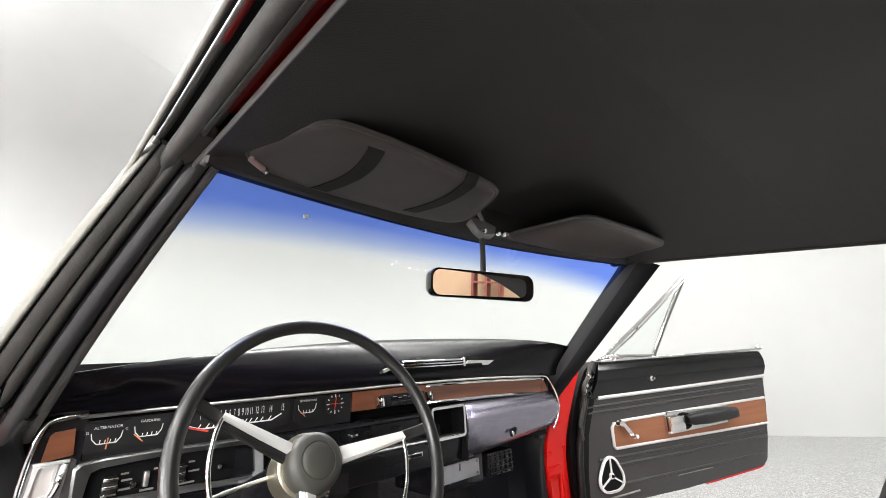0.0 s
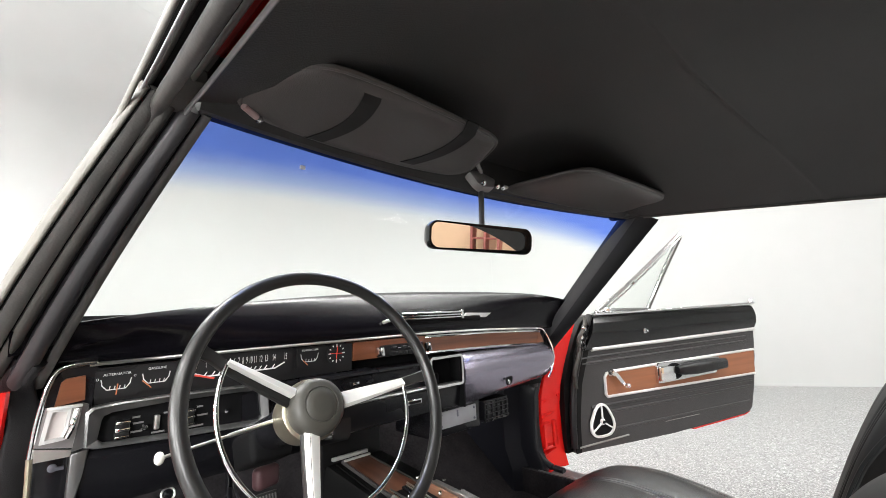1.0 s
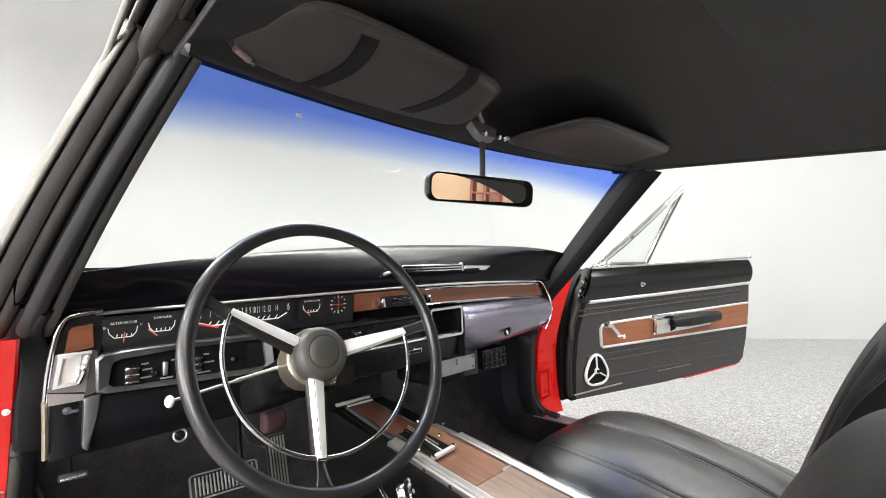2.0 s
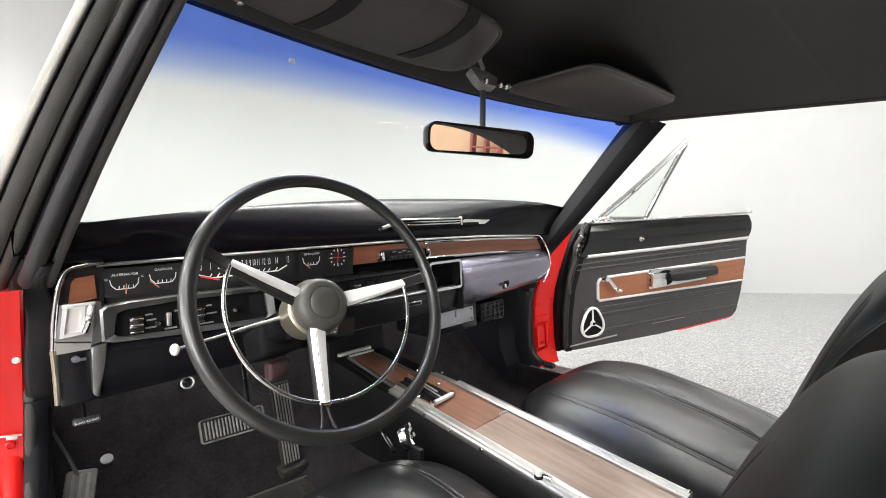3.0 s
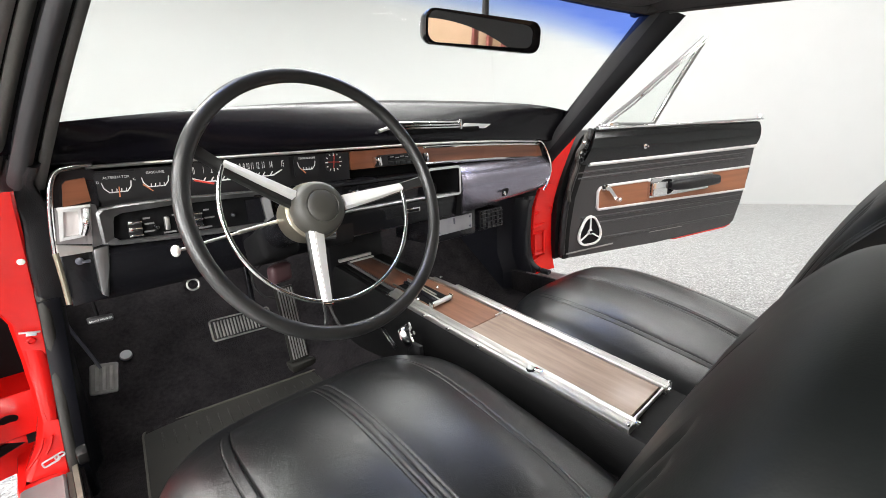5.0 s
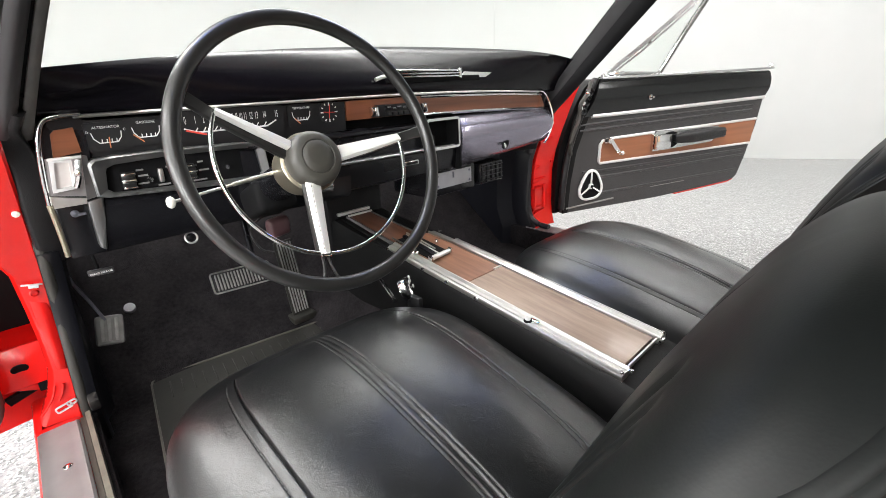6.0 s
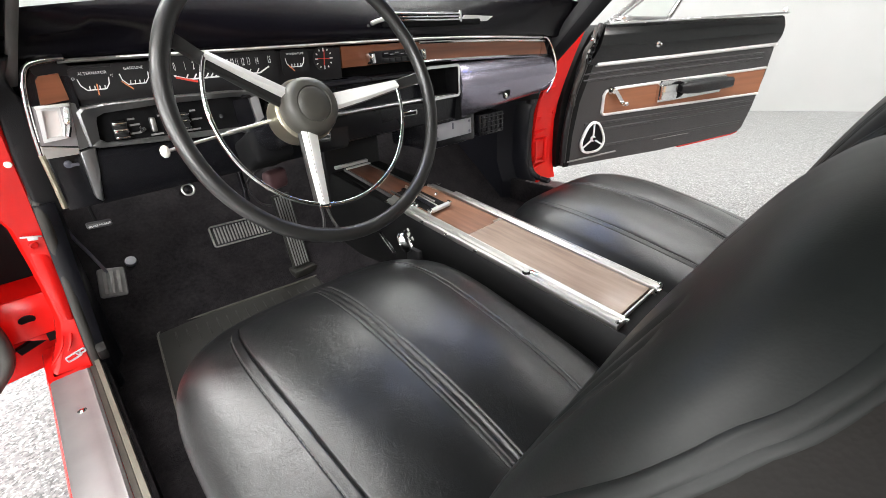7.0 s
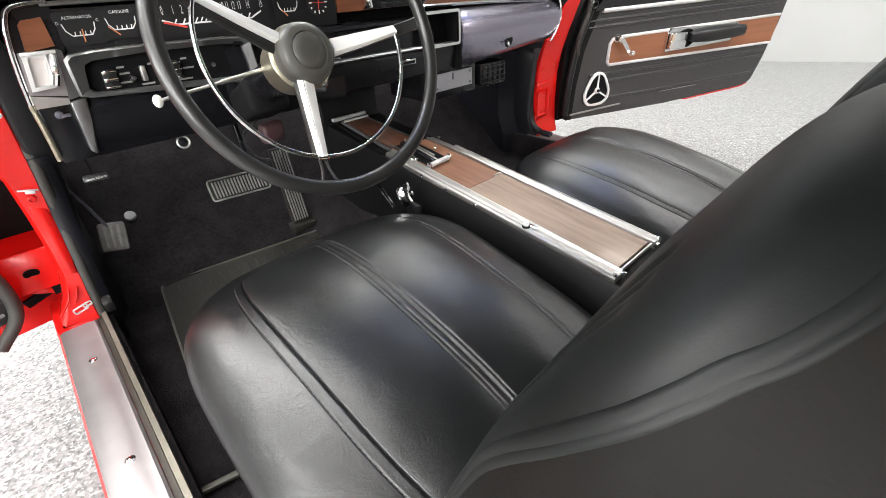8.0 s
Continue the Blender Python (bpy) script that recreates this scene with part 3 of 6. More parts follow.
def liner_y(x, y):
    """Keeps the liner's front edge behind the header's curve."""
    front = screen_point(max(-1, min(1, x / WS_T[0])), 1.0).y - 0.030
    return front + (y - 0.055) * (front + 1.595) / 1.65


skin(bm, [[(x, liner_y(x, y), roof_z(x, liner_y(x, y)) + bow(y)) for x in xs] for y in yy])
piece("headliner", bm, M_LINER, "black grained vinyl headliner with cross seams", "headliner", kind="structure")
# a black sheet added under the liner so that the mirror shows it dark
bm = bmesh.new()
for h in (-0.006, -0.002):
    skin(bm, [[(x * 0.985, -1.15 - 0.0435 * k, roof_z(x, -1.15 - 0.0435 * k) + h) for x in xs] for k in range(11)])
piece("rear_liner_shade", bm, M_CONSOLE, "black sheet added under the headliner's rear to darken it", "header", kind="structure")
bm = bmesh.new()
skin(bm, [[(x * 1.076, liner_y(x, y) - 0.005, roof_z(x, liner_y(x, y), 0.045) - 0.008 * (abs(x) / 0.594) ** 4) for x in xs] for y in ys])
piece("roof_skin", bm, M_RED, "red painted steel car roof", "car roof", kind="structure")

# windscreen header, wrapped in black vinyl
rows = []
for i in range(33):
    u = -1.02 + 2.04 * i / 32
    t = screen_point(u, 1.052 - 0.012 * (u + 1))
    rows.append([t + Vector((0, 0.02, -0.004)), t + Vector((0, -0.004, -0.004)), t + Vector((0, -0.016, 0.012)), t + Vector((0, -0.035, 0.040)),
                 t + Vector((0, -0.05, 0.075)), t + Vector((0, 0.03, 0.095)), t + Vector((0, 0.03, 0.02))])
piece("windscreen_header", skin(bmesh.new(), rows, close_u=True, caps=True), M_LINER, "black vinyl-wrapped windscreen header", "header", kind="structure")


# rocker sills with scuff plates
def sill(s, name):
    root = thing(name, "red painted sill with a scuffed aluminium tread plate", "sill", (s * 0.8, -0.4, 0.2), kind="structure")
    bm = boxed((s * 0.806, -0.45, 0.29), (0.078, 1.86, 0.16), bevel=0.014, seg=3)
    part("rocker", bm, M_RED, root, "gloss red painted rocker")
    prof = [(0.837, 0.366), (0.838, 0.3735), (0.832, 0.3765), (0.790, 0.3775), (0.782, 0.3755), (0.778, 0.3765), (0.774, 0.374), (0.774, 0.366)]
    rows = [[(s * x, y, z) for x, z in prof] for y in (0.425, 0.2, -0.1, -0.4, -0.8, -1.3)]
    part("tread_plate", skin(bmesh.new(), rows, close_u=True, caps=True), M_SILL, root, "scuffed satin aluminium tread plate")
    rows = [[(s * x, y, z) for x, z in ((0.7635, 0.345), (0.7635, 0.3785), (0.7550, 0.3800), (0.7530, 0.345))] for y in (0.435 + 0.035 * (s > 0), 0.0, -0.5, -1.3)]
    part("carpet_retainer", skin(bmesh.new(), rows, close_u=True, caps=True), M_RETAIN if s < 0 else M_SILL, root, "metal carpet retainer")
    rows = [[(s * x, y, z) for x, z in ((0.7735, 0.34), (0.7735, 0.3700), (0.765, 0.3700), (0.765, 0.34))] for y in (0.435 + 0.035 * (s > 0), -1.3)]
    part("groove", skin(bmesh.new(), rows, close_u=True, caps=True), M_GROOVE, root, "grimy brown channel")
    for y in (0.285, 0.005, -0.28, -0.56):
        bm = bmesh.new()
        lathe(bm, Matrix.Translation((s * 0.802, y, 0.3765)), [(0.0075, 0), (0.007, 0.002), (0.004, 0.0035), (0.0, 0.004)], 16)
        part("screw", bm, M_CHROME, root)
    return root


sill(-1, "sill_driver")
sill(1, "sill_passenger")


# hinge pillars: the red jamb, leaning back towards the top, with black trim inside
def jamb_y(z, s=-1):
    lean = 0.20 if s < 0 else 0.09
    return 0.465 if z < 0.60 else 0.465 - lean * ((z - 0.60) / 0.34) ** 1.3


def jamb_x(z, s):
    """The jamb's inner edge."""
    return 0.800 + 0.09 * max(0.0, (z - 0.69) / 0.24) if s > 0 else 0.742 + 0.025 * max(0.0, min(1.0, (0.69 - z) / 0.32)) - 0.012 * max(0.0, (z - 0.69) / 0.21)


def hinge_pillar(s, name):
    root = thing(name, "gloss red door jamb with a black rubber edge", "door jamb", (s * 0.77, 0.5, 0.37), kind="structure")
    zs = [0.36, 0.385, 0.42, 0.47, 0.53, 0.60, 0.68, 0.76, 0.84, 0.88, 0.915 if s < 0 else 0.94]
    rows = []
    for z in zs:
        fl = max(0.0, (0.50 - z) / 0.14) ** 2
        y = jamb_y(z, s) - 0.02 * fl
        xi = jamb_x(z, s)
        if s < 0:
            xo = 0.788 + 0.06 * max(0, (z - 0.68) / 0.2) + 0.048 * fl
            rows.append([(-xi, y + 0.16, z), (-xi, y + 0.004, z), (-xi - 0.004, y, z), (-xi - 0.014, y + 0.002, z), (-xo + 0.006, y + 0.006, z),
                         (-xo, y + 0.016, z), (-xo - 0.002, y + 0.05, z), (-xo + 0.012, y + 0.16, z)])
        else:
            xo = 0.935 + 0.035 * max(0, (z - 0.70) / 0.24)
            rows.append([(xi, y + 0.20, z), (xi, y + 0.040, z), (xi + 0.006, y + 0.036, z), (xi * 0.6 + xo * 0.4, y + 0.026, z), (xi * 0.25 + xo * 0.75, y + 0.004, z),
                         (xo - 0.008, y - 0.004, z), (xo, y + 0.002, z), (xo + 0.002, y + 0.20, z)])
    part("jamb", skin(bmesh.new(), rows, close_u=True, caps=True), M_RED, root, "gloss red painted jamb")
    # the jamb's inner return and its fasteners
    path = [(s * (jamb_x(z, s) - 0.006), jamb_y(z, s) - (0.014 if s < 0 else -0.027), z) for z in (0.362, 0.48, 0.60, 0.70)]
    path = smooth_path(path + ([(-0.735, 0.405, 0.76), (-0.740, 0.392, 0.83), (-0.746, 0.380, 0.90)] if s < 0 else [(jamb_x(z, 1) - 0.006, jamb_y(z, 1) + 0.027, z) for z in (0.80, 0.88)]), 4)
    part("edge_rubber", sweep(bmesh.new(), path, circle(0.0085, 10, 0.0075) if s < 0 else circle(0.0048, 8, 0.006), up=(0, 1, 0)), M_RUBBER, root, "black rubber edging")
    bm = bmesh.new()
    lathe(bm, facing(s * (0.766 if s < 0 else 0.90), jamb_y(0.640) - 0.001, 0.640), [(0.0075, 0), (0.007, 0.004), (0.0045, 0.005), (0.004, 0.002), (0, 0.002)], 12)
    part("bolt", bm, M_RED, root)
    bm = bmesh.new()
    lathe(bm, facing(s * (0.7455 if s < 0 else 0.85), jamb_y(0.80, s) - 0.001, 0.80), [(0.0055, 0), (0.005, 0.004), (0.0, 0.006)], 12)
    part("button_switch", bm, M_KNOB, root, "white courtesy light button")
    if s < 0:
        # pale shapes for the shine on a bracket's two links at the foot and on a clip above, and the pressed plate
        # between
        for x, z, w, h in ((-0.789, 0.3985, 0.027, 0.013), (-0.7755, 0.4035, 0.017, 0.010)):
            part("bracket_shine", frame_bm(facing(x, jamb_y(0.404) - 0.0135, z) @ Matrix.Rotation(radians(14), 4, "Z"), w, h, 0.004, 0.0022, 0.004), M_BRIGHT, root, "pale rim for the shine on a bracket")
        part("clip_shine", boxed((-0.764, jamb_y(0.66) - 0.004, 0.6595), (0.029, 0.004, 0.0030), Matrix.Rotation(radians(12), 3, "Y"), bevel=0.001), M_BRIGHT, root, "pale bars for the shine on a clip")
        part("clip_shine", boxed((-0.7625, jamb_y(0.66) - 0.005, 0.6560), (0.014, 0.005, 0.0060), Matrix.Rotation(radians(12), 3, "Y"), bevel=0.001), M_BRIGHT, root)
        plate = [(-0.7775, 0.632), (-0.7560, 0.627), (-0.7530, 0.590), (-0.7570, 0.520), (-0.7640, 0.470), (-0.7790, 0.475), (-0.7790, 0.527), (-0.7790, 0.578)]
        bm = prism(bmesh.new(), plate, upright(0.4665), 0.006)
        bmesh.ops.bevel(bm, geom=list(bm.edges), offset=0.0022, segments=2, affect="EDGES", profile=0.5)
        part("pressed_plate", bm, M_RED, root, "pressed red plate", angle=50)
        for pts in (((-0.823, 0.398), (-0.807, 0.414), (-0.797, 0.428), (-0.790, 0.446)), ((-0.792, 0.414), (-0.783, 0.428), (-0.777, 0.445))):
            part("jamb_crease", tube(bmesh.new(), smooth_path([(x, jamb_y(z) - 0.004 - 0.020 * max(0.0, (0.50 - z) / 0.14) ** 2, z) for x, z in pts], 4), 0.0022, 8, up=(0, 1, 0)), M_RED, root)
    if s > 0:
        path = smooth_path([(0.795, 0.480, 0.80), (0.792, 0.486, 0.62), (0.790, 0.486, 0.50), (0.790, 0.474, 0.425), (0.792, 0.440, 0.392), (0.794, 0.380, 0.384)], 5)
        part("windlace", tube(bmesh.new(), path, 0.012, 10, up=(0, 1, 0.2)), M_KICK, root, "black rounded windlace")
        # the jamb's inner lip, pressed box and ribs
        path = smooth_path([(jamb_x(z, 1) + 0.010, jamb_y(z, 1) + 0.022, z) for z in (0.40, 0.50, 0.60, 0.70, 0.80, 0.88)], 4)
        part("jamb_lip", sweep(bmesh.new(), path, rounded(0.006, 0.034, 0.002), up=(0, 1, 0)), M_RED, root)
        for z in (0.735, 0.565, 0.425):
            part("jamb_shelf", boxed((0.848, jamb_y(z, 1) + 0.016, z), (0.085, 0.030, 0.006), Matrix.Rotation(radians(-9), 3, "Y"), bevel=0.002), M_RED, root)
        part("jamb_rib", boxed((0.842, 0.490, 0.615), (0.075, 0.016, 0.012), Matrix.Rotation(radians(-12), 3, "Y"), bevel=0.003), M_RED, root)
        part("striker_box", frame_bm(facing(0.850, 0.486, 0.490), 0.090, 0.095, 0.008, 0.010, 0.026), M_RED, root)
        part("striker_box_floor", boxed((0.850, 0.494, 0.490), (0.07, 0.004, 0.075)), M_RED, root)
    return root


hinge_pillar(-1, "door_jamb_driver")
hinge_pillar(1, "door_jamb_passenger")


# kick panels, floor, toe board, firewall, tunnel
def kick_panel(s, name):
    rows = []
    for z in (0.28, 0.365, 0.37, 0.45, 0.55, 0.65, 0.72) + ((0.80, 0.88, 0.945) if s > 0 else ()):
        y = jamb_y(z, s)
        xj = jamb_x(z, s)
        if s > 0 and z > 0.40:
            y += 0.03
        rows.append([(s * (xj + 0.003), y - 0.012, z), (s * (xj - 0.010), y - 0.018, z), (s * (xj - 0.028), y - 0.014, z), (s * (xj - 0.034), y - 0.002, z), (s * (xj - 0.030), y + 0.06, z),
                     (s * min(0.716, xj - 0.032), y + 0.10, z), (s * 0.716, 1.05, z), (s * 0.735, 1.05, z)])
    return piece(name, skin(bmesh.new(), rows, close_u=True, caps=True), M_KICK, "black moulded kick panel beside the footwell", "kick panel", kind="structure")


kick_panel(-1, "kick_panel_driver")
bm = boxed((-0.7440, 0.447, 0.388), (0.018, 0.026, 0.034), Matrix.Rotation(radians(24), 3, "X"), bevel=0.005)
piece("trim_foot", bm, mat("paler_trim_end", (0.024, 0.022, 0.022), 0.45, vary=0.3, scale=40), "paler rounded foot of the kick trim", "trim", kind="structure")
kick_panel(1, "kick_panel_passenger")


def floor_z(x, y):
    z = 0.285
    if y > 0.56:
        z += (min(y, 1.02) - 0.56) * 0.80
    t = abs(x) / 0.15
    hump = 0.13 / (1 + t ** 6) if t < 3 else 0
    return z + hump * (1 if y < 0.6 else max(0.3, 1 - (y - 0.6) * 1.2))


bm = bmesh.new()
gx = [-0.750 + 1.500 * k / 60 for k in range(61)]
gy = [-1.5 + 2.55 * k / 64 for k in range(65)]
skin(bm, [[(x, y, floor_z(x, y) + 0.006 * noise.noise((x * 7, y * 7, 0))) for x in gx] for y in gy])
piece("car_carpet", bm, M_CARPET, "black loop carpet over the footwells and tunnel", "carpet", kind="structure")
bm = boxed((0, 1.05, 0.76), (1.48, 0.03, 0.56))
piece("firewall", bm, M_DEEP, "black felt-covered firewall", "firewall", kind="structure")
for s, nm in ((-1, "inner_sill_driver"), (1, "inner_sill_passenger")):
    piece(nm, boxed((s * 0.757, -0.36, 0.305 + 0.008 * (s > 0)), (0.020, 1.96, 0.11 + 0.016 * (s > 0))), M_CARPET, "black carpeted inner sill", "sill", kind="structure")
bm = boxed((0, -0.22, 0.245), (1.50, 2.55, 0.05))
piece("floor_pan", bm, M_PANEL, "black steel floor pan under the carpet", "floor pan", kind="structure")
bm = boxed((0, -1.52, 0.58), (1.50, 0.04, 0.68))
piece("rear_bulkhead", bm, M_VINYL, "black rear bulkhead below the back window", "bulkhead", kind="structure")
bm = boxed((0, 0.62, 0.985), (1.40, 0.42, 0.05))
piece("cowl", bm, M_PANEL, "black steel cowl ahead of the dash", "cowl", kind="structure")
for s, nm in ((-1, "rear_quarter_driver"), (1, "rear_quarter_passenger")):
    bm = boxed((s * 0.775, -1.40, 0.60), (0.05, 0.22, 0.72), bevel=0.01)
    piece(nm, bm, M_RED, "red painted quarter panel behind the door", "quarter panel", kind="structure")
    bm = bmesh.new()
    sweep(bm, [(s * 0.76, -1.40, 0.95), (s * 0.66, -1.46, 1.15), (s * 0.60, -1.50, 1.26)], rounded(0.05, 0.14, 0.015), up=(0, 1, 0))
    piece(nm.replace("quarter", "pillar"), bm, M_TRIM, "dark rear roof pillar", "pillar", kind="structure")
    bm = bmesh.new()
    skin(bm, [[(s * 0.735, -1.50, 0.90), (s * 0.735, -1.00, 0.93)], [(s * 0.66, -1.50, 1.10), (s * 0.67, -1.13, 1.10)], [(s * 0.58, -1.50, 1.25), (s * 0.60, -1.20, 1.24)]])
    bmesh.ops.solidify(bm, geom=bm.faces[:], thickness=0.02)
    piece(nm.replace("rear_quarter", "sail_panel"), bm, M_CONSOLE, "black vinyl trimmed rear sail panel", "panel", kind="structure")
    bm = boxed((s * 0.806, 0.62, 0.29), (0.078, 0.36, 0.16), bevel=0.01)
    piece(nm.replace("rear_quarter", "front_rocker"), bm, M_RED, "red painted rocker below the wing", "sill", kind="structure")


# ---- dashboard ----
def crown(x):
    return (-0.021 if x > 0 else -0.002) * (x / 0.66) ** 2


def pad_top(x):
    return 1.062 - 0.08 * (x - 0.15) ** 2 - 0.012 * max(0.0, (x - 0.45) / 0.22) ** 3


dash = thing("dashboard", "wide black padded dashboard with chrome strips and woodgrain", "dashboard", (0, 0.42, 0.72))


def dash_strip(name, x0, x1, prof, material, parent, label="", n=None):
    """A profile of (y, z) run across the dash; z is that at the middle, and follows the crown."""
    n = n or max(2, int((x1 - x0) / 0.04))
    rows = [[(x, y, z + crown(x)) for y, z in prof] for x in (x0 + (x1 - x0) * k / n for k in range(n + 1))]
    return part(name, skin(bmesh.new(), rows, close_u=True, caps=True), material, parent, label)


rows = []
for i in range(49):
    x = -0.735 + 1.455 * i / 48
    s2 = (x / 0.667) ** 2
    c, zt = crown(x), pad_top(x)
    rows.append([(x, 0.40, 0.940 + c), (x, 0.322, 0.9455 + c), (x, 0.312, 0.950 + c), (x, 0.309, 0.962 + c), (x, 0.315 - 0.02 * s2, 0.980 + c * 0.7),
                 (x, 0.335 - 0.06 * s2, zt - 0.035), (x, 0.362 - 0.10 * s2, zt - 0.012), (x, 0.40 - 0.14 * s2, zt - 0.001), (x, 0.45 - 0.17 * s2, zt),
                 (x, 0.60 - 0.24 * s2, zt - 0.02), (x, 0.60 - 0.1 * s2, 0.94 + c)])
pad = part("dash_pad", skin(bmesh.new(), rows, close_u=True, caps=True), M_PAD, dash, "soft grained black dash pad", angle=60)

# bright strip under the pad
dash_strip("upper_chrome_strip", -0.640, 0.60, [(0.318, 0.9395), (0.3135, 0.9405), (0.312, 0.9430), (0.3135, 0.9455), (0.318, 0.946)], M_BRUSHED, dash, "thin bright upper strip")
# instrument panel
dash_strip("instrument_panel", -0.630, -0.148, [(0.36, 0.935), (0.325, 0.935), (0.331, 0.872), (0.36, 0.868)], M_FACE, dash, "flat black instrument panel")
dash_strip("panel_lip", -0.385, 0.075, [(0.36, 0.8700), (0.322, 0.8700), (0.312, 0.866), (0.311, 0.860), (0.318, 0.856), (0.36, 0.856)], M_PANEL, dash)
# woodgrain on the right
dash_strip("wood_panel", -0.145, 0.615, [(0.36, 0.936), (0.324, 0.936), (0.327, 0.893), (0.36, 0.893)], M_WOOD, dash, "reddish-brown woodgrain panel")
dash_strip("wood_lower_chrome", 0.078, 0.622, [(0.34, 0.893), (0.320, 0.893), (0.317, 0.889), (0.320, 0.885), (0.34, 0.885)], M_CHROME, dash, "thin chrome strip")
dash_strip("wood_upper_chrome", 0.078, 0.622, [(0.33, 0.9375), (0.318, 0.937), (0.316, 0.934), (0.318, 0.931), (0.33, 0.931)], M_CHROME, dash, "thin chrome strip")
dash_strip("dash_backing", -0.70, 0.68, [(0.372, 0.95), (0.372, 0.745), (0.46, 0.745), (0.46, 0.95)], M_DEEP, dash)


# gauges
def F(x, z, y=0.3235):
    return facing(x, y, z + crown(x), -5)


def line_bm(bm, m, pts, w, d=0.0008):
    for (a, b), (c, e) in zip(pts, pts[1:]):
        v = Vector((c - a, e - b))
        n = Vector((-v.y, v.x)).normalized() * w / 2
        prism(bm, [(a + n.x, b + n.y), (a - n.x, b - n.y), (c - n.x, e - n.y), (c + n.x, e + n.y)], m, d)
    return bm


def small_gauge(x, z, title, needle, name, label):
    m = F(x, z)
    ms = m @ Matrix.Diagonal((0.84, 0.95, 1, 1))
    g = part(name, prism(bmesh.new(), rounded(0.060, 0.046, 0.004), m @ Matrix.Translation((0, 0, -0.003)), 0.003), M_FACE, dash, label)
    part("scale", line_bm(bmesh.new(), ms, [(-0.026, 0.008), (-0.024, -0.002), (-0.016, -0.010), (0.014, -0.010), (0.021, -0.002), (0.023, 0.008)], 0.0017), M_WHITE, g)
    ticks = bmesh.new()
    for k in range(4):
        line_bm(ticks, ms, [(-0.012 + 0.008 * k, -0.010), (-0.011 + 0.008 * k, -0.004)], 0.0015)
    part("tick_marks", ticks, M_WHITE, g)
    part("needle", line_bm(bmesh.new(), ms @ Matrix.Translation((0, 0, 0.001)), needle, 0.0019), M_ORANGE, g, "orange needle")
    words(title, m @ Matrix.Translation((0, 0.0150, 0)), 0.0060, M_WHITE, g)
    return g


small_gauge(-0.602, 0.908, "ALTERNATOR", [(0.001, -0.001), (-0.001, -0.019)], "alternator_gauge", "alternator gauge with white scale and needle")
words("D", F(-0.602, 0.908) @ Matrix.Translation((-0.0265, 0.0085, 0)), 0.0055, M_WHITE, dash, "gauge_letter")
words("C", F(-0.602, 0.908) @ Matrix.Translation((0.0245, 0.0095, 0)), 0.0055, M_WHITE, dash, "gauge_letter")
small_gauge(-0.545, 0.911, "GASOLINE", [(-0.026, -0.004), (-0.010, -0.018)], "fuel_gauge", "fuel gauge with white scale and orange needle")
small_gauge(-0.257, 0.914, "TEMPERATURE", [(-0.020, -0.006), (-0.006, -0.018)], "temperature_gauge", "temperature gauge with white scale")
# speedometer
m = F(-0.400, 0.911)
sp = part("speedometer", prism(bmesh.new(), rounded(0.205, 0.055, 0.004), m @ Matrix.Translation((0, 0, -0.003)), 0.003), M_FACE, dash, "strip speedometer with tall white numerals")
NUMERAL_X = (-0.084, -0.067, -0.053, -0.042, -0.0325, -0.024, -0.016, -0.008, 0.0, 0.0075, 0.015, 0.024, 0.035, 0.046, 0.062, 0.087)
for k, x in enumerate(NUMERAL_X):
    words(str(k), m @ Matrix.Translation((x, 0.0105, 0)) @ Matrix.Diagonal((0.42, 1.15, 1, 1)), 0.0165, M_WHITE, sp, "numeral")
part("speed_scale", line_bm(bmesh.new(), m, [(-0.088, -0.003), (-0.066, -0.011), (0.065, -0.011), (0.085, -0.001)], 0.0026), M_WHITE, sp)
tk = bmesh.new()
for x in NUMERAL_X[1:-1]:
    line_bm(tk, m, [(x - 0.003, -0.010), (x + 0.002, -0.003)], 0.0019)
part("tick_marks", tk, M_WHITE, sp)
part("needle", line_bm(bmesh.new(), m @ Matrix.Translation((0, 0, 0.001)), [(-0.086, -0.006), (-0.052, -0.016)], 0.0032), M_NEEDLE, sp, "red needle")
# clock
m = F(-0.191, 0.9155)
ck = part("clock", prism(bmesh.new(), circle(0.024, 24), m @ Matrix.Translation((0, 0, -0.003)), 0.003), M_FACE, dash, "round dash clock")
tk = bmesh.new()
for k in range(12):
    a = math.pi * k / 6
    r0 = 0.014 if k % 3 == 0 else 0.017
    line_bm(tk, m, [(r0 * math.cos(a), r0 * math.sin(a)), (0.021 * math.cos(a), 0.021 * math.sin(a))], 0.0022)
part("hour_marks", tk, M_WHITE, ck)
part("clock_needles", line_bm(line_bm(bmesh.new(), m, [(-0.016, 0.001), (0.015, -0.001)], 0.0013), m @ Matrix.Translation((0, 0, 0.0005)), [(0.002, 0.017), (-0.001, -0.013)], 0.0014), M_NEEDLE, ck, "pinkish red clock needles")

# radio in the wood panel
radio = part("radio", boxed((0.0, 0.322, 0.908), (0.135, 0.012, 0.028), bevel=0.002), M_FACE, dash, "black radio with chrome knobs and push buttons")
part("dial", boxed((0.0, 0.3155, 0.914), (0.085, 0.002, 0.010), bevel=0.0005), M_PANEL, radio)
for k in range(5):
    part("push_button", boxed((-0.036 + 0.018 * k, 0.3125, 0.901), (0.014, 0.012, 0.008), bevel=0.001), M_FACE, radio)
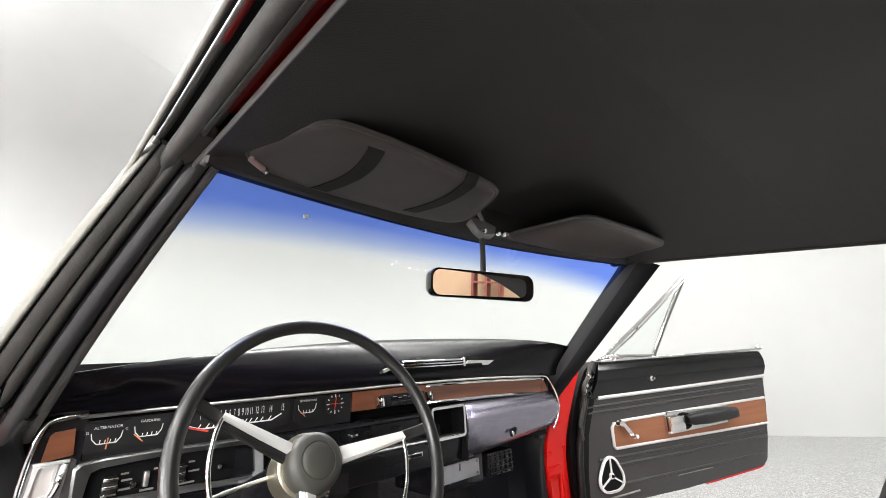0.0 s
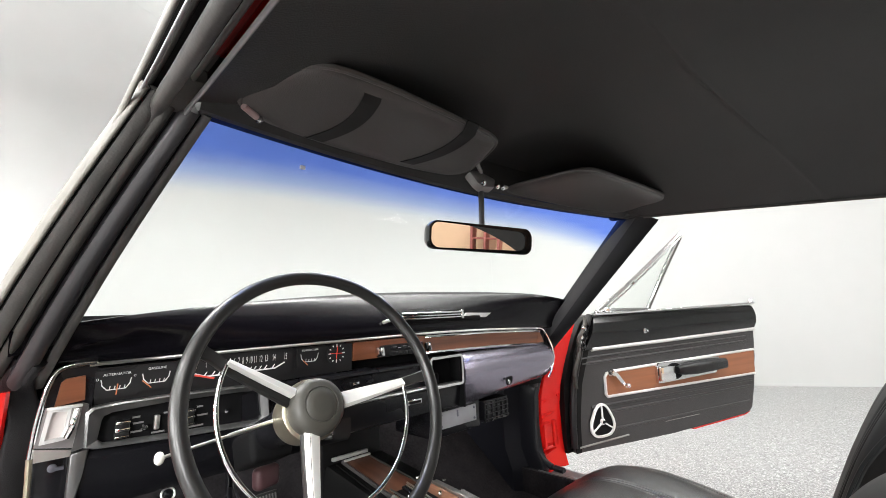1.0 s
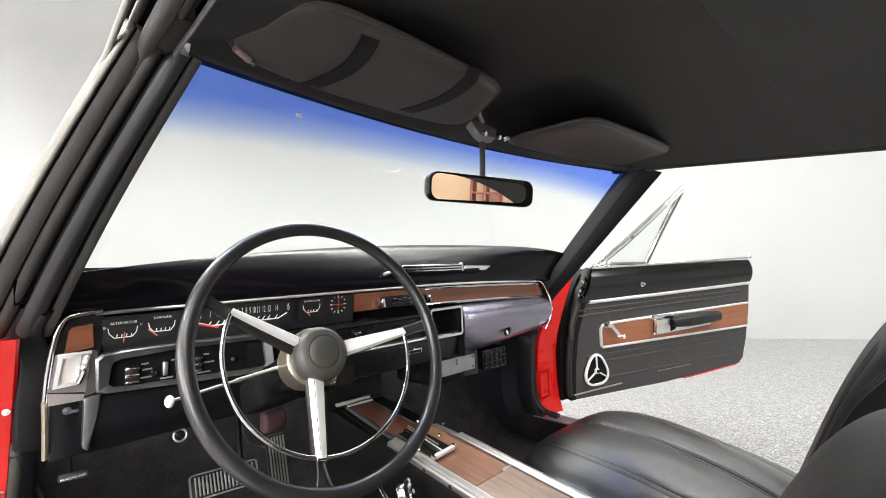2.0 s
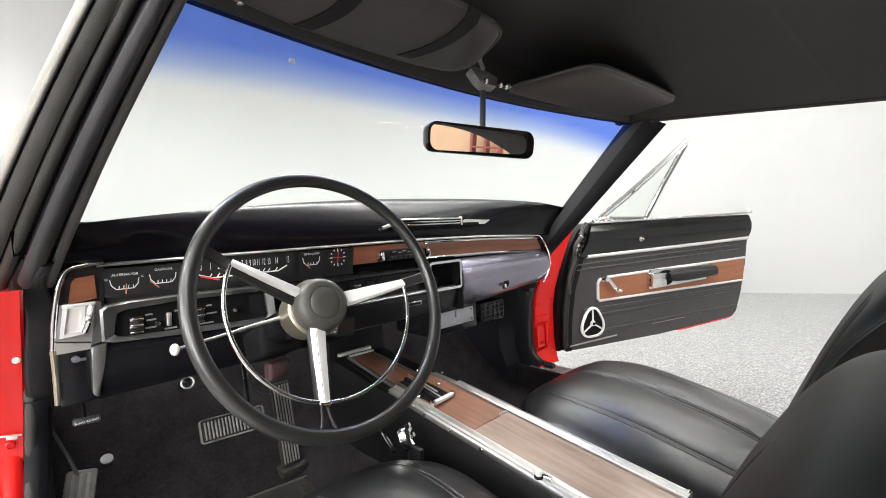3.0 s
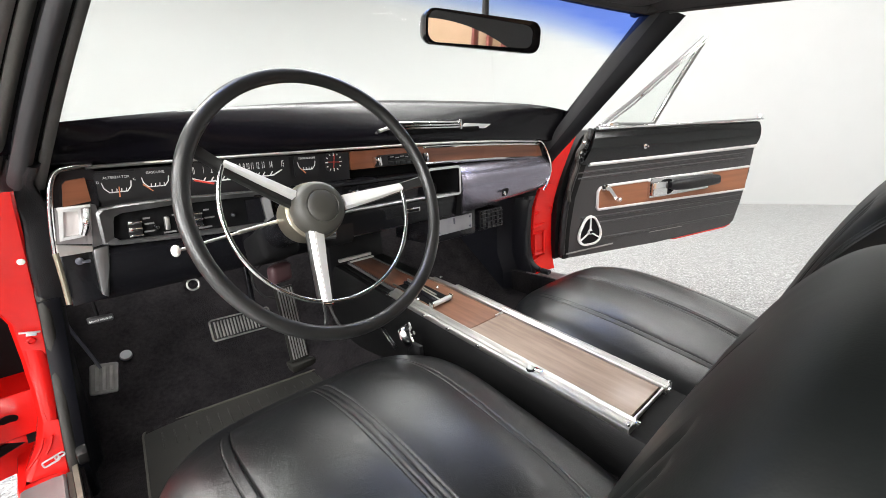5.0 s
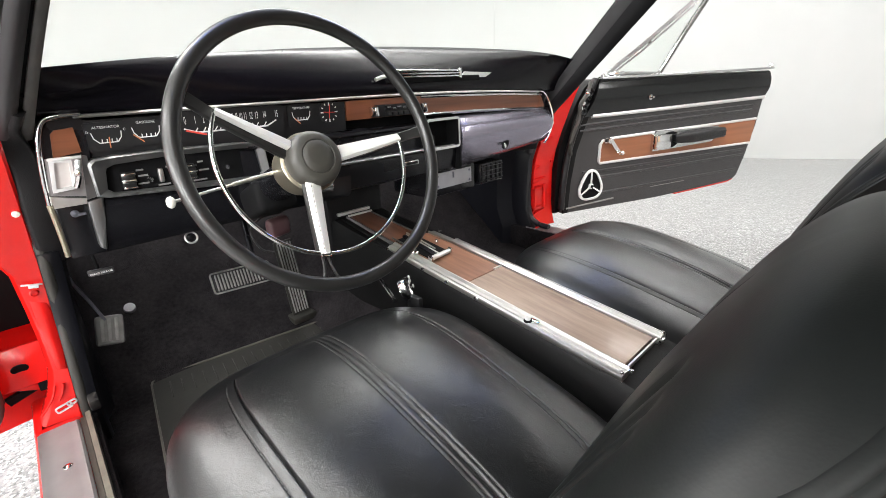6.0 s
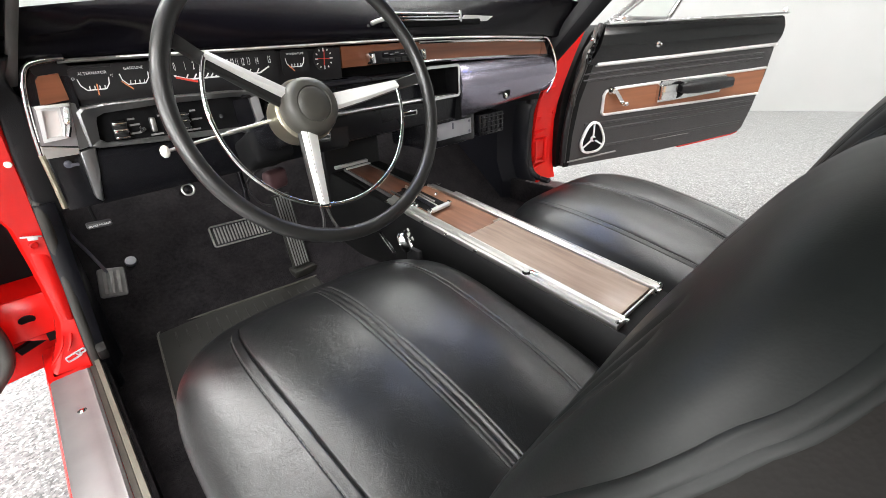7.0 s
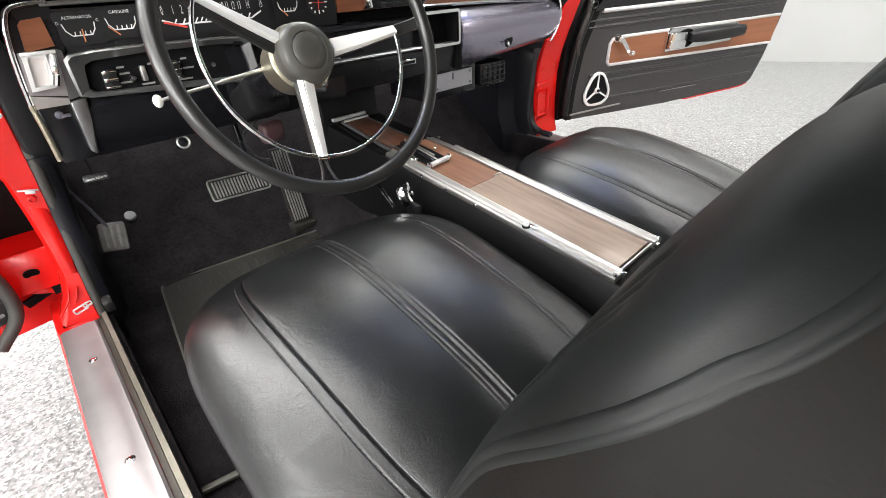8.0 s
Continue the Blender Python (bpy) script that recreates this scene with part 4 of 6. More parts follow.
for x, w, mt in ((-0.078, 0.017, M_CHROME), (0.080, 0.011, M_CHROME)):
    part("radio_knob", boxed((x, 0.312, 0.908), (w, 0.020, 0.024), Matrix.Rotation(radians(-6), 3, "Y"), bevel=0.003), mt, radio, "squared radio knob")
    part("knob_ridge", boxed((x, 0.301, 0.908), (0.003, 0.004, 0.020), Matrix.Rotation(radians(-6), 3, "Y"), bevel=0.001), mt, radio)
for k, (x, z, w) in enumerate(((-0.030, 0.916, 0.012), (-0.014, 0.913, 0.010), (0.002, 0.916, 0.012), (0.018, 0.913, 0.010), (0.033, 0.916, 0.009))):
    part("dial_bar", boxed((x, 0.3142, z), (w, 0.0006, 0.0022)), M_PEDAL, radio)

# left end: chrome-edged pod with a woodgrain inset and a bright vent
path = smooth_path([(-0.631, 0.313, 0.9445), (-0.656, 0.313, 0.9435), (-0.676, 0.313, 0.938), (-0.686, 0.313, 0.922), (-0.693, 0.314, 0.895), (-0.699, 0.316, 0.855), (-0.703, 0.319, 0.812)], 6)
part("end_chrome_left", sweep(bmesh.new(), path, circle(0.0040, 10), up=(0, 1, 0)), M_CHROME, dash, "curved chrome end moulding")
part("end_pod", prism(bmesh.new(), [(-0.700, 0.806), (-0.640, 0.806), (-0.628, 0.942), (-0.672, 0.936), (-0.686, 0.910)], upright(0.345), 0.022), M_PANEL, dash)
bm = prism(bmesh.new(), [(-0.6795, 0.882), (-0.6430, 0.887), (-0.6440, 0.925), (-0.668, 0.9225), (-0.6735, 0.917)], upright(0.3225), 0.005)
part("wood_inset", bm, M_WOOD, dash, "small woodgrain inset")
vent = part("end_vent", prism(bmesh.new(), [(-0.699, 0.826), (-0.643, 0.815), (-0.639, 0.880), (-0.690, 0.882)], upright(0.322), 0.006), M_SILL, dash, "grey metal end vent")
corner = [(-0.6865, 0.8805), (-0.6590, 0.8785), (-0.6645, 0.8325), (-0.6940, 0.8305)]
inset = [(-0.6815, 0.8755), (-0.6635, 0.8740), (-0.6680, 0.8375), (-0.6885, 0.8360)]
bm = bmesh.new()
skin(bm, [[(u, y, v) for u, v in loop] for loop, y in ((corner, 0.317), (corner, 0.309), (inset, 0.308), (inset, 0.316))], close_u=True, close_v=True)
part("vent_frame", bm, M_BRIGHT, vent, "bright vent frame")
part("vent_flap", prism(bmesh.new(), inset, upright(0.316), 0.003), M_FLAP, vent, "scuffed pale flap")
part("vent_top_bar", boxed((-0.6670, 0.311, 0.8805), (0.042, 0.008, 0.005), bevel=0.0015), M_BRIGHT, vent, "bright top bar")
part("vent_lever", tube(bmesh.new(), smooth_path([(-0.652, 0.309, 0.876), (-0.6565, 0.303, 0.860), (-0.6580, 0.303, 0.850), (-0.6635, 0.307, 0.836)], 4), 0.0042, 8), M_CHROME, vent, "curved chrome lever")
part("vent_side", prism(bmesh.new(), [(-0.656, 0.812), (-0.6425, 0.815), (-0.6385, 0.880), (-0.6455, 0.883)], upright(0.325), 0.014), M_BEZEL, dash, "dark grey side plate")
part("vent_foot", prism(bmesh.new(), [(-0.699, 0.825), (-0.656, 0.815), (-0.657, 0.806), (-0.699, 0.806)], upright(0.325), 0.012), M_BRUSHED, dash, "bright lower edge")
# pale beading down the dash end
part("end_beading", tube(bmesh.new(), smooth_path([(-0.703, 0.319, 0.812), (-0.7025, 0.322, 0.77), (-0.703, 0.326, 0.724)], 4), 0.0042, 8, up=(0, 1, 0)), M_BRASS, dash, "yellowed end beading")
part("end_cap", boxed((-0.675, 0.345, 0.765), (0.050, 0.02, 0.10), bevel=0.004), M_PANEL, dash)
part("end_screw", lathe(bmesh.new(), facing(-0.676, 0.334, 0.790), [(0.006, 0), (0.006, 0.004), (0.0, 0.006)], 12), M_STEEL, dash)
part("end_lug", boxed((-0.668, 0.332, 0.788), (0.012, 0.006, 0.005), bevel=0.001), M_STEEL, dash)

# switch panel: a flared satin bezel round a black recess with rocker switches
rim_out = [(-0.642, 0.868), (-0.634, 0.874), (-0.600, 0.8765), (-0.530, 0.8765), (-0.400, 0.8735), (-0.366, 0.870), (-0.356, 0.862), (-0.352, 0.803), (-0.360, 0.796), (-0.395, 0.7965), (-0.538, 0.8045), (-0.630, 0.8105), (-0.642, 0.815)]
rim_in = [(-0.6205, 0.850), (-0.6180, 0.857), (-0.607, 0.8615), (-0.529, 0.8645), (-0.405, 0.8625), (-0.376, 0.860), (-0.370, 0.855), (-0.365, 0.811), (-0.371, 0.805), (-0.395, 0.8055), (-0.535, 0.8110), (-0.617, 0.8155), (-0.6250, 0.822)]
bm = bmesh.new()
mid = [(a * 0.82 + c * 0.18, b * 0.82 + e * 0.18) for (a, b), (c, e) in zip(rim_out, rim_in)]
skin(bm, [[(u, y, v) for u, v in loop] for loop, y in ((rim_out, 0.334), (rim_out, 0.3075), (mid, 0.3050), (rim_in, 0.3165), (rim_in, 0.334))], close_u=True)
part("switch_bezel", bm, M_BEZEL, dash, "flared satin grey bezel", angle=30)
part("switch_recess", prism(bmesh.new(), rim_in, upright(0.336), 0.008), M_DEEP, dash)
for x, w, z0, z1 in ((-0.592, 0.020, 0.8175, 0.8455), (-0.5425, 0.0085, 0.8205, 0.8445), (-0.4945, 0.019, 0.8185, 0.8455)):
    c = Vector((x, 0.3265, (z0 + z1) / 2))
    sw = part("rocker_switch", boxed(c, (w, 0.012, z1 - z0), Matrix.Rotation(radians(3), 3, "Y"), bevel=0.002), M_FACE if w > 0.01 else M_BRUSHED, dash, "rocker switch with bright bars")
    if w > 0.01:
        for dz, bh in ((-0.0120, 0.0040), (-0.0010, 0.0065), (0.0105, 0.0055)):
            part("rib", boxed(c + Vector((0.0006 * dz / 0.01, -0.008, dz)), (w * 1.06, 0.006, bh), bevel=0.0015), M_CHROME, sw)
for x, z in ((-0.561, 0.828), (-0.430, 0.831)):
    part("switch_pin", lathe(bmesh.new(), facing(x, 0.330, z), [(0.0048, 0), (0.0048, 0.012), (0.0035, 0.014), (0, 0.014)], 16), M_CHROME, dash)
for x, z, w in ((-0.572, 0.8460, 0.011), (-0.569, 0.8360, 0.015), (-0.571, 0.8225, 0.017), (-0.540, 0.8155, 0.020), (-0.529, 0.8455, 0.006), (-0.474, 0.8465, 0.010), (-0.470, 0.8310, 0.018), (-0.480, 0.8135, 0.024)):
    part("switch_mark", boxed((x, 0.3277, z), (w, 0.0008, 0.0030)), M_PEDAL, dash, "small unreadable pale marking")

# lower dash: left knee panel, column surround, centre panel
dash_strip("knee_panel", -0.652, -0.16, [(0.345, 0.812), (0.322, 0.808), (0.314, 0.798), (0.320, 0.730), (0.332, 0.718), (0.36, 0.722)], M_PANEL, dash, "satin black lower panel")
bm = prism(bmesh.new(), [(-0.657, 0.809), (-0.634, 0.813), (-0.641, 0.776), (-0.651, 0.724), (-0.660, 0.731)], upright(0.335), 0.024)
bmesh.ops.bevel(bm, geom=list(bm.edges), offset=0.003, segments=2, affect="EDGES", profile=0.5)
part("knee_rib", bm, M_BEZEL, dash, "tapered grey end of the switch panel")
dash_strip("lower_chrome_strip", -0.40, 0.205, [(0.325, 0.803), (0.306, 0.803), (0.303, 0.7995), (0.306, 0.796), (0.325, 0.796)], M_BEZEL, dash, "thin satin lower strip")
dash_strip("heater_panel", -0.40, 0.075, [(0.35, 0.856), (0.325, 0.856), (0.325, 0.803), (0.35, 0.803)], M_PANEL, dash, "black heater control panel")
for x, mt in ((-0.145, M_CHROME), (-0.105, M_PANEL), (-0.02, M_PANEL)):
    part("heater_slider", boxed((x, 0.320, 0.842), (0.018, 0.010, 0.007), bevel=0.002), mt, dash)
dash_strip("centre_lower_panel", -0.20, 0.215, [(0.35, 0.796), (0.318, 0.796), (0.314, 0.785), (0.322, 0.735), (0.35, 0.725)], M_PANEL, dash, "black lower centre panel")
part("ashtray_pull", boxed((0.025, 0.312, 0.772), (0.046, 0.010, 0.014), bevel=0.003), M_CHROME, dash, "small chrome-edged pull")
part("ashtray_slot", boxed((0.025, 0.3065, 0.772), (0.034, 0.003, 0.006)), M_DEEP, dash)
# cubby with a chrome frame
m = facing(0.137, 0.304, 0.836, 0)
part("cubby_back", prism(bmesh.new(), rounded(0.118, 0.074, 0.008), m @ Matrix.Translation((0, 0, -0.055)), 0.010), M_DEEP, dash)
part("cubby_tunnel", frame_bm(m @ Matrix.Translation((0, 0, -0.05)), 0.122, 0.080, 0.010, 0.004, 0.05), M_DEEP, dash)
part("cubby_frame", frame_bm(m, 0.126, 0.084, 0.011, 0.007, 0.006), M_CHROME, dash, "chrome cubby frame")
bm = bmesh.new()
lathe(bm, Matrix.Translation((0.11, 0.33, 0.802)), [(0.016, 0), (0.016, 0.025), (0.012, 0.03), (0, 0.031)], 16)
part("cubby_lump", bm, M_DEEP, dash)
# glove box, bulging
prof = [(0.345, 0.884), (0.322, 0.884), (0.308, 0.874), (0.294, 0.850), (0.288, 0.825), (0.292, 0.795), (0.304, 0.762), (0.322, 0.735), (0.345, 0.728)]
rows = []
for k in range(25):
    x = 0.205 + 0.452 * k / 24
    e = 0.004 * max(0, (abs(k - 12) - 10) / 2) ** 2
    t = (x - 0.205) / 0.452
    rows.append([(x, y + e * (y < 0.33), z + 0.6 * crown(x) + 0.046 * t * max(0, (0.884 - z) / 0.156) - 0.006) for y, z in prof])
glove = part("glovebox_door", skin(bmesh.new(), rows, close_u=True, caps=True), M_GLOVE, dash, "bulging satin glovebox door with a sheen", angle=60)
m = facing(0.398, 0.296, 0.777, 14)
part("lock_recess", prism(bmesh.new(), circle(0.020, 20, 0.011), m @ Matrix.Rotation(radians(32), 4, "Z"), 0.003), M_DEEP, glove)
bm = bmesh.new()
lathe(bm, m @ Matrix.Translation((-0.010, -0.005, 0)), [(0.0065, 0), (0.0075, 0.007), (0.005, 0.009), (0, 0.009)], 16)
part("lock_button", bm, M_CHROME, glove, "chrome lock button")
part("glove_gap", boxed((0.201, 0.315, 0.80), (0.006, 0.03, 0.14)), M_DEEP, dash)
# right end moulding
path = smooth_path([(0.600, 0.312, 0.928), (0.630, 0.313, 0.921), (0.650, 0.306, 0.890), (0.659, 0.296, 0.850), (0.661, 0.298, 0.810), (0.651, 0.304, 0.775), (0.640, 0.312, 0.752)], 6)
part("end_chrome_right", sweep(bmesh.new(), path, circle(0.0035, 8), up=(0, 1, 0)), M_CHROME, dash, "curved chrome end moulding")
bm = bmesh.new()
prism(bm, [(0.60, 0.93), (0.632, 0.921), (0.655, 0.88), (0.668, 0.83), (0.640, 0.752), (0.60, 0.75)], Matrix(((1, 0, 0, 0), (0, 0, -1, 0.37), (0, 1, 0, 0), (0, 0, 0, 1))), 0.035)
part("end_pod_right", bm, M_PANEL, dash)
part("end_filler", boxed((0.700, 0.405, 0.935), (0.078, 0.10, 0.13), bevel=0.015, seg=3), M_VINYL, dash, "black padded dash end")
part("wood_tip", prism(bmesh.new(), [(0.613, 0.9165), (0.630, 0.909), (0.650, 0.8745), (0.613, 0.8745)], Matrix(((1, 0, 0, 0), (0, 0, -1, 0.3275), (0, 1, 0, 0), (0, 0, 0, 1))), 0.003), M_WOOD, dash, "tapered end of the woodgrain")

# strip grille on top of the pad
gr = part("speaker_grille", boxed((0.105, 0.316, 0.991), (0.225, 0.016, 0.020), bevel=0.003), M_PANEL, dash, "bright slatted strip grille on the pad")
for dz in (-0.0065, 0.0005, 0.0075):
    part("slat", boxed((0.103, 0.307, 0.991 + dz), (0.226, 0.010, 0.0042), Matrix.Rotation(radians(18), 3, "X"), bevel=0.0012), M_CHROME, gr)
part("grille_end", boxed((0.213, 0.308, 0.990), (0.010, 0.014, 0.026), bevel=0.002), M_CHROME, gr)
bm = prism(bmesh.new(), [(0.222, 0.979), (0.325, 0.977), (0.352, 0.989), (0.240, 0.993)], Matrix(((1, 0, 0, 0), (0, 0, -1, 0.322), (0, 1, 0, 0), (0, 0, 0, 1))), 0.012)
part("grille_tip", bm, M_BRIGHT, gr, "tapered bright tip")
part("grille_pin", tube(bmesh.new(), [(-0.01, 0.310, 0.990), (-0.045, 0.308, 0.985), (-0.068, 0.308, 0.979)], 0.0045, 8, up=(0, 1, 0)), M_BRUSHED, gr)
part("grille_bed", boxed((0.13, 0.312, 0.977), (0.33, 0.012, 0.014), bevel=0.003), M_DEEP, gr)

# below the dash on the far side
heater = thing("heater_box", "black heater box with a grey metal plate under the dash", "heater", (0.21, 0.45, 0.66))
part("case", boxed((0.21, 0.43, 0.70), (0.20, 0.17, 0.10), bevel=0.008), M_PANEL, heater)
part("plate", boxed((0.208, 0.341, 0.697), (0.155, 0.004, 0.046), bevel=0.001), M_GREY, heater, "grey metal plate")
for x in (0.142, 0.276):
    for z in (0.682, 0.712):
        bm = bmesh.new()
        lathe(bm, facing(x, 0.339, z), [(0.004, 0), (0.003, 0.002), (0, 0.002)], 10)
        part("screw", bm, M_STEEL, heater)
part("clip", boxed((0.205, 0.338, 0.708), (0.004, 0.004, 0.018)), M_STEEL, heater)
duct = thing("air_duct", "black air outlet with a ribbed grid under the dash", "vent", (0.39, 0.36, 0.65))
part("case", boxed((0.388, 0.385, 0.686), (0.118, 0.08, 0.066), bevel=0.004), M_PANEL, duct)
for k in range(5):
    part("rib", boxed((0.340 + 0.024 * k, 0.343, 0.686), (0.002, 0.004, 0.058)), M_VINYL, duct)
for k in range(4):
    part("rib", boxed((0.388, 0.342, 0.664 + 0.0145 * k), (0.11, 0.003, 0.002)), M_VINYL, duct)

# ---- steering ----
WHEEL_AT = Vector((-0.3872, 0.0, 0.8771))
WHEEL_TILT = 20.3
wheel = thing("steering_wheel", "black three-spoke steering wheel with a chrome horn ring", "steering wheel", WHEEL_AT)
WM = facing(*WHEEL_AT, WHEEL_TILT) @ Matrix.Rotation(radians(-13), 4, "Z")
part("rim", ring(bmesh.new(), WM, 0.1965, 0.0105, n=96, k=14), M_WHEEL, wheel, "slim glossy black rim")
HORN = -0.020


for a, w0, w1 in ((163.5, 0.0145, 0.0085), (16.5, 0.0145, 0.0085), (-91, 0.0140, 0.0095)):
    # dark carrier from hub to rim, a bright ridged cover on its inner length
    low = a < -80
    fm = WM @ Matrix.Rotation(radians(a), 4, "Z") @ Matrix.Translation((0, -0.006 if low else 0.0, 0))
    rows = []
    for r, h, w, th in ((0.030, -0.052, w0, 0.012), (0.10, -0.036, w0 * 0.8, 0.010), (0.150, -0.024, w1, 0.009)) + (() if low else ((0.175, -0.010, w1, 0.009), (0.194, -0.002, w1 * 1.2, 0.008))):
        rows.append([fm @ Vector((r, u * w, h - 0.004 + v * th)) for u, v in ((-1, 0), (-0.8, 0.5), (0.8, 0.5), (1, 0), (0.8, -0.8), (-0.8, -0.8))])
    part("spoke", skin(bmesh.new(), rows, close_u=True, caps=True), M_WHEEL, wheel)
    # the ridge stands off centre: a broad bright face and a steep narrow one
    ridge, edge = {163.5: (-0.15, 0.20), 16.5: (-0.55, 0.96)}.get(a, (-0.30, 0.96))
    rows = []
    for r, h, w in ((0.036, -0.045, w0 * 0.94), (0.09, -0.034, w0 * 0.78), (0.150, HORN + 0.001, w1 * 0.85)):
        rows.append([fm @ Vector((r, u * w, h + v)) for u, v in ((-1, 0.001), (-0.94, 0.0030), (ridge - 0.05, 0.0072), (ridge + 0.05, 0.0072), (edge - 0.04, 0.0016), (edge, -0.001), (edge - 0.1, -0.004), (-0.8, -0.004))])
    part("spoke_cover", skin(bmesh.new(), rows, close_u=True, caps=True), M_SPOKE, wheel, "bright ridged metal spoke cover", angle=25)
    if low:
        part("cover_line", tube(bmesh.new(), [fm @ Vector((r, (ridge - 0.16) * w, h + 0.0066)) for r, h, w in ((0.040, -0.044, w0 * 0.94), (0.09, -0.034, w0 * 0.78), (0.148, HORN + 0.001, w1 * 0.85))], 0.0004, 6), M_DEEP, wheel)
        part("spoke_clip", box(bmesh.new(), fm @ Vector((0.153, 0, HORN + 0.003)), (0.006, 0.016, 0.005), fm.to_3x3(), bevel=0.001), M_CHROME, wheel, "small chrome clip")
        for e in (-1, 1):
            part("spoke_wire", tube(bmesh.new(), smooth_path([fm @ Vector((0.150, e * 0.004, HORN - 0.004)), fm @ Vector((0.170, e * 0.006, -0.014)), fm @ Vector((0.186, e * 0.011, -0.006)), fm @ Vector((0.195, e * 0.020, -0.002))], 4), 0.0022, 8), M_WHEEL, wheel, "thin dark wire")
part("horn_ring", ring(bmesh.new(), WM @ Matrix.Translation((0, 0, HORN)), 0.150, 0.0032, 163.5 - 360, 16.5, n=72, k=10), M_CHROME, wheel, "thin chrome horn ring")
hm = WM @ Matrix.Translation((0, 0, -0.062))
bm = lathe(bmesh.new(), hm, [(0.034, -0.055), (0.043, -0.050), (0.0475, -0.014), (0.0475, 0.001), (0.043, 0.004)], 40)
part("hub_cup", bm, M_HUBCUP, wheel, "champagne-coloured metal hub cup")
bm = lathe(bmesh.new(), hm, [(0.042, 0.000), (0.0435, 0.008), (0.0430, 0.020), (0.040, 0.029), (0.034, 0.034), (0.0265, 0.0355), (0.0255, 0.0340), (0.0245, 0.0355), (0.012, 0.0365), (0.0, 0.0367)], 48)
part("hub_pad", bm, M_HUBCAP, wheel, "domed dark grey hub pad", angle=55)
column = thing("steering_column", "black steering column with a bell-shaped collar", "steering column", (-0.387, 0.3, 0.78))
bm = lathe(bmesh.new(), WM @ Matrix.Translation((0, 0, -0.36)), [(0.030, 0.0), (0.030, 0.18), (0.036, 0.22), (0.040, 0.26), (0.040, 0.275)], 28)
part("column_tube", bm, M_PANEL, column)
part("column_collar", boxed(WM @ Vector((0, -0.015, -0.27)), (0.075, 0.10, 0.06), Matrix.Rotation(radians(-WHEEL_TILT), 3, "X"), bevel=0.012, seg=3), M_DEEP, column)
bm = lathe(bmesh.new(), WM @ Matrix.Translation((0.046, -0.02, -0.13)) @ Matrix.Rotation(radians(70), 4, "Y"), [(0.012, 0), (0.012, 0.02), (0.009, 0.022), (0, 0.022)], 18)
part("ignition_lock", bm, M_CHROME, column, "chrome lock barrel")
stalk = thing("turn_signal_lever", "slim metal turn signal lever with an ivory knob", "lever", (-0.45, 0.1, 0.83))
a0, a1 = Vector((-0.425, 0.105, 0.841)), Vector((-0.583, 0.092, 0.826))
part("lever_arm", tube(bmesh.new(), [a0, a0.lerp(a1, 0.4), a0.lerp(a1, 0.97)], 0.0023, 10, up=(0, 1, 0)), M_BRUSHED, stalk)
part("lever_sleeve", tube(bmesh.new(), [a0.lerp(a1, 0.02), a0.lerp(a1, 0.45)], 0.0033, 10, up=(0, 1, 0)), M_BRUSHED, stalk)
bm = bmesh.new()
bmesh.ops.create_uvsphere(bm, u_segments=16, v_segments=10, radius=1, matrix=Matrix.Translation(a1) @ Matrix.Diagonal((0.0062, 0.0062, 0.0085, 1)))
part("knob", bm, M_KNOB, stalk, "ivory knob")


# ---- centre console ----
def con_z(y):
    return 0.535 + 0.128 * y


console = thing("centre_console", "long centre console with woodgrain top and bright side rails", "console", (0, 0.1, 0.36))
Y0, Y1 = -0.345, 0.56


def con_run(name, prof, y0, y1, material, parent, label="", n=8, taper=0.0):
    """A profile of (x, height above the console's top line) run lengthwise."""
    rows = []
    for k in range(n + 1):
        y = y0 + (y1 - y0) * k / n
        w = 1 - taper * max(0, (y - 0.2) / 0.36)
        rows.append([(x * w, y, con_z(y) + h) for x, h in prof])
    return part(name, skin(bmesh.new(), rows, close_u=True, caps=True), material, parent, label)


con_run("console_body", [(-0.090, -0.012), (-0.096, -0.020), (-0.106, -0.10), (-0.118, -0.20), (0.118, -0.20), (0.106, -0.10), (0.096, -0.020), (0.090, -0.012)], Y0 - 0.30, Y1, M_CONSOLE, console, "black grained console sides")
con_run("lid", [(-0.062, -0.006), (-0.060, -0.001), (0.060, -0.001), (0.062, -0.006)], Y0 + 0.012, 0.034, M_WOODL, console, "faded woodgrain console lid")
con_run("front_wood", [(-0.060, -0.006), (-0.058, -0.0015), (0.058, -0.0015), (0.060, -0.006)], 0.0365, 0.300, M_WOODF, console, "reddish woodgrain plate round the selector", taper=0.30)
con_run("nose_wood", [(-0.058, -0.007), (-0.056, -0.0025), (0.030, -0.0025), (0.032, -0.007)], 0.3015, 0.545, M_WOODSHADE, console, "reddish woodgrain nose plate, darkened as in shade", taper=0.22)
con_run("nose_bed", [(-0.088, -0.016), (-0.086, -0.0085), (0.086, -0.0085), (0.088, -0.016)], 0.290, 0.552, M_CONSOLE, console, taper=0.22)
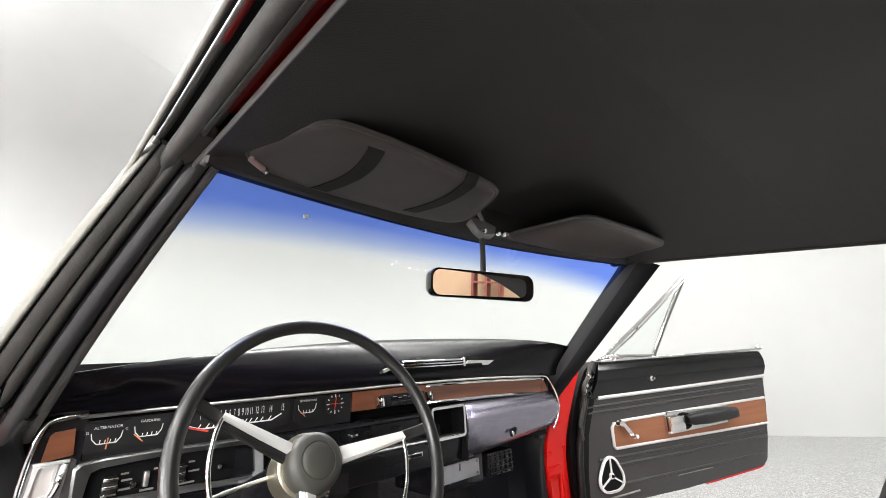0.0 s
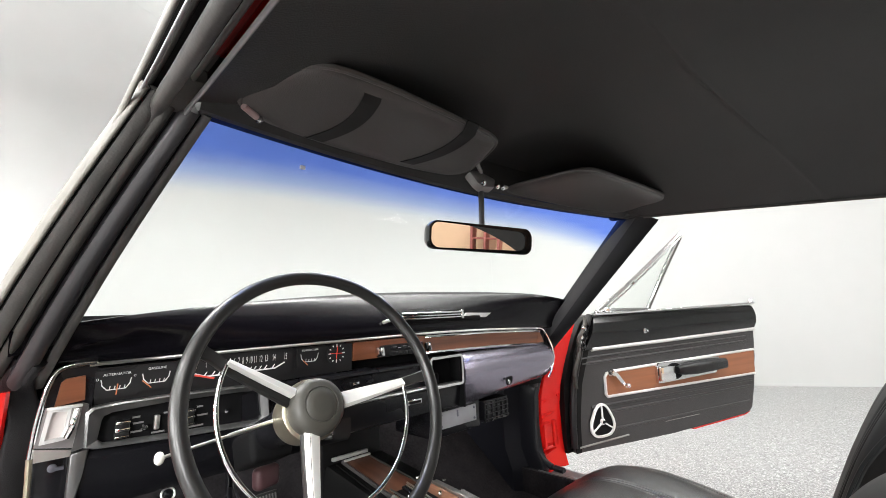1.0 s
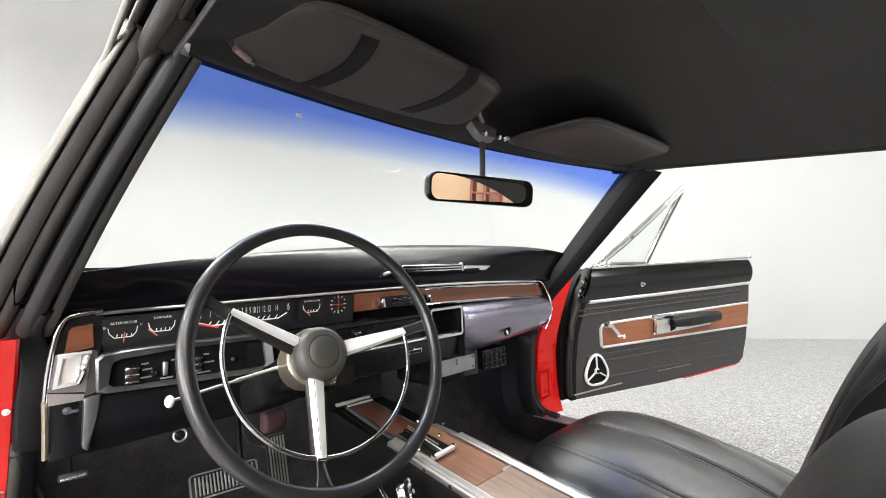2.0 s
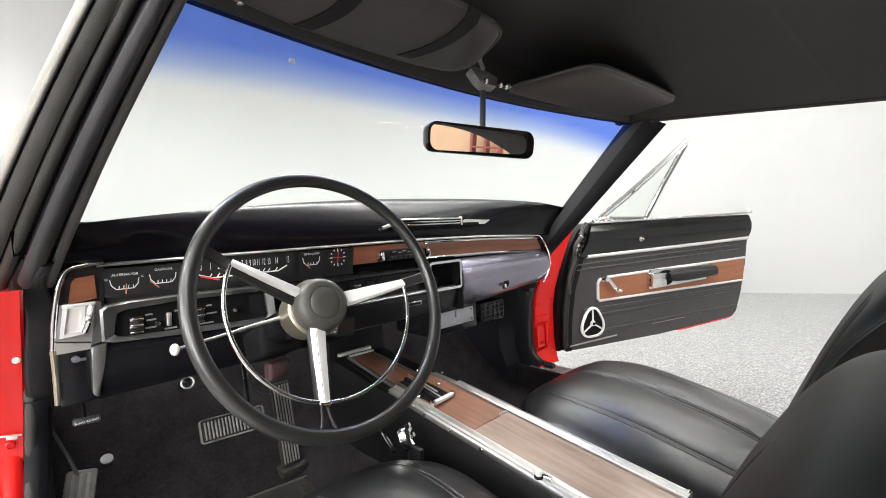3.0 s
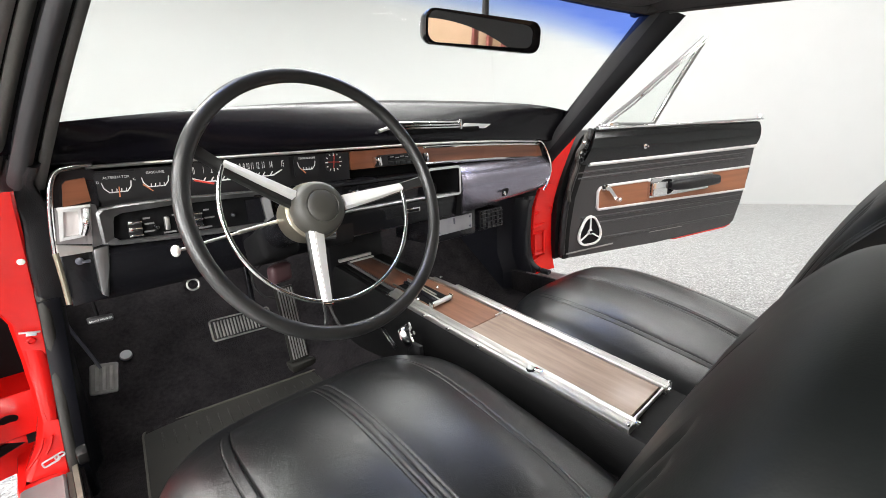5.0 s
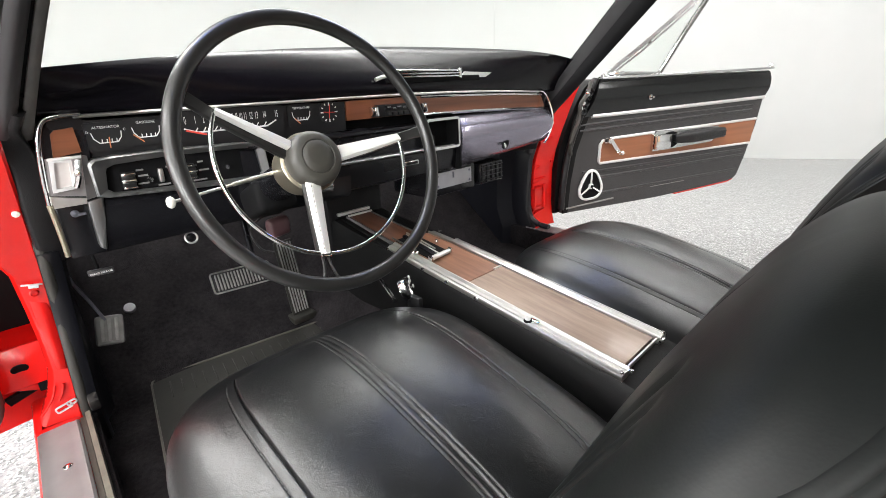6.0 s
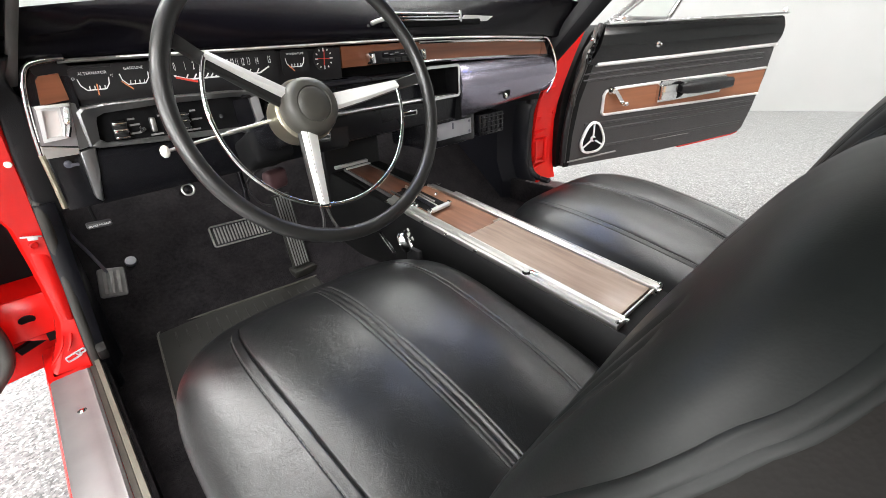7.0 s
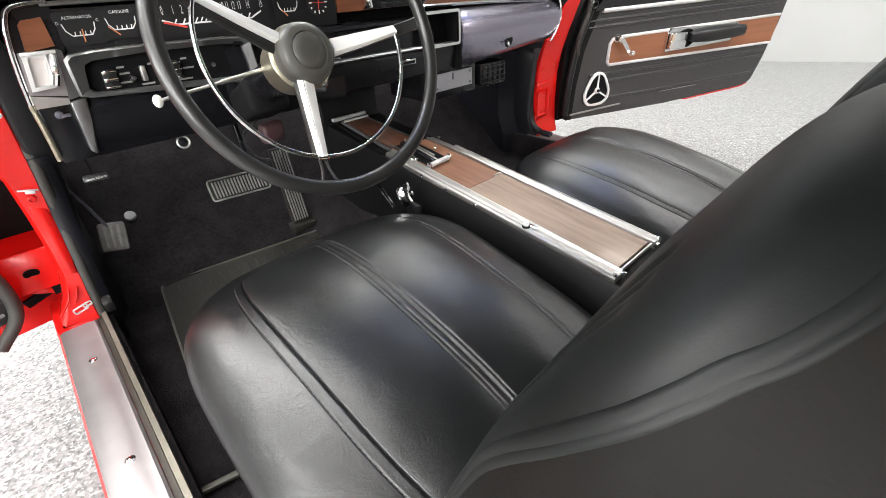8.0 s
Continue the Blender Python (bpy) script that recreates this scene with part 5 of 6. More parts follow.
for s in (-1, 1):
    con_run("side_rail", [(s * 0.0625, -0.012), (s * 0.0625, 0.003), (s * 0.064, 0.0045), (s * 0.0665, 0.0045), (s * 0.068, 0.001), (s * 0.0695, -0.003), (s * 0.0725, -0.003), (s * 0.0735, 0.001), (s * 0.083, 0.002), (s * 0.0845, -0.003), (s * 0.0865, -0.003), (s * 0.088, 0.002), (s * 0.0925, 0.000), (s * 0.0935, -0.004), (s * 0.0900, -0.014)],
            Y0, 0.215, M_RAIL, console, "stepped bright aluminium side rail", taper=0.12)
    con_run("front_rail", [(s * 0.0625, -0.012), (s * 0.0625, 0.002), (s * 0.068, 0.002), (s * 0.073, -0.002), (s * 0.086, -0.002), (s * 0.092, -0.006), (s * 0.090, -0.014)], 0.216, 0.300, M_RAIL, console, "bright side rail beside the selector", taper=0.26)
    con_run("nose_rail", [(s * 0.048 - 0.014, -0.012), (s * 0.048 - 0.014, -0.001), (s * 0.053 - 0.014, -0.001), (s * 0.056 - 0.014, -0.006), (s * 0.056 - 0.014, -0.014)], 0.301, 0.545, M_RAILSHADE, console, "nose rail darkened as in shade", taper=0.22)
    bm = bmesh.new()
    lathe(bm, Matrix.Translation((s * 0.086, Y0 + 0.004, con_z(Y0) + 0.001)), [(0.004, -0.008), (0.004, 0.002), (0.003, 0.004), (0, 0.004)], 12)
    part("corner_screw", bm, M_CHROME, console)
part("end_rail", boxed((0, Y0 + 0.006, con_z(Y0) - 0.004), (0.126, 0.004, 0.008), bevel=0.001), M_BRUSHED, console, "thin bright end strip")
for s in (-1, 1):
    part("end_clip", boxed((s * 0.067, Y0 - 0.003, con_z(Y0) - 0.003), (0.010, 0.010, 0.010), bevel=0.002), M_CHROME, console)
part("seam_tab", boxed((0.046, 0.0355, con_z(0.035) + 0.001), (0.026, 0.005, 0.004)), M_BRUSHED, console)
bm = bmesh.new()
lathe(bm, Matrix.Translation((-0.083, -0.147, con_z(-0.147))), [(0.0055, 0.004), (0.0060, 0.006), (0.0055, 0.010), (0.004, 0.0115), (0, 0.0115)], 20)
part("lid_knob", bm, M_BRIGHT, console, "small chrome push knob")
part("knob_base", lathe(bmesh.new(), Matrix.Translation((-0.083, -0.147, con_z(-0.147))), [(0.0085, 0), (0.0085, 0.003), (0.0065, 0.0045), (0, 0.0045)], 18), M_DEEP, console, "dark knob base")
part("knob_plate", boxed((-0.075, -0.155, con_z(-0.155) + 0.003), (0.010, 0.03, 0.003), bevel=0.001), M_CHROME, console)
# trim screws and clips along the rails
for y in (-0.02, 0.07, 0.15, 0.22, 0.29):
    for s in (-1, 1):
        part("rail_clip", boxed((s * 0.094, y, con_z(y) - 0.004), (0.006, 0.010, 0.006), bevel=0.0015), M_CHROME, console)
# front cross bar where the console meets the dash
part("front_bar", boxed((-0.022, 0.552, con_z(0.55) + 0.004), (0.115, 0.012, 0.010), bevel=0.003), M_BRIGHT, console, "bright cross bar")
part("front_lip", boxed((-0.012, 0.530, con_z(0.53) + 0.002), (0.085, 0.008, 0.006), bevel=0.002), M_BRIGHT, console, "second bright bar")
part("front_riser", boxed((0, 0.62, 0.60), (0.20, 0.10, 0.24), bevel=0.01), M_VINYL, console)

shifter = thing("gear_shifter", "chrome T-handled gear selector lying in a dark slot", "gear lever", (-0.03, 0.2, con_z(0.2)))
tl = Matrix.Rotation(radians(7.3), 3, "X")


def on_top(x, y, h):
    return Vector((x, y, con_z(y) + h))


part("gate_plate", boxed(on_top(-0.018, 0.238, 0.0000), (0.066, 0.145, 0.004), tl, bevel=0.0015), M_DEEP, shifter, "black slotted gate plate")
part("lever_arm", boxed(on_top(-0.030, 0.235, 0.008), (0.012, 0.140, 0.007), tl @ Matrix.Rotation(radians(-4), 3, "Z"), bevel=0.002), M_PANEL, shifter, "flat dark lever arm")
part("arm_strip", boxed(on_top(-0.0225, 0.235, 0.009), (0.0035, 0.140, 0.008), tl @ Matrix.Rotation(radians(-4), 3, "Z"), bevel=0.001), M_BRUSHED, shifter)
part("gate_rail", boxed(on_top(-0.001, 0.265, 0.003), (0.004, 0.125, 0.004), tl @ Matrix.Rotation(radians(-3), 3, "Z"), bevel=0.001), M_BRUSHED, shifter)
part("gate_rail", boxed(on_top(-0.050, 0.275, 0.003), (0.004, 0.100, 0.004), tl, bevel=0.001), M_RAILSHADE, shifter)
part("cross_handle", boxed(on_top(-0.026, 0.160, 0.009), (0.072, 0.011, 0.010), tl @ Matrix.Rotation(radians(4), 3, "Z"), bevel=0.003, seg=3), M_BRIGHT, shifter, "bright cross handle")
for e in (-1, 1):
    part("handle_end", boxed(on_top(-0.026 + e * 0.035, 0.160 + e * 0.0025, 0.010), (0.006, 0.014, 0.013), tl, bevel=0.002), M_CHROME, shifter)
for x, y in ((0.012, 0.300), (0.018, 0.290), (-0.046, 0.262), (-0.038, 0.268), (-0.062, 0.222), (-0.055, 0.214), (0.040, 0.33), (0.030, 0.235)):
    bm = bmesh.new()
    lathe(bm, Matrix.Translation((x, y, con_z(y))), [(0.0048, 0), (0.0045, 0.005), (0.003, 0.007), (0, 0.007)], 10)
    part("gate_screw", bm, M_CHROME, shifter)

buckle = thing("seat_belt_buckle", "round chrome seat belt buckle on a short strap", "buckle", (-0.165, 0.14, 0.45))
bmx = Matrix.Translation((-0.162, 0.135, 0.525)) @ Matrix.Rotation(radians(40), 4, "Z") @ Matrix.Rotation(radians(68), 4, "X")
part("buckle_body", lathe(bmesh.new(), bmx @ Matrix.Diagonal((0.72, 1.2, 1, 1)), [(0.013, -0.008), (0.021, -0.009), (0.0225, -0.004), (0.0225, 0.004), (0.020, 0.008), (0.017, 0.006), (0.008, 0.003), (0, 0.002)], 28), M_CHROME, buckle, "polished chrome buckle")
part("buckle_slot", box(bmesh.new(), bmx @ Vector((0.001, 0.010, 0.0045)), (0.016, 0.007, 0.003), bmx.to_3x3(), bevel=0.001), M_DEEP, buckle)
part("buckle_frame", frame_bm(bmx @ Matrix.Translation((0.027, 0.002, -0.002)), 0.026, 0.034, 0.006, 0.0045, 0.007), M_CHROME, buckle, "open chrome buckle frame")
part("press_bar", box(bmesh.new(), bmx @ Vector((0.026, 0.004, 0.004)), (0.030, 0.006, 0.006), bmx.to_3x3(), bevel=0.002), M_BRIGHT, buckle)
for dy in (-0.012, 0.012):
    part("buckle_tab", box(bmesh.new(), bmx @ Vector((0.041, dy, 0.002)), (0.007, 0.009, 0.010), bmx.to_3x3(), bevel=0.002), M_BRIGHT, buckle)
part("tongue", tube(bmesh.new(), [(-0.180, 0.205, 0.535), (-0.190, 0.170, 0.528), (-0.200, 0.128, 0.515)], 0.0045, 8), M_CHROME, buckle, "thin metal tongue")
part("strap", boxed((-0.150, 0.12, 0.46), (0.012, 0.045, 0.10), bevel=0.003), M_VINYL, buckle)


# ---- seats ----
def soft_point(m, h, p, grooves, crown_=0.0, wrinkle=0.0, bolster=0.0, cross=(), fan=0.0, tuck=0.0, seams=(), puff=0.0, nose=0.0):
    """Gives the surface of a stuffed block with rounded edges; grooves of (place, depth, width) run lengthwise on its upper face."""
    def put(w, v, t):
        u = w + fan * v * w * (1 - w ** 4)
        q = Vector((u, v, t))
        k = (abs(u) ** p + abs(v) ** p + abs(t) ** p) ** (1 / p)
        q = q / k * max(abs(u), abs(v), abs(t))
        x, y, z = q.x * h[0], q.y * h[1], q.z * h[2]
        x *= 1 - tuck * max(0.0, 0.4 - q.z)
        if t > 0:
            z += crown_ * max(0, 1 - q.x ** 2) * max(0, 1 - q.y ** 2) * t
            if bolster:
                z += bolster * math.exp(-((abs(q.x) - 0.78) / 0.20) ** 2) * t * max(0, 1 - q.y ** 4)
            fade = max(0.0, 1 - max(0, abs(v) - 0.90) / 0.10)
            for s, d, wd in grooves:
                z -= d * math.exp(-((w - s) / wd) ** 2) * fade * t
            for a, b in zip(seams, seams[1:]):
                if a < w < b:
                    z += puff * (1 - ((2 * w - a - b) / (b - a)) ** 2) * fade * t
            z -= nose * max(0.0, (v - 0.35) / 0.65) ** 2 * t
            for c in cross:
                z += (-0.004 * math.exp(-((v - c) / 0.020) ** 2) + 0.002 * math.exp(-((abs(v - c) - 0.14) / 0.10) ** 2)) * t
            if wrinkle:
                z += wrinkle * noise.noise((x * 13 + 3, y * 8, 1.7)) * t
                z += wrinkle * 0.30 * noise.noise((x * 60, y * 34 + x * 22, 4.1)) * t
        return m @ Vector((x, y, z))
    return put


def soft_block(put, grooves, n=48, cross=(), second=None):
    """A closed skin over a stuffed block; second(u, v, t) tells which faces of its flanks take the second material."""
    bm = bmesh.new()
    us = sorted(set([round(-1 + 2 * k / n, 5) for k in range(n + 1)] + [round(s + d * wd, 5) for s, _, wd in grooves for d in (-2.6, -1.6, -0.9, -0.4, 0.0, 0.4, 0.9, 1.6, 2.6)]))
    vs = sorted(set([round(-1 + 2 * k / n, 5) for k in range(n + 1)] + [round(c + d, 5) for c in cross for d in (-0.04, -0.02, -0.01, 0.01, 0.02, 0.04)]))
    steps = 48 if second else 16
    ts = [-1 + 2 * k / steps for k in range(steps + 1)]

    def sheet(f, a, b, where=None):
        before = len(bm.faces)
        skin(bm, [[f(i, j) for i in a] for j in b])
        if where and second:
            bm.faces.ensure_lookup_table()
            spots = [((i + i2) / 2, (j + j2) / 2) for j, j2 in zip(b, b[1:]) for i, i2 in zip(a, a[1:])]
            for k, q in enumerate(spots):
                bm.faces[before + k].material_index = int(second(*where(*q)))

    sheet(lambda u, v: put(u, v, 1), us, vs)
    sheet(lambda u, v: put(u, v, -1), us, vs, lambda u, v: (u, v, -1))
    for e in (-1, 1):
        sheet(lambda u, t, e=e: put(u, e, t), us, ts, lambda u, t, e=e: (u, e, t))
        sheet(lambda v, t, e=e: put(e, v, t), vs, ts, lambda v, t, e=e: (e, v, t))
    bmesh.ops.remove_doubles(bm, verts=bm.verts, dist=0.00008)
    return bm


def bead_on(put, way, r, sink, n=6):
    """A rounded bead, mostly sunk, along a way of (u, v, t) over a stuffed block."""
    c = (put(0, 0, 1) + put(0, 0, -1)) / 2
    pts = []
    for q in smooth_path(way, n):
        e = max(abs(q.x), abs(q.y), abs(q.z))
        p0 = put(*(q / e))
        pts.append(p0 + (c - p0).normalized() * sink)
    return tube(bmesh.new(), pts, r, 10, up=(0.3, 0.2, 1))


WELT_SIDE = ((-0.93, 0.55), (-0.82, 0.67), (-0.67, 0.84), (-0.54, 0.93), (-0.3, 0.95), (1.0, 0.93))    # height of the welt along the flank
WELT_TOP = ((0.0, 0.10), (0.55, 0.16), (0.77, 0.27), (0.88, 0.39), (1.0, 0.50))                         # and over the top


def behind_welt(u, v, t):
    table, q = (WELT_TOP, abs(u)) if abs(v) == 1 else (WELT_SIDE, v)
    for (a, h0), (b, h1) in zip(table, table[1:]):
        if q <= b:
            return t < h0 + (h1 - h0) * max(0.0, q - a) / (b - a) - 0.03
    return t < table[-1][1] - 0.03


def bucket_seat(name, cx, label, side, cush, back_c, lean):
    root = thing(name, label, "car seat", (cx, -0.2, 0.29), group="front bucket seats")
    m = Matrix.Translation((cx, cush[0], cush[1])) @ Matrix.Rotation(radians(11.0), 4, "X")
    lines = ((-0.652, 0.0014, 0.005), (-0.590, 0.0040, 0.006), (-0.050, 0.0016, 0.005), (-0.022, 0.0034, 0.006), (0.014, 0.0034, 0.006), (0.042, 0.0015, 0.005), (0.600, 0.0016, 0.005), (0.650, 0.0038, 0.006))
    lines = tuple((side * s, d, wd) for s, d, wd in lines)
    shape = dict(m=m, h=(0.288, 0.318, 0.098), p=3.9, crown_=0.030, fan=0.08, tuck=0.09, seams=sorted(side * q for q in (-0.62, -0.004, 0.625)), puff=0.0085, nose=0.010)
    put = soft_point(grooves=lines, wrinkle=0.0016, **shape)
    part("cushion", soft_block(put, lines), M_LEATHER, root, "black vinyl cushion with lengthwise stitched seams", angle=70)
    for s in (-0.652, -0.050, 0.042, 0.600):
        thread = bmesh.new()
        for k in range(62):
            v = 0.93 - 0.0295 * k
            tube(thread, [put(side * s, v - d, 1) for d in (0.0, 0.010, 0.020)], 0.00085, 6)
        part("stitching", thread, M_STITCH, root, "fine worn stitches")
    for e in (-1, 1):
        part("piping", bead_on(put, [(e, 0.94 - 1.88 * k / 8, -0.62) for k in range(9)], 0.0042, 0.0012, 4), M_LEATHER, root, "rolled vinyl piping")
    bm = boxed((cx, cush[0] - 0.02, 0.345), (0.42, 0.46, 0.09), bevel=0.03, seg=3)
    part("seat_base", bm, M_VINYL, root, "black seat base")
    for s in (-1, 1):
        part("seat_runner", boxed((cx + s * 0.17, cush[0] - 0.02, 0.300), (0.03, 0.44, 0.045), bevel=0.004), M_STEEL, root)
    mb = Matrix.Translation(back_c) @ Matrix.Rotation(radians(lean - 90), 4, "X")
    bs = ((0.0, 0.0035, 0.016),) + tuple((e * u, d, wd) for e in (-1, 1) for u, d, wd in ((0.56, 0.0040, 0.035), (0.70, 0.0050, 0.030), (0.82, 0.0040, 0.022)))
    cross = (0.78,)
    pb_ = soft_point(mb, (0.245, 0.335, 0.078), 3.4, bs, crown_=0.010, wrinkle=0.0012, bolster=0.008, cross=cross)
    rest = part("backrest", soft_block(pb_, bs, cross=cross, second=behind_welt), M_BACK, root, "black vinyl backrest with soft bolsters", angle=70)
    rest.data.materials.append(M_BACKSIDE)
    for e in (-1, 1):
        for dt, r, sink in ((0.0, 0.0060, 0.0048), (-0.060, 0.0042, 0.0036)):
            way = [(e, 0.55, 0.93 + dt), (e, 0.1, 0.94 + dt), (e, -0.3, 0.95 + dt), (e, -0.54, 0.93 + dt), (e, -0.67, 0.84 + dt), (e, -0.82, 0.67 + dt), (e * 0.995, -0.93, 0.55 + dt), (e * 0.96, -1, 0.465 + dt), (e * 0.88, -1, 0.39 + dt), (e * 0.77, -1, 0.27 + dt), (e * 0.55, -1, 0.16 + dt), (0, -1, 0.10 + dt)]
            part("welt", bead_on(pb_, way, r, sink), M_BACK, root)
    return root


driver_seat = bucket_seat("bucket_seat", -0.415, "black vinyl driver's bucket seat, stitched and slightly creased", 1, (-0.168, 0.407), (-0.415, -0.5227, 0.5645), 18.5)
bucket_seat("bucket_seat", 0.400, "black vinyl passenger's bucket seat with stitched channels", -1, (-0.180, 0.400), (0.400, -0.5267, 0.5615), 21.5)

part("adjuster_rod", tube(bmesh.new(), [(-0.691, -0.108, 0.296), (-0.688, -0.111, 0.32), (-0.684, -0.115, 0.352)], 0.0022, 8, up=(0, 1, 0)), M_CHROME, driver_seat, "thin chrome adjuster rod")
piece("carpet_strip", boxed((-0.716, -0.056, 0.294), (0.074, 0.011, 0.008), Matrix.Rotation(radians(-12), 3, "Z"), bevel=0.002), M_MATRIM, "dull yellowed strip over a carpet joint", "trim", kind="structure")


# ---- doors ----
WEB = [(-0.029, 0.405), (-0.029, 0.525), (-0.020, 0.667), (0.022, 0.78), (0.060, 0.86), (0.10, 0.92), (0.14, 0.95), (0.10, 0.89), (0.05, 0.80), (0.02, 0.66), (0.01, 0.41)]


def door(s, name, label):
    """A wide-open front door; lengths run from the hinge end along the door, heights from the ground."""
    a = Vector((s * 0.958, -0.286, 0)).normalized()
    nrm = Vector((-s * 0.286, -0.958, 0)).normalized()
    o = Vector((0.942, 0.409, 0)) if s > 0 else Vector((-0.885, 0.50, 0))
    root = thing(name, label, "car door", (o.x, o.y, 0.38))
    m = Matrix(((a.x, 0, nrm.x, o.x), (a.y, 0, nrm.y, o.y), (0, 1, 0, 0), (0, 0, 0, 1)))

    def pr(nm, outline, z0, z1, material, parent=root, lb=""):
        return part(nm, prism(bmesh.new(), outline, m @ Matrix.Translation((0, 0, z0)), z1 - z0), material, parent, lb)

    edge = [(0.000, 0.405), (0.008, 0.54), (0.028, 0.67), (0.068, 0.78), (0.112, 0.87), (0.155, 0.955)]
    far = [(1.370, 0.955), (1.366, 0.84), (1.340, 0.68), (1.292, 0.52), (1.247, 0.418), (1.215, 0.400), (1.17, 0.394)]
    lip = -0.03 if s > 0 else 0.0
    shell = [(u - lip, z) for u, z in edge] + [(1.379, 0.955), (1.374, 0.84), (1.300, 0.52), (1.254, 0.410), (1.22, 0.393), (1.17, 0.386), (0.6, 0.392), (-lip, 0.400)]
    pr("door_shell", shell, -0.15 if s > 0 else -0.11, -0.102 if s > 0 else -0.013, M_RED, lb="gloss red door shell")
    card = edge + far + [(0.6, 0.388)]
    cd = pr("door_card", card, -0.10 if s > 0 else -0.012, 0.0, M_DOORVINYL, lb="charcoal vinyl door card")
    # gloss upper band
    rows = []
    for k in range(13):
        q = k / 12
        z0, z1 = 0.808 + 0.022 * q, 0.951
        rows.append([m @ Vector(((0.086 + 0.071 * v) * (1 - q) + (1.362 + 0.004 * v) * q, z0 + (z1 - z0) * v, 0.002 + 0.024 * math.sin(math.pi * (0.06 + 0.88 * v)) ** 0.8 + 0.0016 * noise.noise((q * 5, v * 3, 2)))) for v in (j / 9 for j in range(10))]
                    + [m @ Vector(((0.157 * (1 - q) + 1.366 * q), z1, -0.002)), m @ Vector(((0.086 * (1 - q) + 1.362 * q), z0, -0.002))])
    part("upper_band", skin(bmesh.new(), rows, close_u=True, caps=True), M_SHINYBLACK, root, "glossy black rounded upper band", angle=60)
    bm = bmesh.new()
    sweep(bm, [m @ Vector((u, z, 0.010)) for u, z in ((0.16, 0.957), (0.7, 0.9595), (1.370, 0.966))], rounded(0.030, 0.010, 0.003), up=(0, 0, 1))
    part("belt_chrome", bm, M_CHROME, root, "bright chrome belt moulding")
    bm = bmesh.new()
    box(bm, m @ Vector((1.364, 0.977, 0.008)), (0.014, 0.02, 0.022), bevel=0.003)
    part("belt_tip", bm, M_CHROME, root)

    def bead(nm, pts, r, material, lb="", up=None, h=0.004):
        p3 = [m @ Vector((u, z, h)) for u, z in pts]
        return part(nm, sweep(bmesh.new(), p3, circle(r, 8, r), up=up or (nrm.x, nrm.y, 0)), material, root, lb)

    bead("upper_strip", [(0.130, 0.8095), (0.6, 0.813), (1.362, 0.823)], 0.0098, M_BRIGHT, "bright strip across the door card")
    # woodgrain inlay with its bright border
    inlay = [(0.190, 0.610), (0.200, 0.603), (1.308, 0.588), (1.326, 0.713), (0.25, 0.706), (0.197, 0.695)]
    pr("wood_inlay", inlay, 0.001, 0.006, M_WOODD, lb="brown woodgrain inlay")
    bead("inlay_border", [(1.326, 0.713), (0.70, 0.710), (0.25, 0.706), (0.205, 0.700), (0.192, 0.685), (0.190, 0.613), (0.198, 0.604), (0.7, 0.597), (1.308, 0.588)], 0.0066, M_BRIGHT, "thin chrome border")
    # pressed pleats in the vinyl
    for z0, z1 in ((0.775, 0.786), (0.752, 0.762), (0.572, 0.556), (0.543, 0.528), (0.470, 0.452)):
        bead("pleat", [(0.07 if z0 > 0.6 else 0.10, z0), (0.6, (z0 + z1) / 2), (1.28 if z0 > 0.5 else 1.23, z1)], 0.0060, M_DOORVINYL, h=0.0)
    bead("lower_bead", [(0.015, 0.425), (0.3, 0.430)], 0.004, M_PEDAL, "dull metal lower bead")
    # a thin pale bead stands for a glint low on the card
    bead("lower_glint", [(0.55, 0.448), (0.80, 0.445)], 0.0018, M_PEDAL, h=0.002)
    # rubber along the hinge edge
    path = smooth_path([m @ Vector((u - 0.008, z, -0.004)) for u, z in [(0.002, 0.425)] + edge[1:]], 5)
    part("edge_seal", sweep(bmesh.new(), path, circle(0.014, 10, 0.014), up=(nrm.x, nrm.y, 0)), M_VINYL, root, "loose black rubber edge seal")
    path = smooth_path([m @ Vector(q) for q in ((0.020, 0.66, 0.010), (0.012, 0.72, 0.016), (0.045, 0.80, 0.018), (0.050, 0.86, 0.020), (0.085, 0.90, 0.018), (0.105, 0.945, 0.012))], 6)
    part("cable_loop", tube(bmesh.new(), path, 0.0085, 8), M_RUBBER, root, "black rubber cable boot")
    for z in (0.90, 0.865, 0.845):
        bm = bmesh.new()
        lathe(bm, m @ Matrix.Translation((0.085 - (0.9 - z) * 0.6, z, 0.02)), [(0.010, 0), (0.009, 0.004), (0.004, 0.006), (0, 0.006)], 12)
        part("seal_clip", bm, M_CHROME, root)
    if s > 0:
        pr("bottom_flange", [(0.75, 0.381), (1.17, 0.386), (1.222, 0.396), (1.222, 0.402), (1.165, 0.393), (0.75, 0.386)], -0.09, -0.002, M_RED, lb="red lower flange")
    if s > 0:
        pr("edge_binding", [(u - 0.004, z) for u, z in edge] + [(u + w, z) for (u, z), w in zip(edge[::-1], (0.02, 0.03, 0.035, 0.030, 0.026, 0.024))], 0.0005, 0.0045, M_CONSOLE, lb="black rubber edge binding")
        for u, z, r in ((0.100, 0.905, 0.016), (0.088, 0.868, 0.014), (0.074, 0.832, 0.012)):
            part("cable_curl", ring(bmesh.new(), m @ Matrix.Translation((u, z, 0.014)), r, 0.0055, n=24, k=8), M_SHINYBLACK, root)
        pr("edge_web", WEB, -0.10, -0.02, M_CONSOLE, lb="black rubber-faced hinge edge")
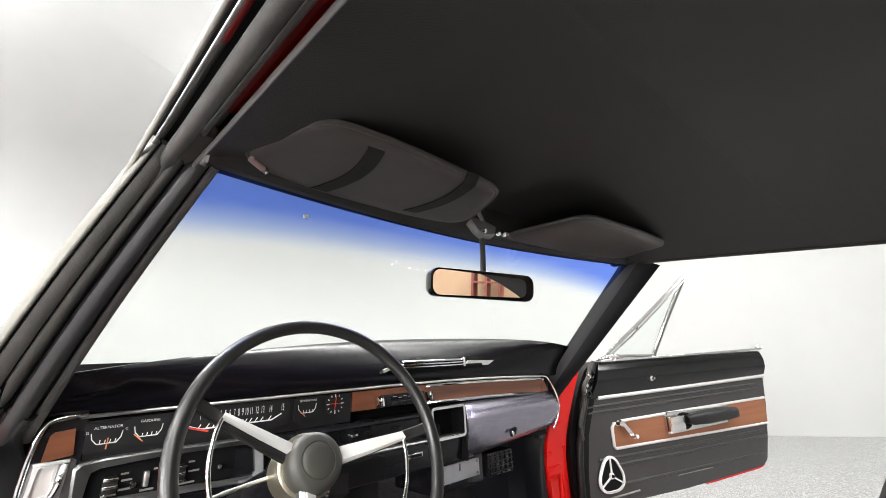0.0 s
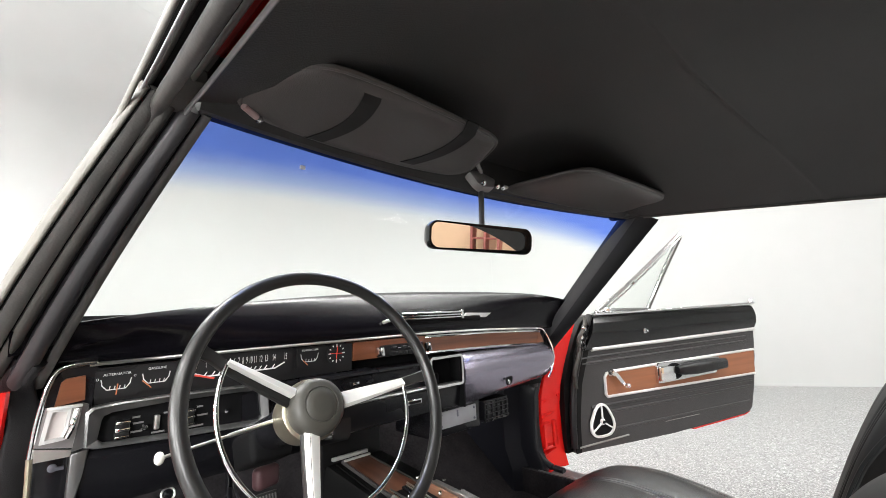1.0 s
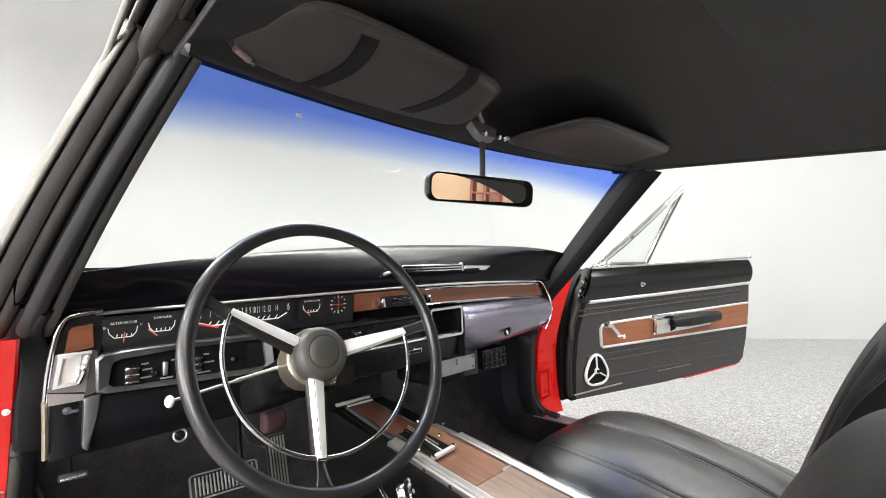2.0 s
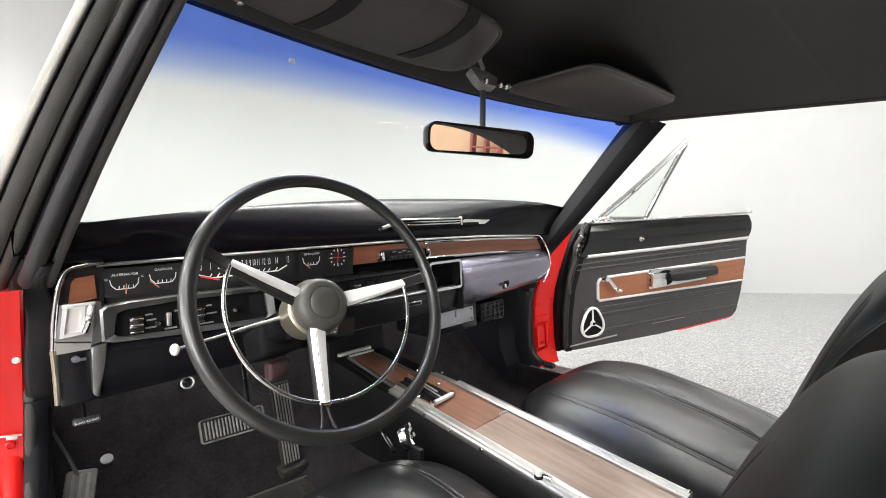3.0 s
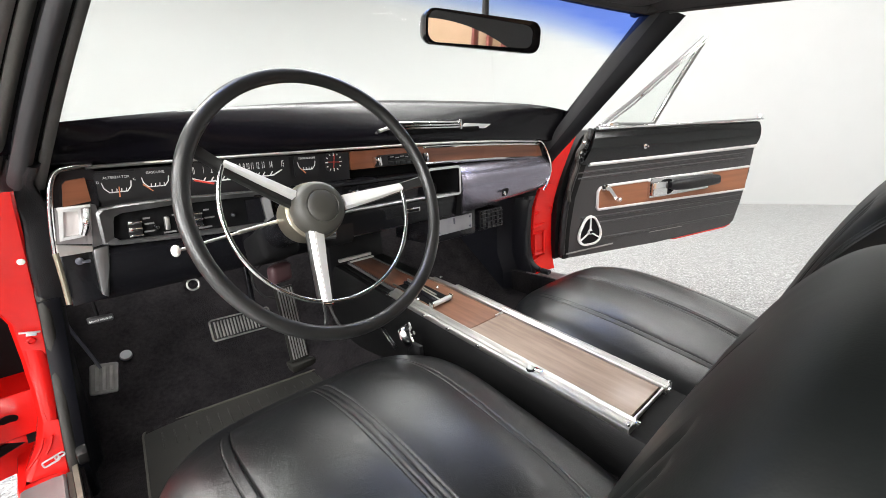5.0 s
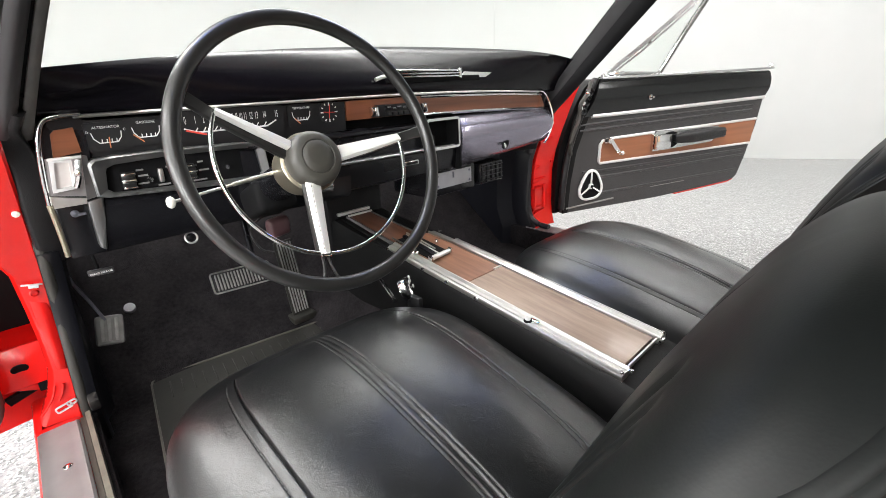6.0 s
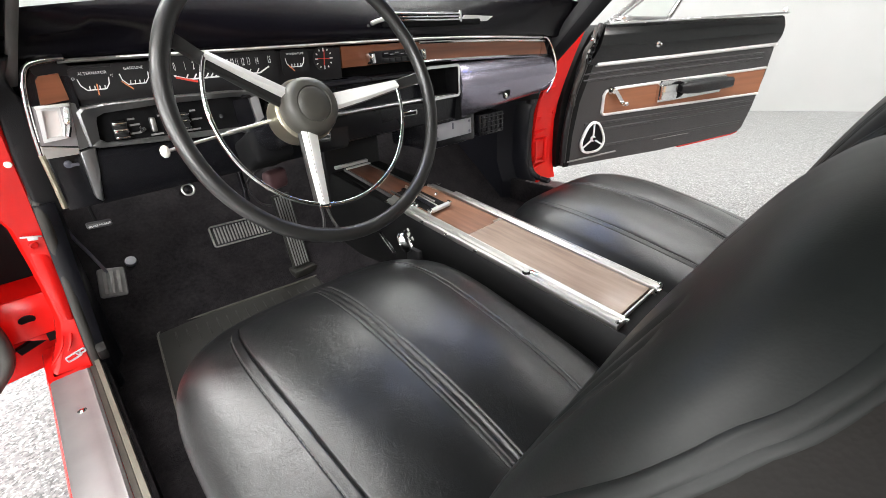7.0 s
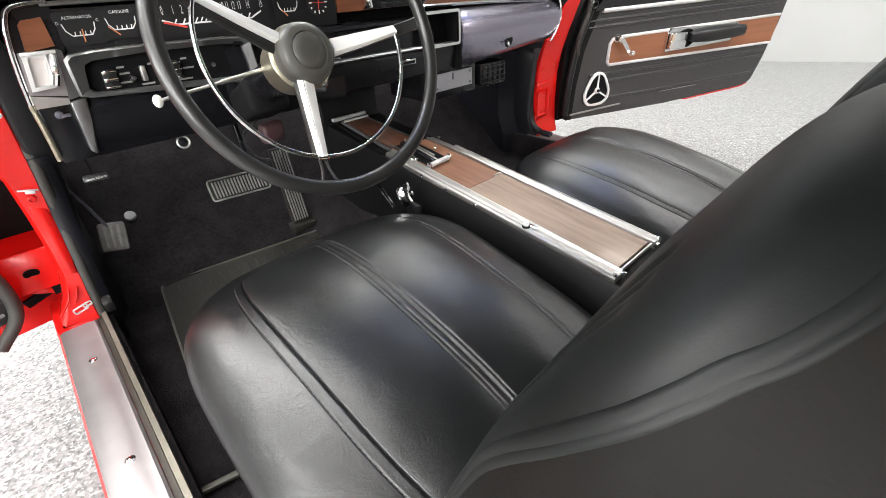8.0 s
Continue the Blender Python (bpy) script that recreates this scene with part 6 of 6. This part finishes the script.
    # hinges
    for z in (0.50, 0.80) if s > 0 else ():
        bm = boxed(m @ Vector((-0.06, z, -0.06 - 0.03 * (s > 0))), (0.09, 0.05, 0.075), bevel=0.006)
        h_ = part("hinge", bm, M_RED, root, "red painted hinge")
        part("hinge_pin", tube(bmesh.new(), [m @ Vector((-0.10, z - 0.05, -0.01)), m @ Vector((-0.10, z + 0.05, -0.01))], 0.008, 10, up=(0, 1, 0)), M_RED, h_)
    if s < 0:
        # the door's bare hinge end: red plates, a drilled web and the thick seal
        tilt = Matrix.Rotation(radians(-18), 3, "X")
        web = part("hinge_web", boxed((-0.846, 0.555, 0.465), (0.110, 0.012, 0.085), tilt, bevel=0.004), M_RED, root, "red painted drilled web")
        hole = pose(-0.834, 0.5465, 0.466, 90 + 18)
        part("web_hole", lathe(bmesh.new(), hole @ Matrix.Diagonal((0.98, 0.80, 1, 1)), [(0.014, 0), (0.014, 0.0022), (0.0125, 0.0024), (0.0, 0.0010)], 20), M_DEEP, web)
        part("hinge_upper", boxed((-0.900, 0.575, 0.585), (0.060, 0.03, 0.13), bevel=0.006), M_RED, root)
        part("hinge_cavity", boxed((-0.90, 0.66, 0.50), (0.22, 0.012, 0.40)), M_RED, root, "shadowed red inner panel")
        # near-black boxes, here and on the web, stand for the shade in gaps
        part("hinge_gap", boxed((-0.835, 0.62, 0.63), (0.09, 0.02, 0.20)), M_DEEP, root)
        part("hinge_lower", boxed((-0.865, 0.585, 0.375), (0.13, 0.02, 0.09), Matrix.Rotation(radians(10), 3, "Z"), bevel=0.005), M_RED, root)
        part("hinge_bracket", boxed((-0.822, 0.555, 0.415), (0.060, 0.02, 0.014), Matrix.Rotation(radians(24), 3, "Y"), bevel=0.003), M_RED, root)
        part("web_slot", boxed((-0.808, 0.546, 0.425), (0.020, 0.006, 0.040), tilt), M_DEEP, web)
        part("web_slot", boxed((-0.845, 0.560, 0.405), (0.055, 0.012, 0.016), Matrix.Rotation(radians(-18), 3, "Y")), M_DEEP, web)
        part("web_rib", boxed((-0.855, 0.550, 0.436), (0.090, 0.012, 0.010), Matrix.Rotation(radians(-14), 3, "Y"), bevel=0.003), M_RED, web)
        path = smooth_path([(-0.930, 0.50, 0.575), (-0.892, 0.495, 0.535), (-0.876, 0.49, 0.480), (-0.884, 0.485, 0.415), (-0.930, 0.475, 0.365)], 6)
        part("hinge_seal", tube(bmesh.new(), path, 0.012, 10, up=(0, 1, 0)), M_RUBBER, root, "thick black rubber seal")
    # window crank
    bm = lathe(bmesh.new(), m @ Matrix.Translation((0.228, 0.700, 0.006)), [(0.018, 0), (0.018, 0.006), (0.013, 0.012), (0.012, 0.022), (0, 0.024)], 20)
    cr = part("window_crank", bm, M_CHROME, root, "chrome window crank")
    part("crank_arm", prism(bmesh.new(), [(0.218, 0.704), (0.236, 0.709), (0.290, 0.650), (0.276, 0.640)], m @ Matrix.Translation((0, 0, 0.022)), 0.008), M_CHROME, cr)
    bm = lathe(bmesh.new(), m @ Matrix.Translation((0.283, 0.645, 0.028)), [(0.009, 0), (0.010, 0.008), (0.009, 0.024), (0.006, 0.027), (0, 0.027)], 16)
    part("crank_knob", bm, M_CHROME, cr, "chrome crank knob")
    # armrest with its chrome base and latch handle
    base = pr("armrest_base", [(0.512, 0.624), (0.60, 0.624), (0.95, 0.630), (0.99, 0.69), (0.985, 0.704), (0.53, 0.714), (0.512, 0.70)], 0.006, 0.020, M_CHROME, lb="chrome armrest base")
    bm = bmesh.new()
    rows = []
    for u, z0, z1, d in ((0.640, 0.660, 0.688, 0.030), (0.662, 0.650, 0.696, 0.050), (0.74, 0.646, 0.700, 0.060), (0.90, 0.648, 0.700, 0.058), (0.985, 0.650, 0.698, 0.052), (1.0, 0.656, 0.694, 0.036)):
        c = (z0 + z1) / 2
        rows.append([m @ Vector((u, c + (z1 - z0) / 2 * q[1] * 2, 0.012 + d * (q[0] + 0.5))) for q in rounded(1, 1, 0.3, 3)])
    skin(bm, rows, close_u=True, caps=True)
    part("armrest", bm, M_VINYL, root, "padded dark grey armrest")
    lt = part("latch_cup", lathe(bmesh.new(), m @ Matrix.Translation((0.630, 0.668, 0.020)) @ Matrix.Diagonal((1.3, 0.85, 1, 1)), [(0.045, 0), (0.043, 0.006), (0.03, 0.004), (0, 0.002)], 24), M_DEEP, root)
    part("latch_handle", boxed(m @ Vector((0.565, 0.664, 0.030)), (0.100, 0.018, 0.066), Matrix.Rotation(math.atan2(a.y, a.x), 3, "Z"), bevel=0.005), M_CHROME, root, "chrome latch handle")
    # lock pin
    bm = lathe(bmesh.new(), m @ Matrix.Translation((0.455, 0.868, 0.022)), [(0.013, 0), (0.012, 0.004), (0.005, 0.006), (0.005, 0.018), (0, 0.02)], 16)
    part("lock_pin", bm, M_CHROME, root)
    # speaker: a rounded triangular rim with three arms
    sc = m @ Matrix.Translation((0.149, 0.508, 0.002)) @ Matrix.Rotation(radians(90), 4, "Z")
    tri = lambda r, w: [((r - w * 0.0065 * (1 - math.cos(3 * t))) * math.cos(t), (r - w * 0.0065 * (1 - math.cos(3 * t))) * math.sin(t)) for t in (2 * math.pi * k / 48 for k in range(48))]
    spk = part("speaker", prism(bmesh.new(), tri(0.073, 1), sc, 0.004), M_DEEP, root, "door speaker behind a white rounded triangular rim")
    o_, i_ = tri(0.075, 1), tri(0.0655, 0.95)
    rows = [[sc @ Vector((*q, 0.002)) for q in o_], [sc @ Vector((*q, 0.010)) for q in o_], [sc @ Vector((*q, 0.012)) for q in i_], [sc @ Vector((*q, 0.002)) for q in i_]]
    part("speaker_rim", skin(bmesh.new(), rows, close_u=True, close_v=True), M_WHITE, spk, "white speaker rim")
    for k in range(3):
        t = 2 * math.pi * k / 3
        q = sc @ Matrix.Rotation(t, 4, "Z")
        part("speaker_arm", prism(bmesh.new(), [(0.006, -0.0035), (0.068, -0.0026), (0.068, 0.0026), (0.006, 0.0035)], q @ Matrix.Translation((0, 0, 0.006)), 0.005), M_WHITE, spk)
    part("speaker_hub", lathe(bmesh.new(), sc, [(0.0125, 0.004), (0.0125, 0.010), (0.010, 0.013), (0, 0.014)], 20), M_WHITE, spk)
    part("speaker_cap", lathe(bmesh.new(), sc, [(0.007, 0.012), (0.006, 0.018), (0, 0.018)], 14), M_DEEP, spk)
    # vent window
    bead("vent_front_frame", [(0.200, 0.962), (0.40, 1.070), (0.62, 1.202), (0.872, 1.355)], 0.009, M_CHROME, "slim chrome vent window frame", h=-0.02)
    bead("vent_inner_frame", [(0.236, 0.966), (0.41, 1.058), (0.62, 1.184), (0.856, 1.327)], 0.004, M_CHROME, h=-0.012)
    bead("vent_division_bar", [(0.871, 1.352), (0.694, 1.154), (0.540, 0.960)], 0.009, M_CHROME, "chrome division bar", h=-0.02)
    bead("vent_rubber", [(0.855, 1.325), (0.682, 1.132), (0.530, 0.948)], 0.006, M_RUBBER, h=-0.012)
    bead("vent_foot", [(0.20, 0.970), (0.34, 0.972), (0.540, 0.966)], 0.007, M_CHROME, h=-0.012)
    part("vent_latch", boxed(m @ Vector((0.265, 0.972, 0.004)), (0.06, 0.02, 0.02), Matrix.Rotation(math.atan2(a.y, a.x), 3, "Z"), bevel=0.006), M_CHROME, root)
    part("vent_pivot", lathe(bmesh.new(), m @ Matrix.Translation((0.462, 1.092, -0.02)), [(0.008, 0), (0.008, 0.008), (0, 0.009)], 12), M_RUBBER, root)
    pane = part("vent_pane", prism(bmesh.new(), [(0.22, 0.966), (0.536, 0.966), (0.855, 1.338)], m @ Matrix.Translation((0, 0, -0.021)), 0.003), M_PANE, root, "clear vent window pane")
    pane.visible_shadow = False
    return root


M_WOODD = mat("door_woodgrain", (0.27, 0.105, 0.050), 0.38, vary=0.12, scale=55, stretch=(0.05, 0.05, 1), dark=(0.20, 0.075, 0.032))
door(1, "passenger_door", "open red car door with a charcoal card and woodgrain inlay")
door(-1, "driver_door", "wide-open red car door seen at its hinge edge")


# ---- overhead things ----
def visor(name, outline, straps, label):
    cx = sum(p[0] for p in outline) / len(outline)
    root = thing(name, label, "sun visor", (cx, -0.08, 1.27), group="sun visors")

    def z_of(y):
        return 1.275 - 0.02 * (y + 0.06)

    bm = bmesh.new()
    n = len(outline)
    cy = sum(p[1] for p in outline) / n
    rows = []
    for sh, dz in ((0.0, -0.011), (0.55, -0.0105), (0.86, -0.0095), (0.95, -0.007), (0.985, -0.004), (1.0, 0.0), (0.985, 0.006), (0.9, 0.010), (0.0, 0.010)):
        rows.append([(cx + (x - cx) * max(sh, 0.01), cy + (y - cy) * max(sh, 0.01), z_of(cy + (y - cy) * sh) + dz) for x, y in outline])
    skin(bm, rows, close_u=True, caps=True)
    part("visor_body", bm, M_VISOR, root, "soft dark grey vinyl pad", angle=60)
    edge = [(x, y, z_of(y)) for x, y in outline]
    part("visor_edge", tube(bmesh.new(), edge + edge[:1], 0.0042, 8), M_VISOR, root, "rolled vinyl edge")
    for x in straps:
        rows = []
        for k in range(13):
            y = -0.189 + 0.183 * k / 12
            z = z_of(y) - 0.0122 + 0.010 * max(0, abs(k - 6) - 5) ** 2
            dx = 0.022 * math.sin(math.pi * k / 12)
            rows.append([(x - 0.013 + dx, y, z), (x + 0.013 + dx, y, z), (x + 0.013 + dx, y, z + 0.002), (x - 0.013 + dx, y, z + 0.002)])
        part("strap", skin(bmesh.new(), rows, close_u=True, caps=True), M_STRAP, root, "black elastic strap")
    return root


def soften(pts, n=6):
    q = [Vector((*p, 0)) for p in pts]
    out = []
    for i in range(len(q)):
        a, b, c = q[i - 1], q[i], q[(i + 1) % len(q)]
        p0 = b + (a - b).normalized() * min(0.055, (a - b).length * 0.45)
        p1 = b + (c - b).normalized() * min(0.055, (c - b).length * 0.45)
        for k in range(n + 1):
            t = k / n
            r = p0 * (1 - t) ** 2 + b * 2 * t * (1 - t) + p1 * t * t
            out.append((r.x, r.y))
    return out


v1 = visor("sun_visor", soften([(-0.548, -0.060), (-0.532, -0.130), (-0.502, -0.192), (-0.40, -0.194), (-0.165, -0.172), (-0.136, -0.130), (-0.080, -0.002), (-0.20, 0.012), (-0.39, 0.002), (-0.510, -0.022)]), (-0.425, -0.246),
           "dark vinyl sun visor folded up with two black straps")
part("visor_pin", tube(bmesh.new(), [(-0.536, -0.057, 1.267), (-0.526, -0.051, 1.265), (-0.515, -0.0445, 1.263)], 0.0046, 10), mat("rosy_pivot_plastic", (0.42, 0.30, 0.29), 0.35), v1, "pinkish pivot pin")
part("pin_tip", lathe(bmesh.new(), Matrix.Translation((-0.511, -0.0425, 1.2615)), [(0.001, -0.0056), (0.0044, -0.0036), (0.0056, 0.0), (0.0044, 0.0036), (0.001, 0.0056)], 12), M_CHROME, v1, "bright pin tip")
visor("sun_visor", soften([(0.066, 0.018), (0.088, -0.100), (0.106, -0.188), (0.34, -0.195), (0.565, -0.194), (0.592, -0.150), (0.578, -0.02), (0.34, 0.010)]), (),
      "dark vinyl sun visor folded up, its inner end drooping")

M_BRACKET = mat("dull_grey_metal", (0.34, 0.335, 0.33), 0.45, metal=0.2)
mirror = thing("rear_view_mirror", "black-framed rear-view mirror on a slim stem", "mirror", (-0.02, -0.01, 1.27))
MA = Matrix.Translation((-0.054, -0.022, 1.1405))
MM = MA @ Matrix.Rotation(radians(-17), 4, "Z") @ Matrix.Rotation(radians(2.5), 4, "Y") @ Matrix.Rotation(radians(90 + 5.5), 4, "X")
out_m = rounded(0.243, 0.056, 0.019, 6)
rows = []
for sc_, d in ((0.90, -0.022), (0.97, -0.016), (1.0, -0.004), (1.0, 0.006), (0.985, 0.009)):
    rows.append([MM @ Vector((u * (1 - (1 - sc_) * 0.4), v * sc_, d)) for u, v in out_m])
rows.append([MM @ Vector((u * 0.908 - 0.006, v * (0.82 - 0.10 * (u / 0.12)), 0.0085)) for u, v in out_m])
rows.append([MM @ Vector((u * 0.902 - 0.006, v * (0.805 - 0.10 * (u / 0.12)), 0.0065)) for u, v in out_m])
part("mirror_case", skin(bmesh.new(), rows, close_u=True, caps=True), M_SHINYBLACK, mirror, "black plastic case")
part("mirror_glass", prism(bmesh.new(), [(u * 0.90 - 0.006, v * (0.80 - 0.10 * (u / 0.12))) for u, v in out_m], MM @ Matrix.Translation((0, 0, 0.006)), 0.0012), M_MIRROR, mirror, "silvered glass", angle=20)
part("stem", sweep(bmesh.new(), smooth_path([(-0.020, 0.0, 1.258), (-0.028, -0.006, 1.22), (-0.036, -0.010, 1.172), (-0.038, -0.012, 1.150)], 4), circle(0.0068, 10, 0.0055), up=(0, 1, 0)), M_GASKET, mirror, "grey stem")
bm = prism(bmesh.new(), [(-0.048, 0.016), (-0.038, -0.012), (-0.026, -0.022), (0.016, -0.016), (0.036, 0.012), (0.000, 0.022), (-0.030, 0.024)], facing(-0.008, 0.008, 1.266, 25), 0.020)
bmesh.ops.bevel(bm, geom=list(bm.edges), offset=0.004, segments=2, affect="EDGES", profile=0.5)
part("bracket", bm, M_BRACKET, mirror, "pale grey metal bracket")
part("bracket_hook", tube(bmesh.new(), smooth_path([(-0.040, -0.022, 1.284), (-0.058, -0.030, 1.292), (-0.070, -0.040, 1.296)], 3), 0.0045, 8), M_BRACKET, mirror)
for x in (-0.034, 0.012, 0.030):
    part("bracket_screw", lathe(bmesh.new(), Matrix.Translation((x, -0.020, 1.262)) @ Matrix.Rotation(radians(120), 4, "X"), [(0.006, 0), (0.005, 0.004), (0, 0.005)], 10), M_CHROME, mirror)
bm = boxed((0.050, -0.012, 1.268), (0.014, 0.012, 0.008), bevel=0.003)
piece("visor_clip", bm, M_BRUSHED, "small bright clip on the header", "clip")

# ---- footwell things ----
M_KNOBGREY = mat("pale_worn_rubber", (0.30, 0.295, 0.28), 0.5, vary=0.25, scale=60)
pb = thing("parking_brake", "worn parking brake pedal on a thin grey arm", "pedal", (-0.68, 0.62, 0.50))
pm = Matrix.Rotation(radians(-28), 3, "X") @ Matrix.Rotation(radians(12), 3, "Y")
PC = Vector((-0.678, 0.555, 0.482))
part("pedal_pad", boxed(PC, (0.052, 0.014, 0.066), pm, bevel=0.006), M_PAD_GREY, pb, "grey worn ribbed rubber pad")
for k in (-1, 0, 1):
    part("pad_rib", boxed(PC + pm @ Vector((0.0125 * k, -0.009, 0)), (0.0065, 0.008, 0.050), pm, bevel=0.001), M_KNOBGREY, pb)
part("pedal_arm", sweep(bmesh.new(), smooth_path([PC + Vector((-0.002, 0.006, 0.025)), PC + Vector((-0.015, 0.01, 0.07)), (-0.713, 0.57, 0.62), (-0.715, 0.60, 0.70)], 4), rounded(0.006, 0.012, 0.002), up=(0, 1, 0)), M_STEEL, pb, "thin grey steel arm")

bp = thing("brake_pedal", "wide ribbed brake pedal with a bright rim", "pedal", (-0.40, 0.5, 0.54))
bmm = Matrix.Rotation(radians(-30), 3, "X") @ Matrix.Rotation(radians(3), 3, "Y")
BC = Vector((-0.397, 0.50, 0.530))
part("pedal_pad", boxed(BC, (0.142, 0.014, 0.052), bmm, bevel=0.005), M_FACE, bp, "black ribbed rubber pad")
part("pedal_rim", frame_bm(Matrix.Translation(BC) @ bmm.to_4x4() @ Matrix.Rotation(radians(90), 4, "X") @ Matrix.Translation((0, 0, 0.004)), 0.144, 0.054, 0.008, 0.0032, 0.006), M_BRUSHED, bp, "bright metal rim")
for k in range(17):
    part("pad_rib", boxed(BC + bmm @ Vector((-0.060 + 0.0075 * k, -0.008, 0)), (0.0034, 0.005, 0.040), bmm, bevel=0.0008), M_PEDAL, bp)
part("pedal_arm", sweep(bmesh.new(), smooth_path([BC + Vector((0.04, 0.01, 0.0)), (-0.345, 0.56, 0.60), (-0.335, 0.60, 0.70), (-0.335, 0.58, 0.80)], 4), rounded(0.010, 0.022, 0.003), up=(0, 1, 0)), M_PANEL, bp)

ac = thing("accelerator_pedal", "long ribbed rubber accelerator pedal on the floor", "pedal", (-0.225, 0.60, 0.30))
am = Matrix.Rotation(radians(-13), 3, "X")
AC = Vector((-0.224, 0.615, 0.435))
part("pedal_pad", boxed(AC, (0.056, 0.012, 0.235), am, bevel=0.004), M_MAT, ac, "dusty ribbed rubber pad")
for k in range(6):
    part("pad_rib", boxed(AC + am @ Vector((-0.020 + 0.008 * k, -0.008, 0.004)), (0.0036, 0.005, 0.215), am, bevel=0.001), M_PEDAL, ac)
part("pedal_heel", boxed((-0.225, 0.585, 0.318), (0.075, 0.05, 0.022), bevel=0.006), M_MAT, ac, "dusty rubber heel hinge")
part("pedal_rod", tube(bmesh.new(), smooth_path([(-0.250, 0.64, 0.52), (-0.285, 0.65, 0.54), (-0.300, 0.66, 0.60), (-0.24, 0.68, 0.63)], 4), 0.003, 8), M_TRIM, ac)
piece("column_bracket", boxed((-0.306, 0.44, 0.654), (0.062, 0.03, 0.048), Matrix.Rotation(radians(18), 3, "Z"), bevel=0.012, seg=3), mat("primer_brown", (0.095, 0.045, 0.050), 0.45), "dull reddish steel bracket under the column", "bracket")

ds = thing("dimmer_switch", "chrome-capped foot dimmer switch on the toe board", "foot switch", (-0.622, 0.75, 0.43))
dm = Matrix.Translation((-0.617, 0.772, 0.416)) @ Matrix.Rotation(radians(38), 4, "X")
part("switch_stem", lathe(bmesh.new(), dm, [(0.014, 0), (0.012, 0.012), (0.009, 0.014), (0.009, 0.030)], 16), M_STEEL, ds)
part("switch_cap", lathe(bmesh.new(), dm, [(0.013, 0.028), (0.014, 0.032), (0.013, 0.040), (0, 0.041)], 18), M_GREY, ds, "grey metal cap")

hr = thing("brake_release_handle", "small black pull handle lettered in white", "handle", (-0.666, 0.42, 0.66))
part("handle_bar", boxed((-0.665, 0.42, 0.6580), (0.040, 0.014, 0.011), Matrix.Rotation(radians(4), 3, "Y"), bevel=0.003), M_TRIM, hr)
words("BRAKE RELEASE", facing(-0.665, 0.4125, 0.6580, 0), 0.0050, M_WHITE, hr, "lettering", "white lettering")
part("handle_stem", tube(bmesh.new(), [(-0.668, 0.425, 0.662), (-0.668, 0.46, 0.69), (-0.668, 0.50, 0.74)], 0.003, 8, up=(0, 1, 0)), M_DEEP, hr)
vk = thing("vent_pull_knob", "round black pull knob with a bright ring under the dash", "knob", (-0.50, 0.42, 0.68))
part("knob_body", lathe(bmesh.new(), facing(-0.518, 0.345, 0.703, 20), [(0.007, -0.05), (0.007, 0), (0.008, 0.003), (0, 0.005)], 18), M_PANEL, vk)
part("knob_ring", ring(bmesh.new(), facing(-0.518, 0.340, 0.704, 20), 0.0105, 0.0019, n=28, k=8), M_BRUSHED, vk, "bright ring")
piece("fuse_bracket", boxed((-0.56, 0.36, 0.738), (0.07, 0.03, 0.014), bevel=0.003), M_PANEL, "small black steel bracket below the dash", "bracket")

# rubber floor mat with a raised rim and ribs
fm_ = thing("floor_mat", "smoky worn rubber floor mat with a raised rim", "floor mat", (-0.42, 0.3, 0.292))
MT = Matrix.Translation((-0.432, 0.370, 0.297)) @ Matrix.Rotation(radians(-7), 4, "Z")
part("mat_sheet", prism(bmesh.new(), rounded(0.46, 0.40, 0.03), MT, 0.004), M_MAT, fm_)
part("mat_rim", frame_bm(MT @ Matrix.Translation((0, 0, 0.003)), 0.46, 0.40, 0.03, 0.004, 0.005), M_MATRIM, fm_, "paler raised rim")
for k in range(17):
    part("mat_rib", box(bmesh.new(), MT @ Vector((-0.190 + 0.0245 * k, 0.125, 0.0042)), (0.0032, 0.075 - 0.012 * (k % 2), 0.0026), MT.to_3x3(), bevel=0.0008), M_MAT, fm_)
